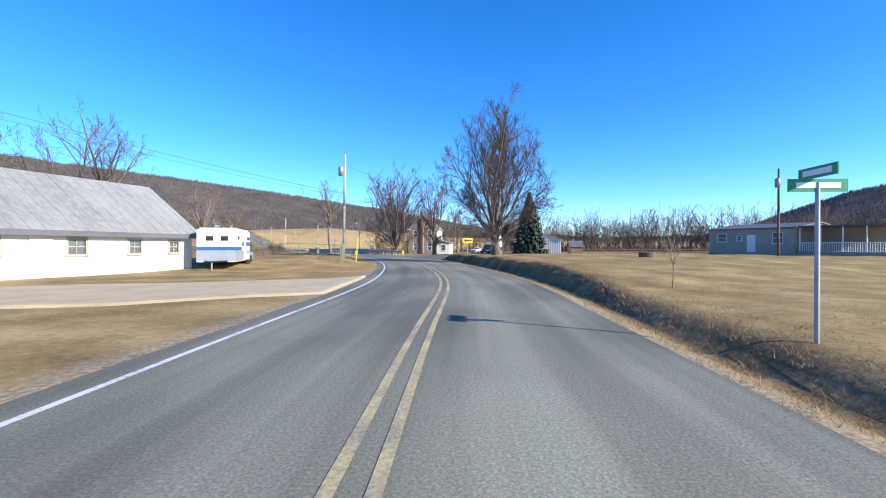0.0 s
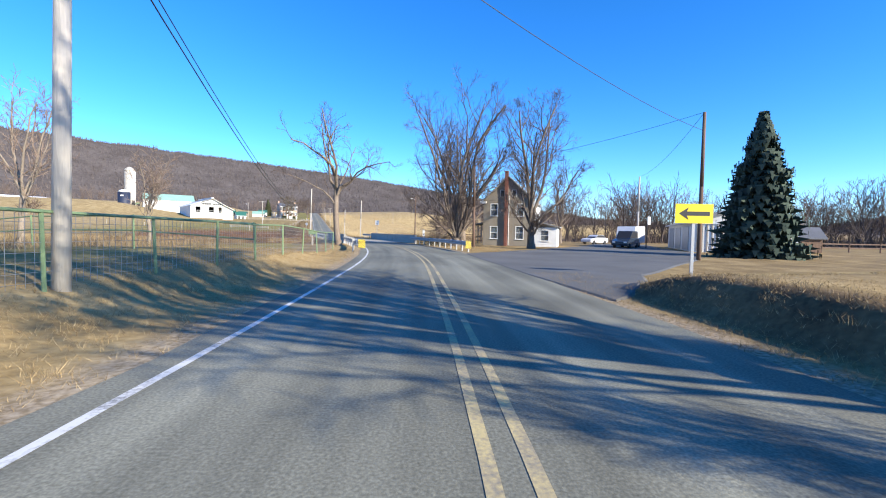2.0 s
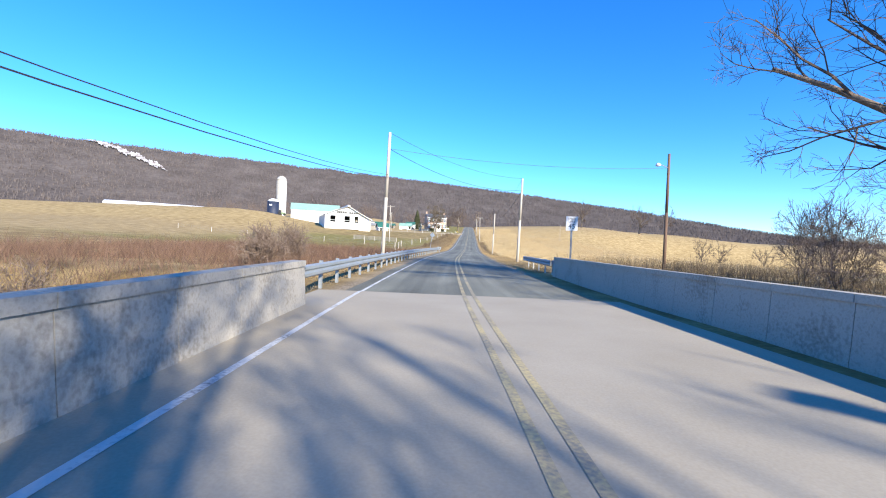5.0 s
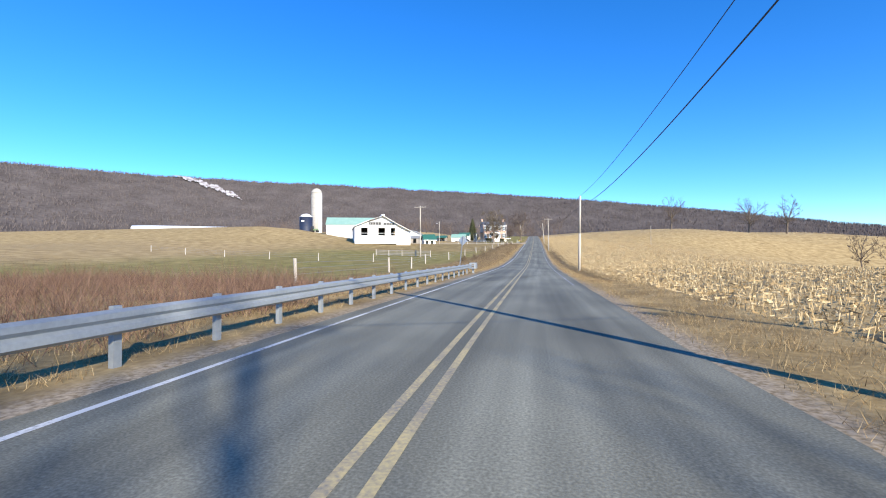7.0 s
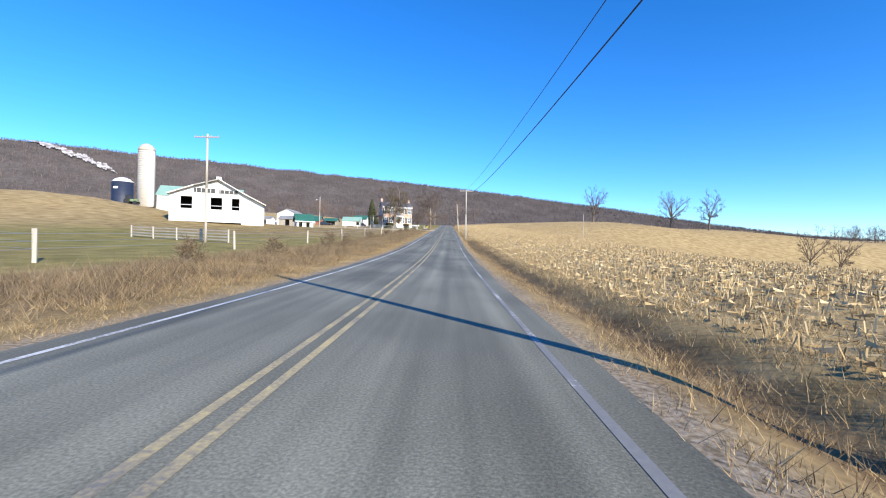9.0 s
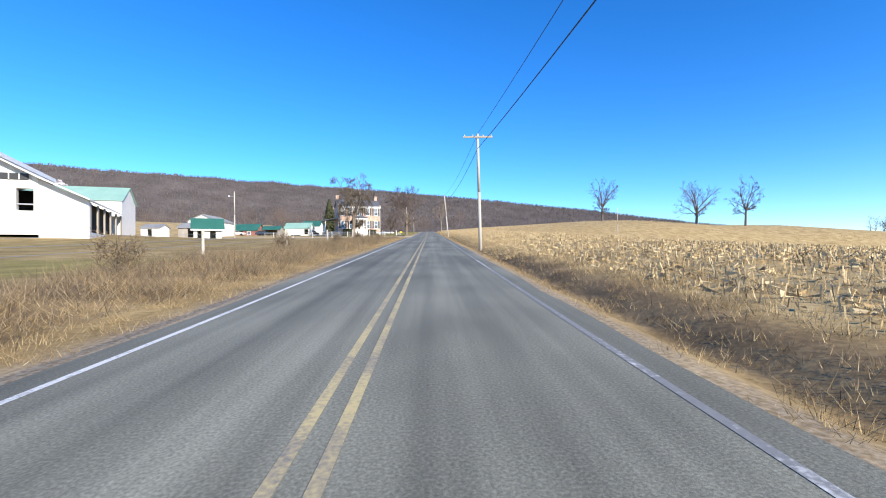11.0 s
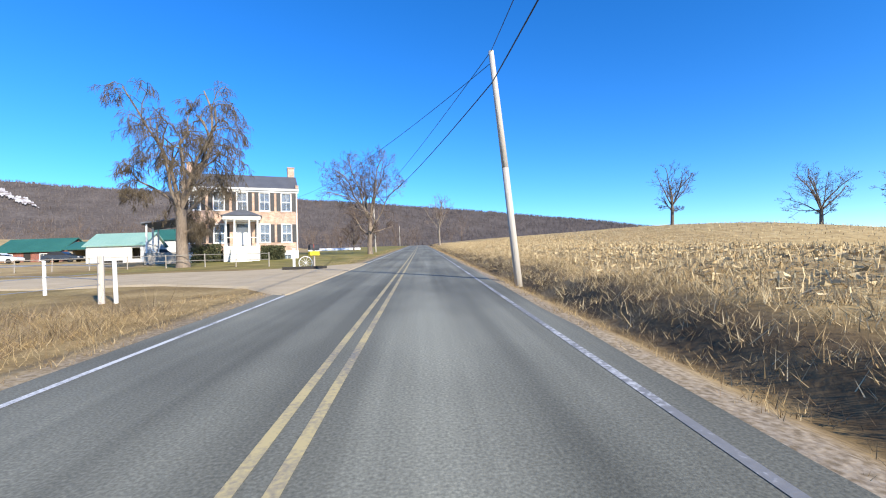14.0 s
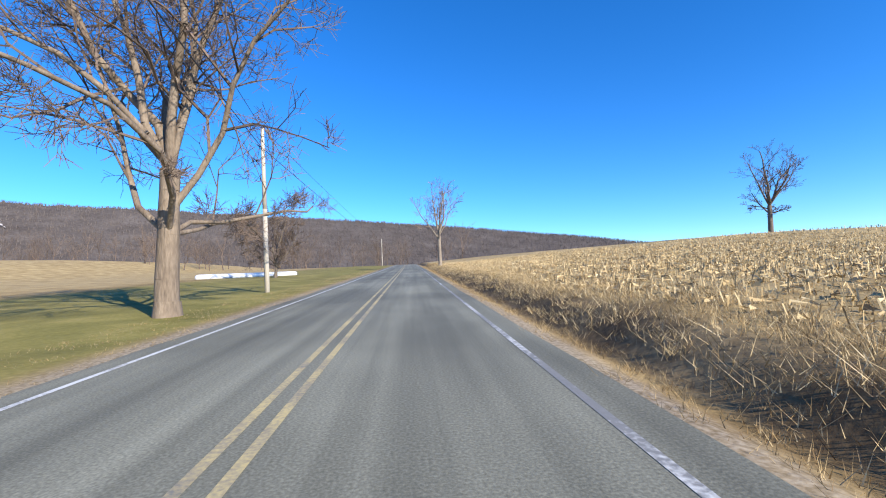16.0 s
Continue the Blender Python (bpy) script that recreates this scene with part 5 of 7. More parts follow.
def clapboards(parent, x0, x1, z0, z1, y, holes=(), slope=None, step=0.165, mat=None):
    """Lapped boards, each proud at its foot, cut round the openings or to a gable's slope."""
    z = z0
    while z < z1 - 0.04:
        zt = min(z + step, z1)
        a, b = x0, x1
        if slope:
            k = (z - z0) / (z1 - z0)
            a, b = x0 + (x1 - x0) / 2 * k + 0.03, x1 - (x1 - x0) / 2 * k - 0.03
        cuts = sorted((h[0] - 0.09, h[1] + 0.09) for h in holes if h[2] - 0.1 < zt and h[3] + 0.1 > z)
        runs, at = [], a
        for c0, c1 in cuts:
            runs.append((at, c0))
            at = c1
        runs.append((at, b))
        for c0, c1 in runs:
            if c1 - c0 > 0.06:
                part("clapboard", MB().prism_x([(y - 0.026, z), (y - 0.003, z), (y - 0.003, zt + 0.012), (y - 0.009, zt + 0.012)], c0, c1), mat or M_SIDING, parent)
        z += step


HOUSE_HOLES = [hole(*w) for w in W]
clapboards(t, 0.02, 5.58, -0.1, 5.05, 0.0, HOUSE_HOLES)
clapboards(t, 0.1, 5.5, 5.06, 7.55, 0.0, slope=True)
clapboards(ext, 5.62, 8.18, -0.1, 2.1, 0.05, [hole(6.9, 1.2, 0.8, 1.1)], mat=M_WHITE)

# board-sided garage across the side road
t = thing("garage", "low white metal garage with ribbed siding and a gable", "garage", frame_pose((30.3, -21.6), (0.8, -0.6), 0.0))
gable_body(t, 8.6, 15.5, 2.75, 4.2, M_WHITE, M_TIN, [], axis="y", over=0.35, ribs=0.6)
slat = MB().box(-0.05, 0.05, -0.05, -0.005, 0, 2.7).mesh("slat", M_GREY_WOOD)
for k in range(21):
    part("slat", slat, None, t, m=Matrix.Translation((0.15 + k * 0.41, 0, 0)))
part("belt_rail", MB().box(0, 8.6, -0.09, -0.052, 2.66, 2.8), M_WHITE_TRIM, t)
for k in range(3):
    part("garage_door", MB().box(-0.05, -0.004, 1.0 + k * 4.8, 4.6 + k * 4.8, 0.05, 2.4), M_STEEL, t, "grey roll-up door")

# long grey house with a porch on the lawn
t = thing("long_house", "low weathered grey panelled house with a railed white porch", "house", frame_pose((36.0, -55.5), (0.04, -1.0), 0.55))
W = [(1.6, 2.0, 1.0, 0.9), (3.6, 1.9, 0.5, 0.5), (7.6, 1.9, 0.9, 1.2)]
gable_body(t, 9.2, 12, 3.0, 3.7, M_GREY_LAP, M_SLATE, [hole(*w) for w in W], over=0.25)
for w in W:
    window(t, *w, 0.0, muntins=(0, 0))
door(t, 4.9, 0.9, 2.0, -0.03, M_WHITE_TRIM, 0.3)
porch = part("porch_deck", MB().box(9.21, 17, 0.5, 5, -0.6, 0.4), M_GREY_WOOD, t)
for k in range(5):
    part("porch_post", MB().box(9.4 + k * 1.85, 9.5 + k * 1.85, 0.55, 0.65, 0.4, 3.0), M_WHITE_TRIM, porch)
part("porch_roof", MB().box(9.21, 17.3, 0.2, 5.3, 3.02, 3.2), M_SLATE, porch)
part("porch_back", MB().box(9.21, 17, 4.8, 5, 0.4, 3.0), M_GREY_LAP, porch)
part("porch_handrail", MB().box(9.4, 16.9, 0.56, 0.64, 1.3, 1.38), M_WHITE_TRIM, porch)
bal = MB().box(-0.02, 0.02, 0.58, 0.62, 0.4, 1.3).mesh("baluster", M_WHITE_TRIM)
for k in range(40):
    part("baluster", bal, None, porch, m=Matrix.Translation((9.5 + k * 0.185, 0, 0)))

# ---- the dairy farm on the rise ----
BARN_Y, BX = 195.0, -72.4
t = thing("dairy_barn", "large white gabled dairy barn with dark doorways", "barn", frame_pose((-57.9, 175.6), (0.9, 0.43), 8.0) @ Matrix.Diagonal((0.7, 2.4, 0.9, 1)))
holes = [(3.0, 6.1, 0.6, 3.5), (11.2, 14.4, 0.6, 3.5), (17.2, 19.4, 0.6, 3.5)]
part("front_wall", MB().wall(0, 20.0, -2.5, 3.8, 0, 0.3, holes), M_WHITE_LAP, t)
mb = MB()
mb.prism([(6.5, 3.802), (20, 3.802), (20, 4.9), (13.4, 7.8), (6.5, 6.0)], 0, 0.3)
part("front_gable", mb, M_WHITE_LAP, t)
part("clerestory", MB().box(6.6, 12.6, -0.06, -0.005, 4.6, 5.6).box(13.5, 18.8, -0.06, -0.005, 4.6, 5.4), M_BLACK, t, "dark strip of barn windows")
for k in range(9):
    part("mullion", MB().box(7.2 + k * 1.3, 7.32 + k * 1.3, -0.1, -0.062, 4.6, 5.5), M_WHITE_TRIM, t)
part("low_roof", MB().prism([(-0.5, 3.75), (6.5, 6.05), (6.5, 6.25), (-0.5, 3.95)], -0.5, 9.8), M_WHITE, t, "white metal roof slope")
part("low_gable", MB().prism([(0, 3.802), (6.498, 3.802), (6.498, 5.98)], 0, 0.3), M_WHITE_LAP, t)
part("roof", MB().prism([(6.5, 6.05), (13.4, 7.85), (13.4, 8.05), (6.5, 6.25)], -0.5, 9.8), M_TIN, t, "pale grey metal roof")
part("roof", MB().prism([(13.4, 7.85), (20.2, 4.85), (27.2, 2.1), (27.2, 2.3), (20.2, 5.05), (13.4, 8.05)], -0.5, 9.8), M_WHITE, t, "white metal roof slope")
part("lean_to_wall", MB().prism([(20.002, -3.2), (26.8, -3.2), (26.8, 2.15), (20.002, 4.8)], 0.05, 0.3), M_WHITE_LAP, t)
part("side_wall", MB().box(26.5, 26.8, 0.302, 9, -3.2, -2.1).box(0, 0.3, 0.302, 9, -2, 3.75).box(0.3, 26.5, 8.7, 9, -2, 2.0), M_WHITE_LAP, t)
for k in range(6):
    part("side_post", MB().box(26.5, 26.75, 0.4 + k * 1.65, 0.62 + k * 1.65, -2.1, 2.05), M_GREY_WOOD, t)
# Added sheet: its dark colour paints the shade within the open side.
part("side_shade_sheet", MB().box(24.6, 24.7, 0.31, 8.69, -2.4, 2.6), M_DARK, t, "added sheet, coloured dark as the shade inside the open side")
part("ridge_vent", MB().box(12.7, 14.1, -0.3, 9.6, 7.95, 8.55), M_WHITE_TRIM, t)
part("feed_rail", MB().box(3.0, 6.1, 0.1, 0.2, 1.4, 1.55).box(11.2, 14.4, 0.1, 0.2, 1.4, 1.55).box(17.2, 19.4, 0.1, 0.2, 1.4, 1.55), M_STEEL, t)
# Floor and added sheet are near-black, so the doorways look shaded inside.
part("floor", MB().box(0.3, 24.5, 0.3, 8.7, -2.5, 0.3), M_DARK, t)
part("doorway_shade_sheet", MB().box(0.35, 19.9, 3.0, 3.1, 0.31, 4.2), M_DARK, t, "added sheet, coloured dark as the shade behind the doorways")
t = thing("green_roof_barn", "long barn with a pale green metal roof", "barn", pose(-91.0, 221.0, 12.7, 0, 0, 20))
gable_body(t, 24.2, 11, 3.4, 6.8, M_WHITE_LAP, M_PALE_GREEN_ROOF, base=5.0, ribs=0.9)
t = thing("silo", "tall pale concrete stave silo with a domed cap", "silo", pose(-100, 229, 12.6))
part("barrel", MB().lathe([(2.5, -6), (2.5, 18.6)], 36), M_SILO, t, smooth=True)
for k in range(24):
    part("hoop", MB().lathe([(2.51, 0), (2.55, 0.02), (2.55, 0.08), (2.51, 0.1)], 36), M_STEEL, t, m=Matrix.Translation((0, 0, 0.5 + k * 0.76)))
part("dome", MB().lathe([(2.58, 18.6), (2.4, 19.5), (1.8, 20.4), (0.85, 21.0), (0.05, 21.2)], 30), M_SILO, t, "pale metal dome", True)
part("chute", MB().box(2.0, 3.3, -2.2, -1.0, 0, 18.4), M_WHITE, t, "white unloading chute")
t = thing("feed_silo", "navy enamelled steel silo with a pale domed roof", "silo", pose(-98.2, 216, 11.4))
part("barrel", MB().lathe([(2.8, -6), (2.8, 7.6)], 32), M_NAVY, t, smooth=True)
part("dome", MB().lathe([(2.9, 7.6), (2.0, 8.5), (0.8, 9.0), (0.05, 9.1)], 28), M_SIGN_WHITE, t, "pale dome", True)
for k in range(5):
    part("seam", MB().lathe([(2.81, 0), (2.84, 0.02), (2.84, 0.06), (2.81, 0.08)], 32), M_NAVY, t, m=Matrix.Translation((0, 0, 0.8 + k * 1.45)))
part("plate", MB().box(-0.7, 0.7, -2.87, -2.83, 5.4, 6.0), M_SIGN_WHITE, t, "pale badge plate")
mb = MB()
mb.lathe([(0.3, 0.0), (1.3, 1.0), (1.45, 12), (1.45, 50), (1.2, 53), (0.2, 54)], 16)
ob = single("silage_bag", mb, M_PLASTIC, "long white plastic silage bag on the slope", "silage bag", Matrix.Translation((-176, 202, terrain(-150, 202) + 1.0)) @ pose(0, 0, 0, 0, 92, 0), smooth=True)


# ---- the farmyard by the brick house ----
def yz(y):
    return lift(y) + 0.1 * smooth((y - 205) / 30)


t = thing("open_shed", "white open-fronted shed with a green metal roof", "shed", pose(-43.2, 211.8, yz(213) - 0.1, 0, 0, 28))
gable_body(t, 4.7, 4.4, 2.4, 4.2, M_STUCCO, M_GREEN_ROOF, [(0.6, 1.6, -0.3, 2.0), (2.7, 3.7, -0.3, 2.0)], over=0.5, ribs=0.45)
part("fascia", MB().box(-0.5, 5.2, -0.56, -0.52, 1.8, 2.05), M_WHITE_TRIM, t)
t = thing("white_barn", "tall white gabled barn with small square windows", "barn", pose(-62.2, 245, yz(245)))
W = [(5.4, 1.5, 0.5, 0.6), (5.4, 3.4, 0.5, 0.6), (2.0, 1.5, 0.5, 0.6)]
gable_body(t, 7.5, 10, 4.3, 6.0, M_WHITE_LAP, M_TIN, [hole(*w) for w in W], axis="y", ribs=0.6)
for w in W:
    window(t, *w, 0.0)
t = thing("brick_cottage", "low red brick building with a green metal roof", "shed", pose(-61.9, 266, yz(266) - 0.4))
W = [(2.0, 1.3, 0.9, 0.9), (6.9, 1.3, 0.9, 0.9)]
gable_body(t, 9.3, 6, 2.3, 4.2, M_BARN_BRICK, M_GREEN_ROOF, [hole(*w) for w in W], over=0.4, ribs=0.45)
for w in W:
    window(t, *w, 0.0, fw=0.12)
door(t, 4.6, 0.95, 2.0, -0.04, M_DARK)
t = thing("milk_house", "long white shed with a pale green metal roof", "shed", pose(-40.1, 254, yz(254) - 0.2))
gable_body(t, 6.9, 4.5, 2.4, 3.9, M_STUCCO, M_PALE_GREEN_ROOF, [(5.4, 6.5, 0.6, 2.0)], over=0.3, ribs=0.45)
part("low_vent", MB().box(1.8, 4.4, -0.04, -0.005, 0.1, 0.45), M_DARK, t)
t = thing("rear_shed", "white shed with a dark green roof", "shed", pose(-37.6, 262, yz(262) - 0.1))
gable_body(t, 5.2, 5, 3.0, 4.5, M_STUCCO, M_GREEN_ROOF, [(0.8, 1.8, -0.2, 2.1)], over=0.3, ribs=0.45)
t = thing("pole_shed", "small open shed with a green roof", "shed", pose(-50, 264, yz(264) - 0.2))
gable_body(t, 5, 4, 2.2, 3.2, M_GREY_WOOD, M_GREEN_ROOF, [(0.6, 4.4, -0.3, 1.9)], over=0.4)
t = thing("small_white_shed", "small white shed with a grey roof in the farmyard", "shed", pose(-57.5, 219, yz(219) + 0.2))
gable_body(t, 3.6, 3.6, 2.3, 3.0, M_WHITE_LAP, M_TIN, [(1.3, 2.2, 0.1, 2.0)], over=0.25)
t = thing("wooden_shed", "weathered wooden shed in the farmyard", "shed", pose(-54, 226, yz(226) + 0.2))
gable_body(t, 6, 4, 2.3, 3.3, M_GREY_WOOD, M_TIN, [(2.0, 3.4, 0.1, 2.0)], over=0.3)
t = thing("white_garden_shed", "little white gabled shed behind the house", "shed", pose(-26.6, 266, yz(266) - 0.1))
gable_body(t, 3, 3.5, 1.9, 2.9, M_WHITE_LAP, M_TIN, [(1.1, 1.9, 0.1, 1.7)], axis="y", over=0.2)

# ---- brick farmhouse with shutters ----
def shutter(t, x, z, w, h, m=None):
    s = part("shutter", MB().box(x - w / 2, x + w / 2, -0.06, -0.01, z - h / 2, z + h / 2), M_BLACK, t, "black louvred shutter", m=m)
    lv = MB()
    k = z - h / 2 + 0.08
    while k < z + h / 2 - 0.08:
        lv.box(x - w / 2 + 0.06, x + w / 2 - 0.06, -0.078, -0.061, k, k + 0.035)
        k += 0.075
    part("louvre", lv, M_BLACK, s)


HL, HD = 11.4, 6.2
HM = frame_pose((-22.83, 243.1), (0.94, 0.342), yz(246) - 0.35) @ Matrix.Diagonal((0.97, 1, 1.05, 1))
t = thing("brick_house", "two-storey orange brick farmhouse with black shutters and slate roof", "house", HM)
cols = [1.2, 3.45, 5.7, 7.95, 10.2]
W = [(c, 6.15, 0.92, 1.75) for c in cols] + [(c, 2.95, 0.92, 1.75) for c in cols if c != 5.7]
D0 = (5.7, 2.9, 1.5, 2.3)
small = [(c, 0.45, 0.8, 0.55) for c in cols if c != 5.7]
gable_body(t, HL, HD, 7.55, 9.3, M_OLD_BRICK, M_SLATE, [hole(*w) for w in W + [D0] + small], over=0.12, thick=0.32, base=0.6)
for w in W:
    window(t, *w, 0.0, muntins=(1, 1), fw=0.1, depth=0.25)
    part("window_blind", MB().box(w[0] - 0.45, w[0] + 0.45, 0.11, 0.125, w[1] - 0.12, w[1] + 0.86), M_WHITE_TRIM, t, "white roller blind drawn half down")
    part("room_dark", MB().box(w[0] - 0.45, w[0] + 0.45, 0.24, 0.25, w[1] - 0.86, w[1] - 0.13), M_DARK, t)
    for s in (-1, 1):
        shutter(t, w[0] + s * 0.8, w[1], 0.4, 1.85)
for w in small:
    window(t, *w, 0.0, muntins=(1, 0), sash=False, fw=0.1)
part("foundation", MB().wall(-0.02, HL + 0.02, -0.6, 1.15, -0.05, -0.004, [hole(*w) for w in small]), M_STUCCO, t, "whitewashed stone base course")
part("cornice", MB().box(-0.15, HL + 0.15, -0.34, -0.004, 7.3, 7.5).box(-0.1, HL + 0.1, -0.16, -0.006, 7.12, 7.28), M_WHITE_TRIM, t, "white eave cornice")
part("downpipe", MB().tube((HL - 0.12, -0.1, 0.0), (HL - 0.12, -0.1, 7.2), 0.05, 0.05, 8), M_WHITE_TRIM, t)
for cx in (0.0, HL - 0.75):
    ch = part("chimney", MB().box(cx, cx + 0.75, 3.6, 4.8, 7.0, 10.5), M_OLD_BRICK, t, "brick gable chimney")
    part("chimney_cap", MB().box(cx - 0.05, cx + 0.8, 3.55, 4.85, 10.5, 10.62), M_OLD_BRICK, ch)
    sx = -0.14 if cx == 0.0 else HL - 0.18
    for cy, cz in ((-0.1, 7.95), (7.9, 7.95), (1.6, 8.5), (6.2, 8.5)):
        part("parapet_step", MB().box(sx, sx + 0.32, cy, cy + 0.6, 7.5, cz), M_OLD_BRICK, t)
GM = Matrix.Translation((HL, 0, 0)) @ pose(0, 0, 0, 0, 0, 90)
for gy in (1.8, 7.0):
    for gz in (2.95, 6.15):
        part("gable_window", MB().box(gy - 0.5, gy + 0.5, -0.03, 0.0, gz - 0.85, gz + 0.85), M_BLACK, t, "dark gable window", m=GM)
# front porch
pd = part("porch_floor", MB().box(4, 7.4, -2.2, -0.055, -0.4, 1.55), M_STUCCO, t, "white porch base")
for sx in range(6):
    part("porch_step", MB().box(4.7, 6.7, -2.2 - 0.3 * (sx + 1), -2.201 - 0.3 * sx, -0.4, 1.4 - 0.25 * sx), M_STUCCO, pd)
for cx in (4.2, 5, 6.4, 7.2):
    col = part("porch_column", MB().lathe([(0.16, 1.55), (0.16, 1.7), (0.12, 1.75), (0.1, 3.95), (0.15, 4.0), (0.15, 4.1)], 12, cx, -2.0), M_WHITE_TRIM, t, "white turned porch column", True)
pr = part("porch_entablature", MB().box(3.9, 7.5, -2.3, -0.06, 4.1, 4.45), M_WHITE_TRIM, t)
v = [(3.75, -2.45, 4.452), (7.65, -2.45, 4.452), (7.65, -0.06, 4.452), (3.75, -0.06, 4.452), (5.3, -0.9, 5.2), (6.1, -0.9, 5.2), (5.3, -0.06, 5.2), (6.1, -0.06, 5.2)]
part("porch_roof", MB().add(v, [(0, 1, 5, 4), (1, 2, 7, 5), (3, 0, 4, 6), (4, 5, 7, 6), (0, 3, 2, 1), (2, 3, 6, 7)]), M_SLATE, pr, "small hipped slate roof")
part("porch_rail", MB().box(4.1, 5, -2.05, -1.97, 2.35, 2.42).box(6.4, 7.3, -2.05, -1.97, 2.35, 2.42), M_WHITE_TRIM, t)
dr = part("front_door", MB().box(5.15, 6.25, 0.1, 0.16, 1.76, 3.9), M_WHITE, t, "white panelled front door")
part("door_surround", MB().box(4.95, 5.14, 0.02, 0.18, 1.75, 4.05).box(6.26, 6.45, 0.02, 0.18, 1.75, 4.05).box(5.14, 6.26, 0.02, 0.18, 3.91, 4.05), M_WHITE_TRIM, t)
part("transom", MB().box(5.16, 6.24, 0.09, 0.1, 3.55, 3.88), M_GLASS, dr)
sp = part("side_porch", MB().box(-3.4, -0.02, 0.6, 6.6, -0.4, 1.2), M_GREY_WOOD, t, "raised wooden side porch")
for py in (0.8, 3.6, 6.4):
    part("side_porch_post", MB().box(-3.3, -3.16, py - 0.07, py + 0.07, 1.2, 3.9), M_WHITE_TRIM, sp)
part("side_porch_roof", MB().prism([(-3.7, 3.9), (-0.02, 4.4), (-0.02, 4.55), (-3.7, 4.05)], 0.3, 6.9), M_SLATE, sp)
part("side_porch_rail", MB().box(-3.28, -3.2, 0.8, 6.4, 2.05, 2.13).box(-3.28, -3.2, 0.8, 6.4, 1.45, 1.5), M_WHITE_TRIM, sp)
hp = HM @ Vector((8.7, -1.2, 0))
bush("clipped_bush", "clipped dark evergreen bush by the brick house", hp.x, hp.y, 2.2, 1.4, 1.7, M_BUSH, 1, 2600, 0.06, z=yz(245) - 0.3, square=True)
hp = HM @ Vector((2.4, -1.2, 0))
bush("clipped_bush", "clipped dark evergreen bush by the brick house", hp.x, hp.y, 2.6, 1.5, 1.9, M_BUSH, 2, 2600, 0.06, z=yz(245) - 0.3, square=True)

# ---- signs and roadside things ----
def flat_text(words, size, mat, parent, m, name="lettering"):
    c = bpy.data.curves.new(name, "FONT")
    c.body, c.size, c.align_x, c.align_y, c.extrude = words, size, "CENTER", "CENTER", 0.004
    tmp = bpy.data.objects.new(name, c)
    me = bpy.data.meshes.new_from_object(tmp)
    bpy.data.objects.remove(tmp)
    me.materials.append(mat)
    ob = part(name, me, None, parent, m=m)
    return ob


def post_mesh(h, w=0.05):
    return MB().box(-w, w, -0.025, 0.025, -0.4, h)


# large arrow sign
t = thing("arrow_sign", "yellow road sign with a black arrow on a post", "road sign", pose(7.2, -43.8, terrain(7.2, -43.8), 0, 0, -20))
part("post", post_mesh(2.55), M_STEEL, t, "pale steel post")
z = 2.15 - terrain(7.2, -43.8)
part("board", MB().box(-0.61, 0.61, -0.045, -0.03, z - 0.32, z + 0.32), M_SIGN_YELLOW, t)
arrow = [(-0.5, z), (-0.18, z + 0.21), (-0.24, z + 0.07), (0.5, z + 0.07), (0.5, z - 0.07), (-0.24, z - 0.07), (-0.18, z - 0.21)]
part("arrow", MB().prism(arrow[::-1], -0.052, -0.046), M_BLACK, t, "black arrow")

# street name sign at the start
t = thing("street_sign", "green street name plates on a grey post", "street sign", pose(-12.2, -87.3, terrain(-12.2, -87.3), 0, 0, -30))
part("post", MB().tube((0, 0, -0.3), (0, 0, 2.25), 0.035, 0.03, 10), M_STEEL, t)
pl = part("name_plate", MB().box(-0.4, 0.4, -0.01, 0.01, 2.12, 2.3), M_SIGN_GREEN, t)
part("letter_bar", MB().box(-0.3, 0.3, -0.016, -0.0105, 2.17, 2.25), M_SIGN_WHITE, pl)
pl = part("name_plate", MB().box(-0.01, 0.01, -0.35, 0.35, 2.32, 2.48), M_SIGN_GREEN, t)
part("letter_bar", MB().box(-0.016, -0.0105, -0.26, 0.26, 2.36, 2.44), M_SIGN_WHITE, pl)

# speed limit sign past the bridge
t = thing("speed_sign", "white speed limit sign on a steel post", "road sign", pose(6.9, 25.5, 0.1, 0, 0, -6))
part("post", post_mesh(3.0), M_STEEL, t)
bd = part("board", MB().box(-0.32, 0.32, -0.045, -0.03, 2.35, 3.15), M_SIGN_WHITE, t)
for i, (w, s, zz) in enumerate((("SPEED", 0.16, 3.02), ("LIMIT", 0.16, 2.86), ("45", 0.38, 2.58))):
    flat_text(w, s, M_BLACK, bd, pose(0, -0.05, zz, 90, 0, 0))

# small plates behind the rail
t = thing("marker_post", "two small white plates on a post behind the rail", "road sign", pose(7.6, -6.2, terrain(7.6, -6.2), 0, 0, -15))
part("post", post_mesh(1.75, 0.03), M_STEEL, t)
part("plate", MB().box(-0.13, 0.13, -0.04, -0.03, 1.32, 1.6), M_SIGN_WHITE, t)
part("plate", MB().box(-0.12, 0.12, -0.04, -0.03, 0.95, 1.24), M_SIGN_WHITE, t)
part("letter_bar", MB().box(-0.08, 0.08, -0.046, -0.0405, 1.02, 1.16), M_BLACK, t)

# diamond warning sign seen from behind
t = thing("diamond_sign", "grey back of a diamond warning sign on a leaning post", "road sign", pose(-6.1, 80.2, terrain(-6.1, 80.2) + 0.1, 0, 8, -22))
part("post", post_mesh(3.3, 0.04), M_STEEL, t)
part("board", MB().prism([(0, 2.4), (0.5, 2.9), (0, 3.4), (-0.5, 2.9)], 0.03, 0.045), M_SILVER, t)

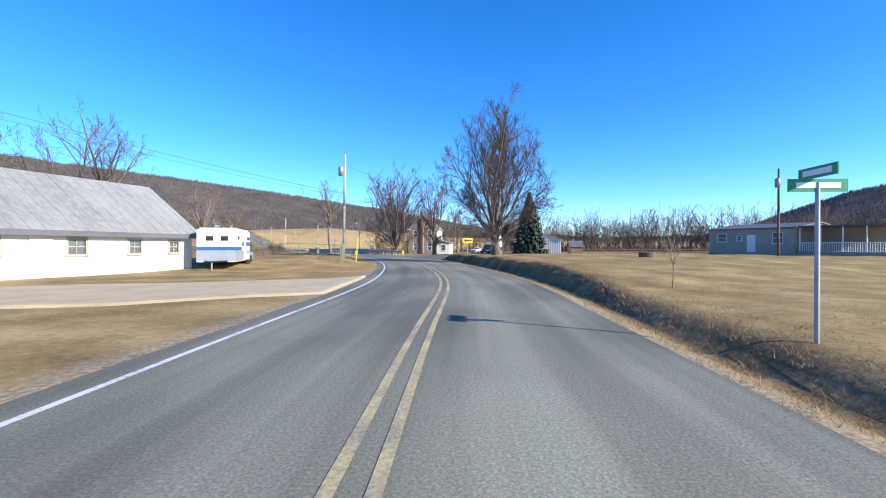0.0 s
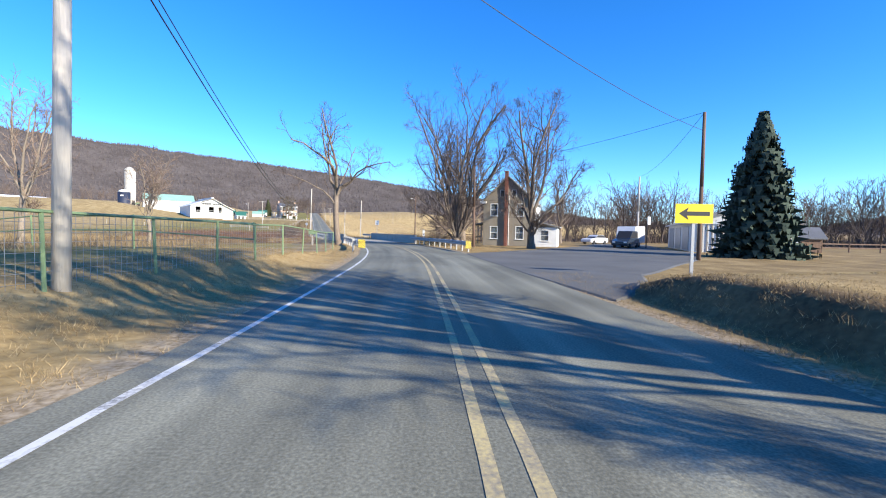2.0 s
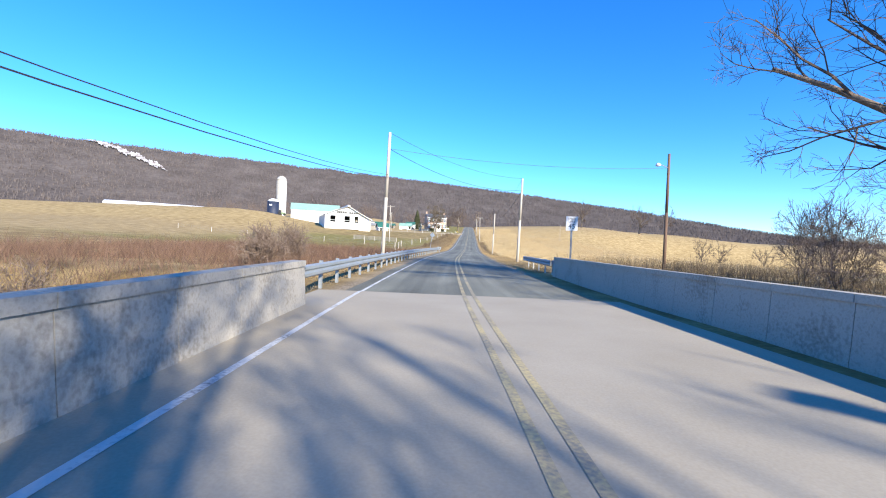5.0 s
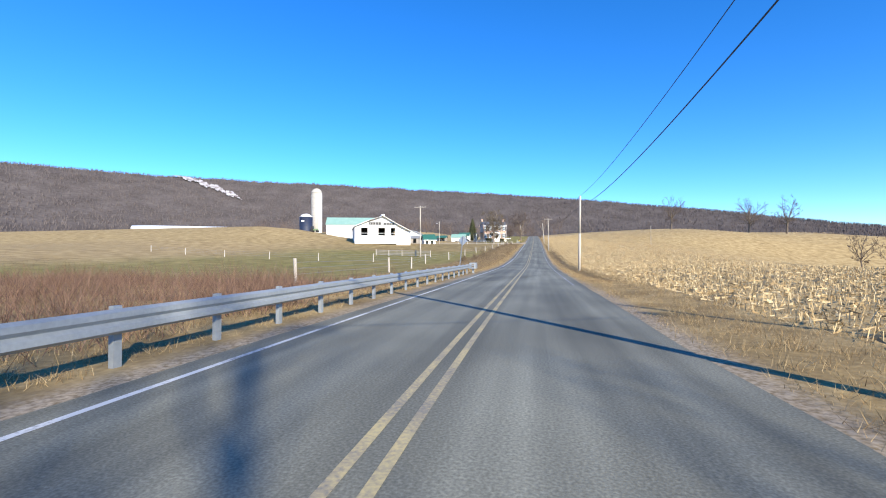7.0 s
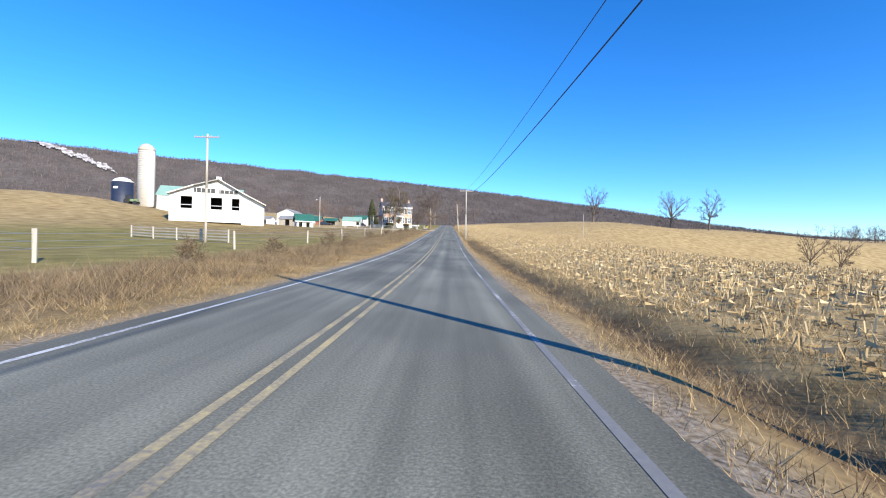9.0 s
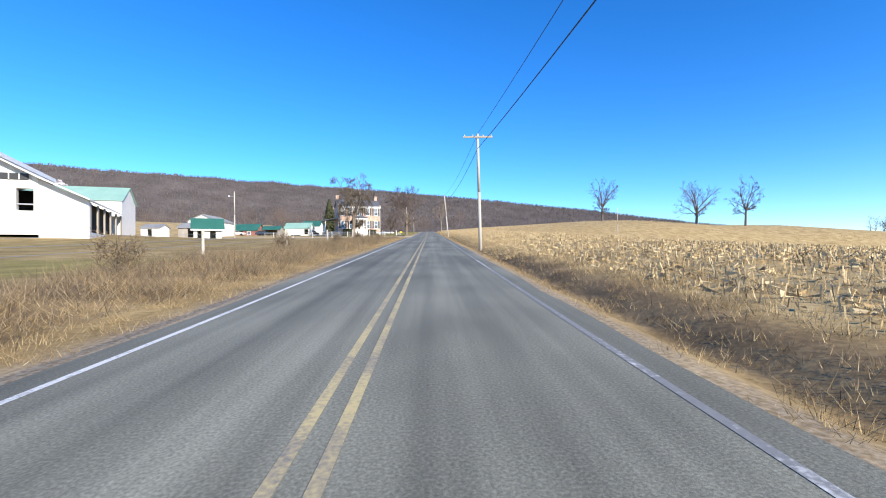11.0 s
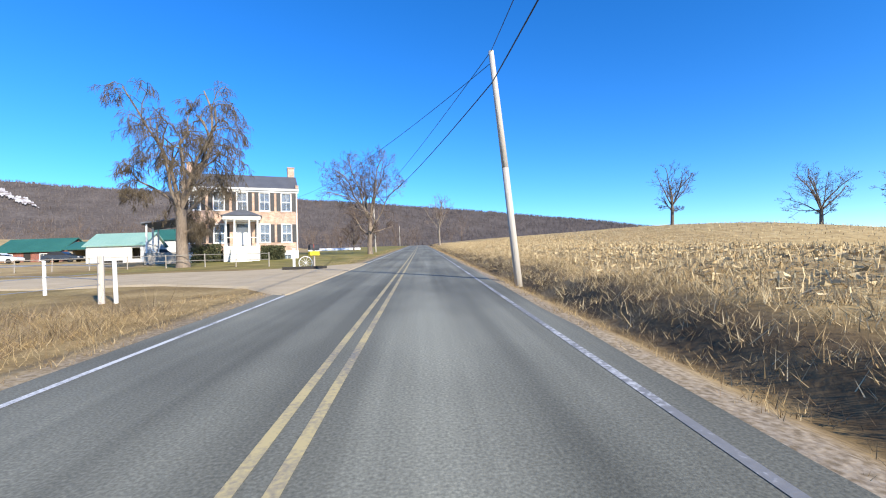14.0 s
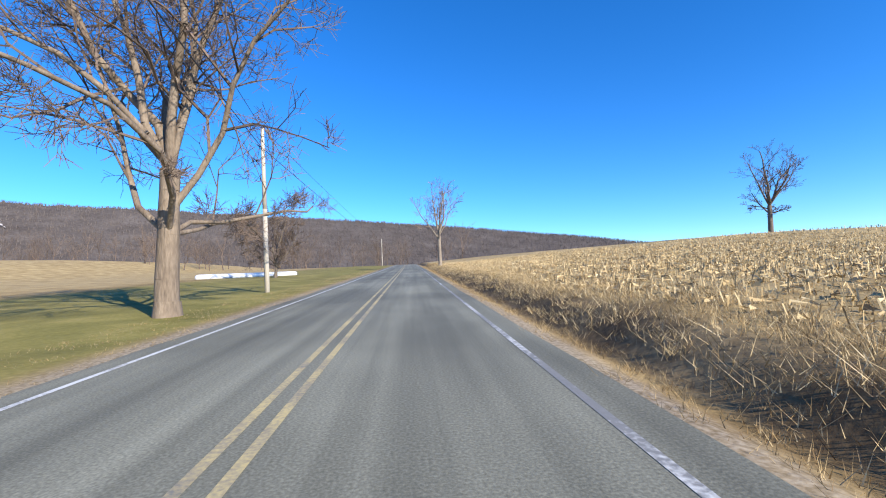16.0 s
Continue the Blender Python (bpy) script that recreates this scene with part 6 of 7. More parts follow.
# yellow guard pole of a guy wire
t = thing("guy_guard", "leaning yellow plastic guy-wire guard", "guy guard", pose(-9.0, -52.2, terrain(-9, -52.2), 0, 5, 0))
part("sleeve", MB().tube((0, 0, -0.2), (0, 0, 2.1), 0.045, 0.045, 8), M_SIGN_YELLOW, t)


def fence_line(name, label, category, pts, post_h, post_r, rails, post_mat, rail_mat, spacing, rail_r=0.02, boards=False):
    """Posts along a polyline, with rails or wires at the given heights."""
    t = thing(name, label, category)
    pm = MB().tube((0, 0, -0.3), (0, 0, post_h), post_r, post_r * 0.92, 7).mesh("post", post_mat)
    spots = []
    for a, b in zip(pts, pts[1:]):
        a, b = Vector(a), Vector(b)
        n = max(1, round((b - a).length / spacing))
        spots += [a.lerp(b, k / n) for k in range(n)]
    spots.append(Vector(pts[-1]))
    rng = random.Random(len(pts) + int(spacing * 10))
    at = [Vector((p.x, p.y, terrain(p.x, p.y))) for p in spots]
    for p in at:
        part("post", pm, None, t, m=Matrix.Translation(p) @ pose(0, 0, 0, rng.uniform(-3, 3), rng.uniform(-3, 3), 0))
    for h in rails:
        mb = MB()
        for p, q in zip(at, at[1:]):
            if boards:
                d = (q - p).normalized()
                s = Vector((-d.y, d.x, 0)) * 0.02
                u = Vector((0, 0, 0.07))
                zz = Vector((0, 0, h))
                vs = [p + zz + s - u, p + zz - s - u, p + zz - s + u, p + zz + s + u, q + zz + s - u, q + zz - s - u, q + zz - s + u, q + zz + s + u]
                mb.add(vs, [(0, 1, 2, 3), (7, 6, 5, 4), (0, 4, 5, 1), (1, 5, 6, 2), (2, 6, 7, 3), (3, 7, 4, 0)])
            else:
                mb.tube(p + Vector((0, 0, h)), q + Vector((0, 0, h)), rail_r, rail_r, 5, caps=False)
        part("rail", mb, rail_mat, t)
    return t, at


t, at = fence_line("pipe_fence", "green pipe-topped wire fence along the meadow", "fence", [(-11.5, -57), (-9.6, -50), (-6.8, -39), (-4.6, -30), (-3.4, -23)], 1.25, 0.035, (1.22,), M_GREEN_PAINT, M_GREEN_PAINT, 3.2, 0.03)
mb = MB()
for p, q in zip(at, at[1:]):
    for k in range(1, 8):
        mb.tube(p + Vector((0, 0, k * 0.15)), q + Vector((0, 0, k * 0.15)), 0.004, 0.004, 3, caps=False)
    n = 18
    for k in range(n):
        r = p.lerp(q, k / n)
        mb.tube(r + Vector((0, 0, 0.08)), r + Vector((0, 0, 1.2)), 0.004, 0.004, 3, caps=False)
part("wire_mesh", mb, M_STEEL, t, "thin wire mesh")
fence_line("pipe_fence", "green pipe fence across the meadow", "fence", [(-6.8, -39), (-16, -33), (-27, -25), (-38, -20)], 1.3, 0.035, (1.25, 0.7), M_GREEN_PAINT, M_GREEN_PAINT, 5, 0.028)
fence_line("wire_fence", "wire pasture fence on pale wooden posts", "fence", [(-10.5, 58), (-11.8, 76), (-14.5, 100), (-13.5, 130), (-11, 165), (-9, 200), (-8, 211)], 1.35, 0.09, (1.15, 0.85, 0.55), M_POLE, M_STEEL, 14.0, 0.008)
fence_line("wire_fence", "wire pasture fence on pale wooden posts", "fence", [(-14.5, 100), (-24, 104), (-45, 108), (-80, 118)], 1.35, 0.08, (1.15, 0.85, 0.55), M_POLE, M_STEEL, 13.0, 0.008)
fence_line("board_gate", "weathered board gate in the pasture fence", "gate", [(-20, 126), (-27, 129), (-34, 132)], 1.3, 0.09, (1.15, 0.85, 0.55, 0.25), M_POLE, M_GREY_WOOD, 3.5, boards=True)
fence_line("white_fence", "white posts with thin rails beside the gravel drive", "fence", [(-7.6, 211), (-12, 214), (-18.5, 216), (-30, 216.2)], 1.2, 0.06, (1.05, 0.65), M_STUCCO, M_STEEL, 4.4, 0.015)
fence_line("yard_fence", "thin grey rail fence at the brick house yard", "fence", [(-9.5, 229), (-15, 231.5), (-24, 232.5), (-38, 233)], 1.0, 0.04, (0.92, 0.5), M_GREY_WOOD, M_GREY_WOOD, 3.0, 0.025)
fence_line("wooden_fence", "dark wooden paddock fence near the red shed", "fence", [(15.5, 16.5), (20, 14), (26, 12), (34, 12)], 1.2, 0.07, (1.05, 0.7, 0.35), M_POLE_DARK, M_POLE_DARK, 2.4, boards=True)
fence_line("lawn_fence", "low dark wooden fence behind the lawn", "fence", [(48, -18), (70, -24), (100, -32)], 1.1, 0.08, (0.95, 0.5), M_POLE_DARK, M_POLE_DARK, 4, boards=True)


def mailbox(x, y, rot, mat, label, z=1.0, post=M_GREY_WOOD):
    t = thing("mailbox", label, "mailbox", pose(x, y, terrain(x, y), 0, 0, rot), "mailboxes")
    part("post", MB().box(-0.05, 0.05, -0.05, 0.05, -0.3, z), post, t)
    pr = [(-0.15, z), (0.15, z), (0.15, z + 0.17), (0.12, z + 0.28), (0.06, z + 0.33), (-0.06, z + 0.33), (-0.12, z + 0.28), (-0.15, z + 0.17)]
    bx = part("box", MB().prism(pr, -0.3, 0.3), mat, t)
    part("flag", MB().box(0.152, 0.165, -0.1, -0.06, z + 0.1, z + 0.35), M_RED_WOOD, bx)
    return t


mailbox(-4.75, -13.8, 75, M_GREEN_PAINT, "green metal mailbox behind the guard rail")
mailbox(-4.7, -12.3, 75, M_BLACK, "black metal mailbox behind the guard rail")
t = mailbox(-5.6, 225.6, -50, M_BLACK, "black mailbox over a yellow newspaper tube", 1.15)
part("newspaper_tube", MB().box(-0.13, 0.13, -0.32, 0.3, 0.82, 1.06), M_SIGN_YELLOW, t, "yellow newspaper tube")
t = thing("timber_edging", "old dark timber laid on the verge", "timber", pose(-5.6, 224.4, terrain(-5.6, 224.4), 0, 0, 8))
part("beam", MB().box(-1.5, 1.0, -0.14, 0.14, -0.05, 0.22), M_DARK, t)
t = thing("wagon_wheel", "white painted wagon wheel standing on the verge", "wagon wheel", pose(-5.9, 224.75, terrain(-5.9, 224.75) + 0.41, 0, 0, 12))
mb = MB()
for k in range(24):
    a, c = 6.2832 * k / 24, 6.2832 * (k + 1) / 24
    mb.tube((0.38 * math.cos(a), 0, 0.38 * math.sin(a)), (0.38 * math.cos(c), 0, 0.38 * math.sin(c)), 0.02, 0.02, 6, caps=False)
part("rim", mb, M_WHITE, t)
for k in range(5):
    a = math.pi * k / 5
    part("spoke", MB().tube((-0.36 * math.cos(a), 0, -0.36 * math.sin(a)), (0.36 * math.cos(a), 0, 0.36 * math.sin(a)), 0.009, 0.009, 6), M_WHITE, t)
part("hub", MB().tube((0, -0.08, 0), (0, 0.08, 0), 0.045, 0.045, 10), M_WHITE, t)
single("white_post", MB().box(-0.06, 0.06, -0.06, 0.06, -0.3, 1.3), M_WHITE, "short white wooden post on the verge", "post", pose(-6.5, 224.5, terrain(-6.5, 224.5)))

# planter and lawn things
t = thing("planter", "low round dark planter with a bare shrub", "planter", pose(11.2, -66, terrain(11.2, -66)))
part("ring", MB().lathe([(0.62, -0.1), (0.66, 0.42), (0.55, 0.45), (0.52, 0.3)], 20), M_POLE_DARK, t)
limbs, twigs = grow(5, 1.5, 0.03, 0.7, stems=9, kids=(5, 4))
part("shrub", twigs, M_TWIG, t)
tree("thin sapling on the ditch bank", -7.2, -81.5, PALE, seed=91, height=2.4, trunk_r=0.02, reach=0.5, fork=0.3, stems=5, tilt=(4, 40), low=0.2, mid=0.6, kids=(4,))


# ---- vehicles ----
def car(x, y, rot, mat, label, z=None, tall=1.0, L=4.6, van=False, name="car"):
    zb = terrain(x, y) if z is None else z
    t = thing(name, label, "car", pose(x, y, zb, 0, 0, rot), "parked cars")
    h = 1.45 * tall
    body = [(-L / 2, 0.45), (-L / 2 + 0.1, 0.3), (L / 2 - 0.1, 0.3), (L / 2, 0.45), (L / 2 - 0.02, 0.72), (L / 2 - 0.25, 0.84), (L * 0.22, 0.95 * min(tall, 1.15)), (-L / 2 + 0.15, 0.95 * min(tall, 1.15)), (-L / 2, 0.8)]
    part("body", MB().prism(body, -0.88, 0.88), mat, t)
    zs = 0.95 * min(tall, 1.15)
    cab = [(L * 0.22, zs + 0.002), (L * 0.05, h), (-L * 0.42 if van or tall > 1.1 else -L * 0.25, h), (-L / 2 + 0.2 if van or tall > 1.1 else -L * 0.42, zs + 0.002)]
    part("cabin", MB().prism(cab[::-1], -0.76, 0.76), mat, t)
    c = [(px * 0.97 - 0.01, zs + 0.06 + (pz - zs) * 0.82) for px, pz in cab]
    part("side_window", MB().prism(c[::-1], -0.77, -0.762), M_BLACK, t, "dark side glass")
    part("side_window", MB().prism(c[::-1], 0.762, 0.77), M_BLACK, t, "dark side glass")
    a, b = Vector((L * 0.21 + 0.012, 0, zs + 0.05)), Vector((L * 0.06 + 0.012, 0, h - 0.06))
    part("windscreen", MB().add([(a.x, -0.7, a.z), (a.x, 0.7, a.z), (b.x, 0.62, b.z), (b.x, -0.62, b.z), (a.x - 0.03, -0.7, a.z), (a.x - 0.03, 0.7, a.z), (b.x - 0.03, 0.62, b.z), (b.x - 0.03, -0.62, b.z)], [(0, 1, 2, 3), (7, 6, 5, 4), (0, 3, 7, 4), (1, 5, 6, 2)]), M_BLACK, t, "dark windscreen")
    for wx in (-L * 0.31, L * 0.31):
        for wy in (-0.8, 0.8):
            wheel(t, wx, wy, 0.33, 0.33, 0.2, 1)
    for wy in (-0.62, 0.62):
        part("headlight", MB().box(L / 2 - 0.04, L / 2 + 0.012, wy - 0.16, wy + 0.16, 0.6, 0.74), M_SIGN_WHITE, t)
    return t


car(30.2, -12.6, 215, M_CAR, "dark blue van parked on the side road", tall=1.35, L=4.9, van=True, name="van")
car(38, 4, 200, M_CAR_WHITE, "white car parked beyond the yard")
t = thing("camper", "white camper trailer parked behind the van", "camper", pose(33.5, -9.5, 0, 0, 0, 215))
part("shell", MB().prism([(-2.4, 0.5), (2.3, 0.5), (2.5, 1.5), (2.0, 2.5), (-2.3, 2.6), (-2.5, 1.2)], -1.05, 1.05), M_CAR_WHITE, t)
part("window", MB().box(-0.6, 0.5, -1.07, -1.051, 1.5, 2.0), M_BLACK, t)
wheel(t, 0, -0.95, 0.33, 0.33, 0.2, 1)
wheel(t, 0, 0.95, 0.33, 0.33, 0.2, 1)
part("leg", MB().box(2.1, 2.2, -0.1, 0.1, 0, 0.5), M_STEEL, t)
t = thing("basketball_hoop", "white basketball backboard on a pole", "basketball hoop", pose(32.2, -13.6, 0, 0, 0, 35))
part("pole", MB().tube((0, 0, -0.2), (0, 0, 3.0), 0.06, 0.05, 8), M_BLACK, t)
part("backboard", MB().box(-0.6, 0.6, -0.25, -0.21, 2.7, 3.6), M_SIGN_WHITE, t)
mb = MB()
for k in range(12):
    a, c = 6.2832 * k / 12, 6.2832 * (k + 1) / 12
    mb.tube((0.22 * math.cos(a), -0.5 + 0.22 * math.sin(a), 2.9), (0.22 * math.cos(c), -0.5 + 0.22 * math.sin(c), 2.9), 0.012, 0.012, 5, caps=False)
part("hoop", mb, M_RED_WOOD, t)
for x, y, r, m, l in ((-56.5, 261, 10, M_CAR_WHITE, "white car parked by the brick building"), (-66, 258, 60, M_CAR_WHITE, "pale car parked in the farmyard"), (-49, 262, 5, M_CAR, "dark car parked under the pole shed"), (-53.5, 236, 20, M_SILVER, "silver car parked by the white barn"), (-33.5, 258, 70, M_CAR, "dark blue car by the white shed")):
    car(x, y, r, m, l)
t = thing("tractor", "green farm tractor parked by the feed silo", "tractor", pose(-91, 210, terrain(-91, 210), 0, 0, 10))
part("bonnet", MB().box(-0.3, 1.7, -0.4, 0.4, 0.8, 1.5), M_GREEN_PAINT, t)
part("cab", MB().prism([(-1.4, 0.9), (-0.3, 0.9), (-0.4, 2.6), (-1.3, 2.6)], -0.7, 0.7), M_BLACK, t)
for wx, r in ((-0.9, 0.8), (1.3, 0.5)):
    for wy in (-0.85, 0.85):
        wheel(t, wx, wy, r, r, 0.4, 1)
t = thing("red_shed", "small red wooden shed beyond the creek trees", "shed", pose(34, 21.5, terrain(34, 21.5), 0, 0, -18))
gable_body(t, 3.2, 3.0, 2.0, 2.8, M_RED_WOOD, M_SLATE, [(1.1, 1.9, 0.1, 1.8)], over=0.2)
t = thing("well_house", "small brown wooden hut at the lawn edge", "hut", pose(44, -22, terrain(44, -22), 0, 0, -25))
gable_body(t, 2.4, 2.0, 1.7, 2.6, M_POLE_DARK, M_SLATE, [], over=0.3)
mb = MB()
mb.lathe([(0.3, 0), (0.4, 0.3), (0.4, 11.7), (0.3, 12)], 14)
single("row_cover", mb, M_PLASTIC, "long white plastic-wrapped bale row on the field edge", "bale row", pose(-25.5, 302, terrain(-24, 300) + 0.3, 0, 90, 8), smooth=True)

# pale clearing on the ridge
grid = np.array(RIDGE.v).reshape(26, 420, 3)


def on_ridge(az, t, up):
    i, j = (az + 100) / 210 * 419, min(t, 0.999) * 25
    i0, j0 = int(i), int(j)
    p = [grid[j0 + b, i0 + a] * (i - i0 if a else 1 - i + i0) * (j - j0 if b else 1 - j + j0) for a in (0, 1) for b in (0, 1)]
    x, y, z = sum(p)
    return x, y, z + up


v, f = [], []
for i in range(240):
    az = 43.75 - 7.1 * i / 239
    mid, half_width = clearing_band(az)
    for k in range(4):
        v.append(on_ridge(az, float(mid) + float(half_width) * (k / 1.5 - 1), 6.0))
for i in range(239):
    for k in range(3):
        f.append((i * 4 + k, i * 4 + k + 1, i * 4 + k + 5, i * 4 + k + 4))
M_TALUS = material("pale_talus", [(0.2, 0.16, 0.14), (0.5, 0.47, 0.46), (0.6, 0.58, 0.58)], 0.05, 1.0, 0.4, fine=0.14, contrast=(0.42, 0.58), spec=0.0)
single("rocky_clearing", MB().add(v, f), M_TALUS, "pale rocky clearing on the wooded ridge", "clearing", kind="structure")


# ---- small growth: tufts, brush, stubble ----
def blades(spots, hmin, hmax, w, n, spread, seed, lean=0.5, mat=None, name="grass_tufts"):
    """Clumps of thin dry blades, each one narrow triangle."""
    rs = np.random.RandomState(seed)
    c = np.array([(x, y, terrain(x, y) - 0.02, k) for x, y, k in spots])
    c = np.repeat(c, n, axis=0)
    m = len(c)
    a, r = rs.rand(m) * 6.2832, spread * np.sqrt(rs.rand(m))
    base = c[:, :3] + np.stack([np.cos(a) * r, np.sin(a) * r, np.zeros(m)], 1)
    h = rs.uniform(hmin, hmax, m) * c[:, 3]
    b = rs.rand(m) * 6.2832
    d = np.stack([np.cos(b), np.sin(b), np.zeros(m)], 1) * (w * rs.uniform(0.6, 1.3, m))[:, None]
    tip = base + np.stack([rs.uniform(-lean, lean, m) * h, rs.uniform(-lean, lean, m) * h, h * rs.uniform(0.6, 1.0, m)], 1)
    return fast_mesh(name, np.stack([base - d, base + d, tip], 1).reshape(-1, 3), mat)


def growth(name, label, category, mat, spots, *args, **kw):
    return tagged(new(name, blades(spots, *args, mat=mat, name=name, **kw)), label, category, kind="stuff")


def along(rng, n, y0, y1, u0, u1, kmin=0.6, kmax=1.2):
    out = []
    for i in range(n):
        y = rng.uniform(y0, y1)
        u = u0 + (u1 - u0) * rng.random()
        x, c = float(np.interp(y, ROAD_Y, ROAD_X)), float(np.interp(y, ROAD_Y, ROAD_C))
        out.append((x + u / c, y, rng.uniform(kmin, kmax)))
    return out


def clumped(spots, scale, seed):
    """Keeps the spots where a noise is high, and lets height follow it."""
    out = []
    for x, y, k in spots:
        n = 0.5 + 0.5 * noise.noise(Vector((x * scale, y * scale, seed)))
        if rng.random() < 0.25 + 1.2 * max(0.0, n - 0.35):
            out.append((x, y, k * (0.45 + 1.1 * n)))
    return out


rng = random.Random(7)


def clear(spots):
    """Leaves out the places that lie on the side road and the drives."""
    return [(x, y, k) for x, y, k in spots if not (-41.5 < y < -24.5 and x > -6 and offset(x, y) > 3.0) and not (-86 < y < -66 and -24 < x and offset(x, y) < -3 and offset(x, y) > -12 and abs((x + 17) * 0.5 - (y + 76) * 0.35) < 3.0)]


spots = along(rng, 3600, -92, -26, 3.5, 5.6) + along(rng, 3200, -92, -30, 6.3, 12, 0.4, 0.8) + along(rng, 4200, -92, -5, -6.4, -3.5) + along(rng, 2200, -66, -25, -10, -5)
growth("grass_tufts", "tan dry grass tufts along the verges", "grass", M_TUFT, clear(spots), 0.04, 0.15, 0.0035, 18, 0.2, 1, lean=0.9)
spots = along(rng, 1600, -25, -3, 4.3, 9) + along(rng, 2200, 26, 90, 3.6, 7.5) + along(rng, 2200, 12, 80, -7.5, -4.2)
growth("grass_tufts", "tan dry grass tufts by the guard rails", "grass", M_TUFT, spots, 0.06, 0.24, 0.004, 18, 0.24, 2, lean=0.8)
spots = along(rng, 8000, 62, 345, 3.6, 8.0, 0.5, 1.3) + along(rng, 3200, 80, 212, -6.0, -3.6, 0.5, 1.0) + along(rng, 1800, 205, 330, -6.0, -3.4, 0.3, 0.5)
growth("grass_tufts", "rough dry grass beside the ditch", "grass", M_TUFT, spots, 0.06, 0.24, 0.0045, 20, 0.26, 3, lean=0.9)
spots = along(rng, 5200, 60, 330, 5.8, 9.5, 0.5, 1.2)
growth("grass_tufts", "tall straw-coloured grass between ditch and field", "grass", M_STALK, spots, 0.12, 0.38, 0.0055, 13, 0.3, 14, lean=0.7)
spots = along(rng, 4200, 150, 320, 4.6, 7.2, 0.6, 1.4)
growth("grass_tufts", "golden bent grass on the ditch bank", "grass", M_STALK, spots, 0.08, 0.32, 0.006, 16, 0.3, 33, lean=1.1)
spots = along(rng, 2600, 64, 330, 4.2, 6.4, 0.5, 1.2)
growth("weeds", "brown trampled grass and weeds in the field ditch", "weeds", M_BRUSH, spots, 0.08, 0.3, 0.005, 14, 0.3, 13, lean=0.9)
far = [(x, y, rng.uniform(0.6, 1.3)) for x, y in along_line(420, [(48, 26), (80, 34), (120, 30), (160, 20), (200, 0), (150, -25), (190, -50), (210, -90)], 9) + along_line(220, [(62, 36), (80, 24), (96, 5), (110, -13), (126, -36)], 9)]
growth("weeds", "dense brown undergrowth at the edge of the woods", "undergrowth", M_TWIG, far, 1.2, 4.0, 0.06, 26, 3.5, 15, lean=0.35)
spots = clumped(along(rng, 8200, 80, 209, -10.2, -4.9, 0.6, 1.25), 0.35, 3)
growth("weeds", "tangled brown dead weeds on the verge", "weeds", M_BRUSH, spots, 0.15, 0.75, 0.006, 22, 0.45, 4, lean=0.95)
spots = clumped(along(rng, 4200, 80, 209, -8.6, -4.6, 0.6, 1.2), 0.5, 9)
growth("weeds", "bent tan grass among the weeds", "weeds", M_TUFT, spots, 0.12, 0.5, 0.005, 18, 0.4, 21, lean=1.2)
spots = clumped(along(rng, 8000, -10, 62, -30, -5.6, 0.6, 1.4), 0.25, 5)
growth("weeds", "brown creekside brush and brambles", "brush", M_BRAMBLE, spots, 0.35, 1.25, 0.007, 26, 0.8, 5, lean=0.7)
spots = along(rng, 500, -46, -8, -26, -13, 0.5, 1.0)
growth("weeds", "brown brambles in the meadow hollow", "brush", M_BRUSH, spots, 0.4, 1.4, 0.007, 30, 0.9, 6, lean=0.45)
spots = along(rng, 420, 8, 45, 10, 26, 0.7, 1.3)
growth("weeds", "brown scrub on the creek bank", "brush", M_BRUSH, spots, 0.5, 1.7, 0.008, 34, 1.0, 8, lean=0.45)
spots = along(rng, 1500, -92, -46, 4.2, 6.4, 0.6, 1.3)
growth("weeds", "dark leaf litter and dead weeds in the ditch", "weeds", M_BRUSH, clear(spots), 0.03, 0.12, 0.005, 14, 0.3, 9, lean=1.4)
for k, (bx, by, bh) in enumerate(((-9.0, 101, 0.9), (-8.4, 108, 1.1), (-8.8, 121, 1.4), (-8.0, 124, 1.2), (-9.4, 143, 1.1), (-9.0, 158, 1.0), (-8.2, 171, 0.9), (-8.6, 186, 0.9), (-7.6, 201, 0.8))):
    limbs, twigs = grow(300 + k, bh, 0.03, bh * 0.85, fork=0.06, stems=13, tilt=(6, 85), low=0.02, kids=(6, 6), twist=0.2)
    t = thing("shrub", "bare reddish-brown shrub on the verge", "shrub", pose(bx, by, terrain(bx, by)), "verge shrubs")
    part("stem", limbs, M_BARK, t)
    part("crown", twigs, M_BRUSH, t)
for k, (bx, by, bh) in enumerate(((-9, 4, 2.2), (-12, 12, 2.4), (-7.5, 18, 1.6), (-8.8, 24, 1.9), (20, 26, 4.5), (25, 22, 5), (17, 20, 3.5), (29, 30, 5.5))):
    limbs, twigs = grow(330 + k, bh, 0.04, bh * 0.55, fork=0.06, stems=14, tilt=(6, 70), low=0.02, kids=(6, 5, 4))
    t = thing("shrub", "bare bushy shrub beside the creek", "shrub", pose(bx, by, terrain(bx, by)), "creek shrubs")
    part("stem", limbs, M_BARK, t)
    part("crown", twigs, M_TWIG_PALE, t)


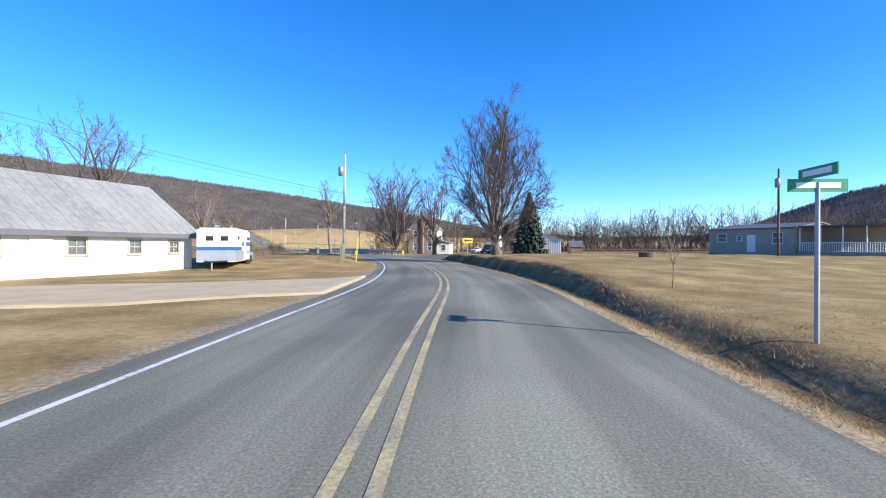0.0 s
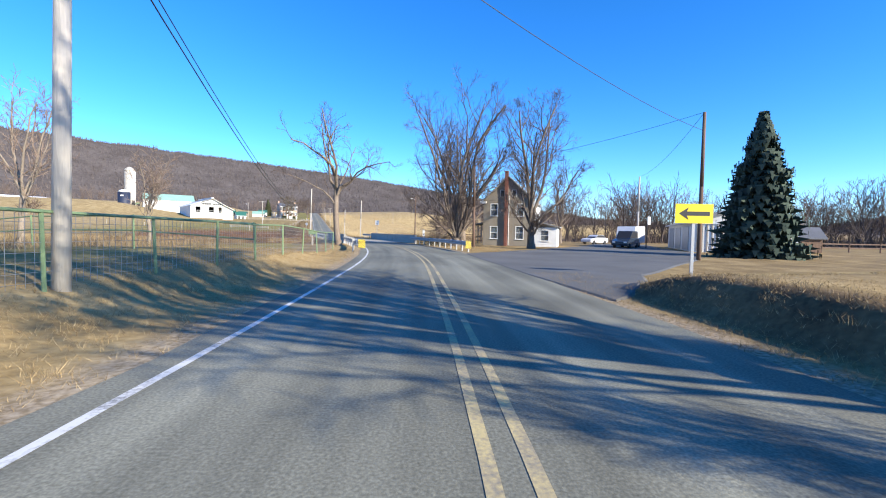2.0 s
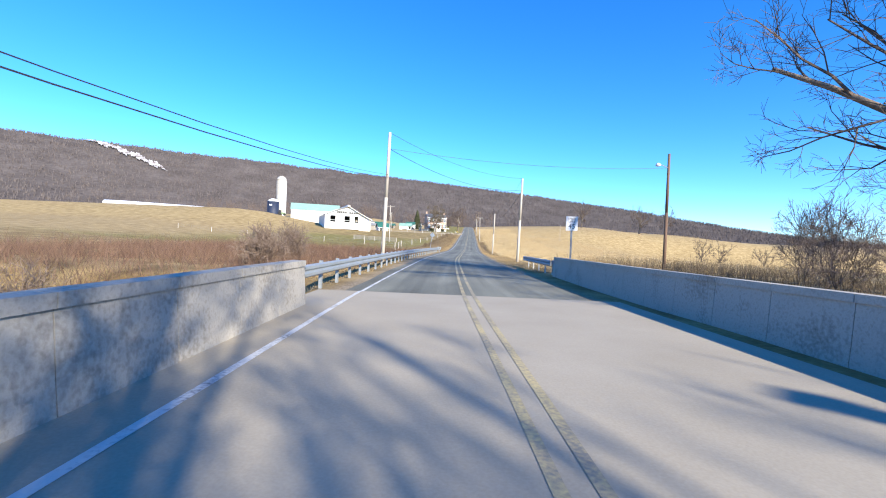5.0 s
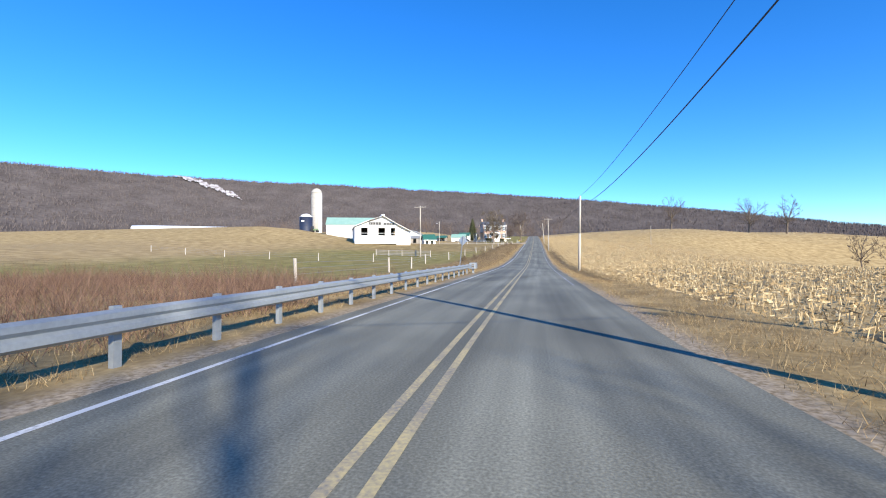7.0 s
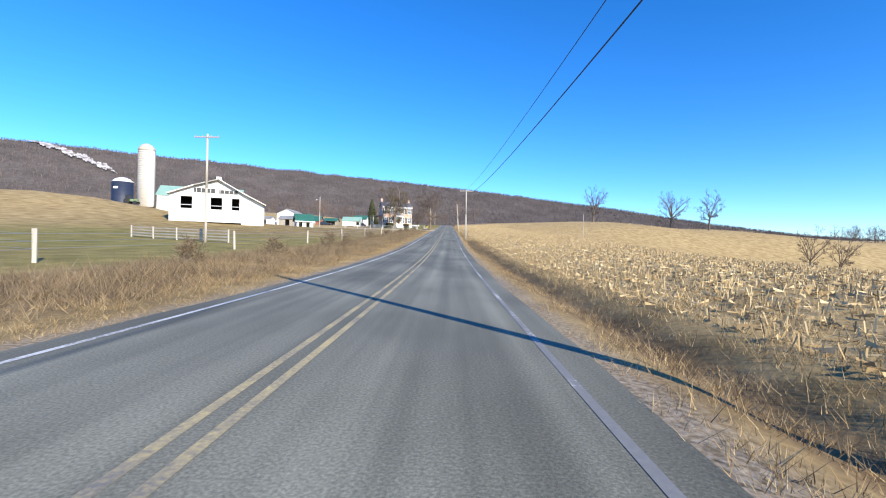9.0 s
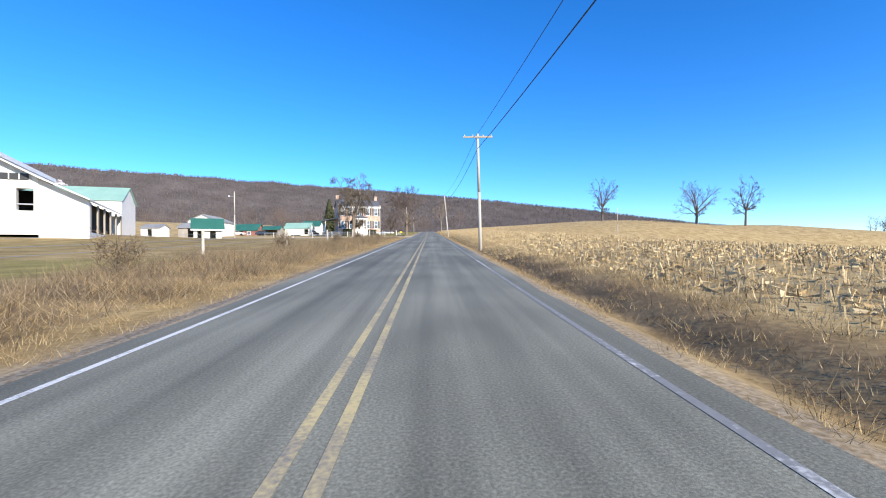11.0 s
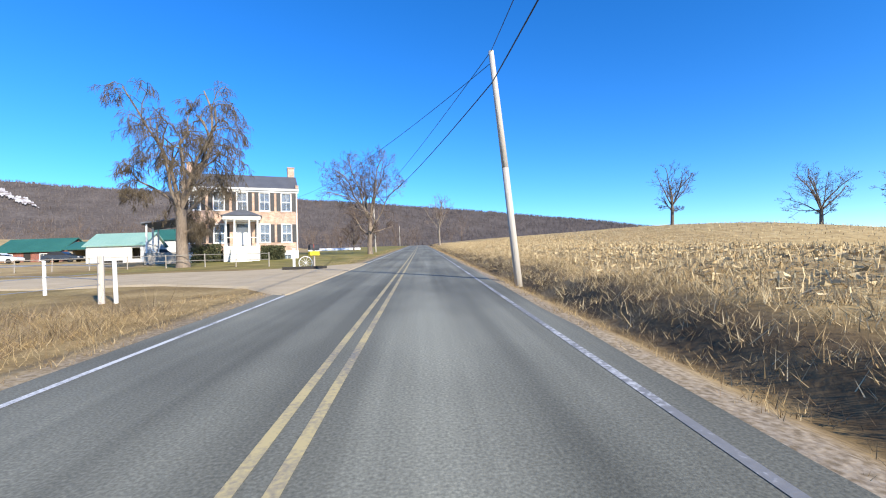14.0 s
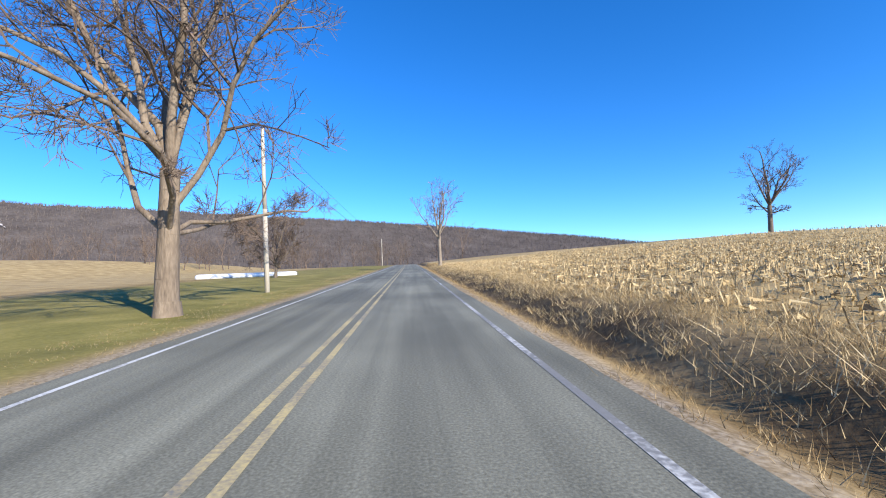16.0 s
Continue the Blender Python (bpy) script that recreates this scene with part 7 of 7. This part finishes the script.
def stubble(y0, y1, u0, u1, row, step, hmin, hmax, seed, w=0.012):
    """Rows of cut corn stalks with torn leaves."""
    rng = random.Random(seed)
    vs, fs = [], []
    u = u0
    while u < u1:
        y = y0 + rng.random() * step
        while y < y1:
            x, c = float(np.interp(y, ROAD_Y, ROAD_X)), float(np.interp(y, ROAD_Y, ROAD_C))
            px = x + (u + rng.gauss(0, 0.06)) / c
            py = y
            y += step * rng.uniform(0.5, 1.6)
            if noise.noise(Vector((px * 0.12, py * 0.12, 5))) < -0.6:
                continue
            z = terrain(px, py) - 0.02
            h = rng.uniform(hmin, hmax)
            a = rng.uniform(0, 6.2832)
            dx, dy = math.cos(a) * w, math.sin(a) * w
            lx, ly = rng.gauss(0, 0.22) * h, rng.gauss(0, 0.22) * h
            o = len(vs)
            vs += [(px - dx, py - dy, z), (px + dx, py + dy, z), (px + dx + lx, py + dy + ly, z + h), (px - dx + lx, py - dy + ly, z + h)]
            fs.append((o, o + 1, o + 2, o + 3))
            if rng.random() < 0.75:
                b = rng.uniform(0, 6.2832)
                L = rng.uniform(0.12, 0.4)
                ex, ey = math.cos(b) * L, math.sin(b) * L
                nx, ny = -math.sin(b) * 0.012, math.cos(b) * 0.012
                zz = z + h * rng.uniform(0.1, 0.7)
                o = len(vs)
                vs += [(px - nx, py - ny, zz), (px + nx, py + ny, zz), (px + ex + nx, py + ey + ny, z + 0.03 + rng.random() * 0.12), (px + ex - nx, py + ey - ny, z + 0.05 + rng.random() * 0.12)]
                fs.append((o, o + 1, o + 2, o + 3))
        u += row
    mb = MB()
    mb.v, mb.f = vs, fs
    return mb


single("corn_stubble", stubble(34, 320, 6.6, 26, 0.76, 0.12, 0.08, 0.3, 1), M_STALK, "cut corn stalks and torn leaves in rows", "corn stubble", kind="stuff")
single("corn_stubble", stubble(40, 330, 26, 64, 1.52, 0.32, 0.1, 0.34, 2, 0.022), M_STALK, "cut corn stalks across the field", "corn stubble", kind="stuff")
single("corn_stubble", stubble(60, 345, 64, 160, 3.0, 1.3, 0.2, 0.45, 3, 0.06), M_STALK, "distant corn stubble rows", "corn stubble", kind="stuff")
spots = along(rng, 11000, 40, 310, 6.6, 22, 0.6, 1.3)
growth("corn_litter", "torn corn leaves and stalks lying between the rows", "corn litter", M_STALK, spots, 0.06, 0.16, 0.02, 12, 0.55, 31, lean=2.6)
spots = along(rng, 7000, 40, 310, 22, 60, 0.7, 1.4)
growth("corn_litter", "torn corn leaves lying across the field", "corn litter", M_STALK, spots, 0.08, 0.2, 0.045, 10, 1.1, 32, lean=2.6)
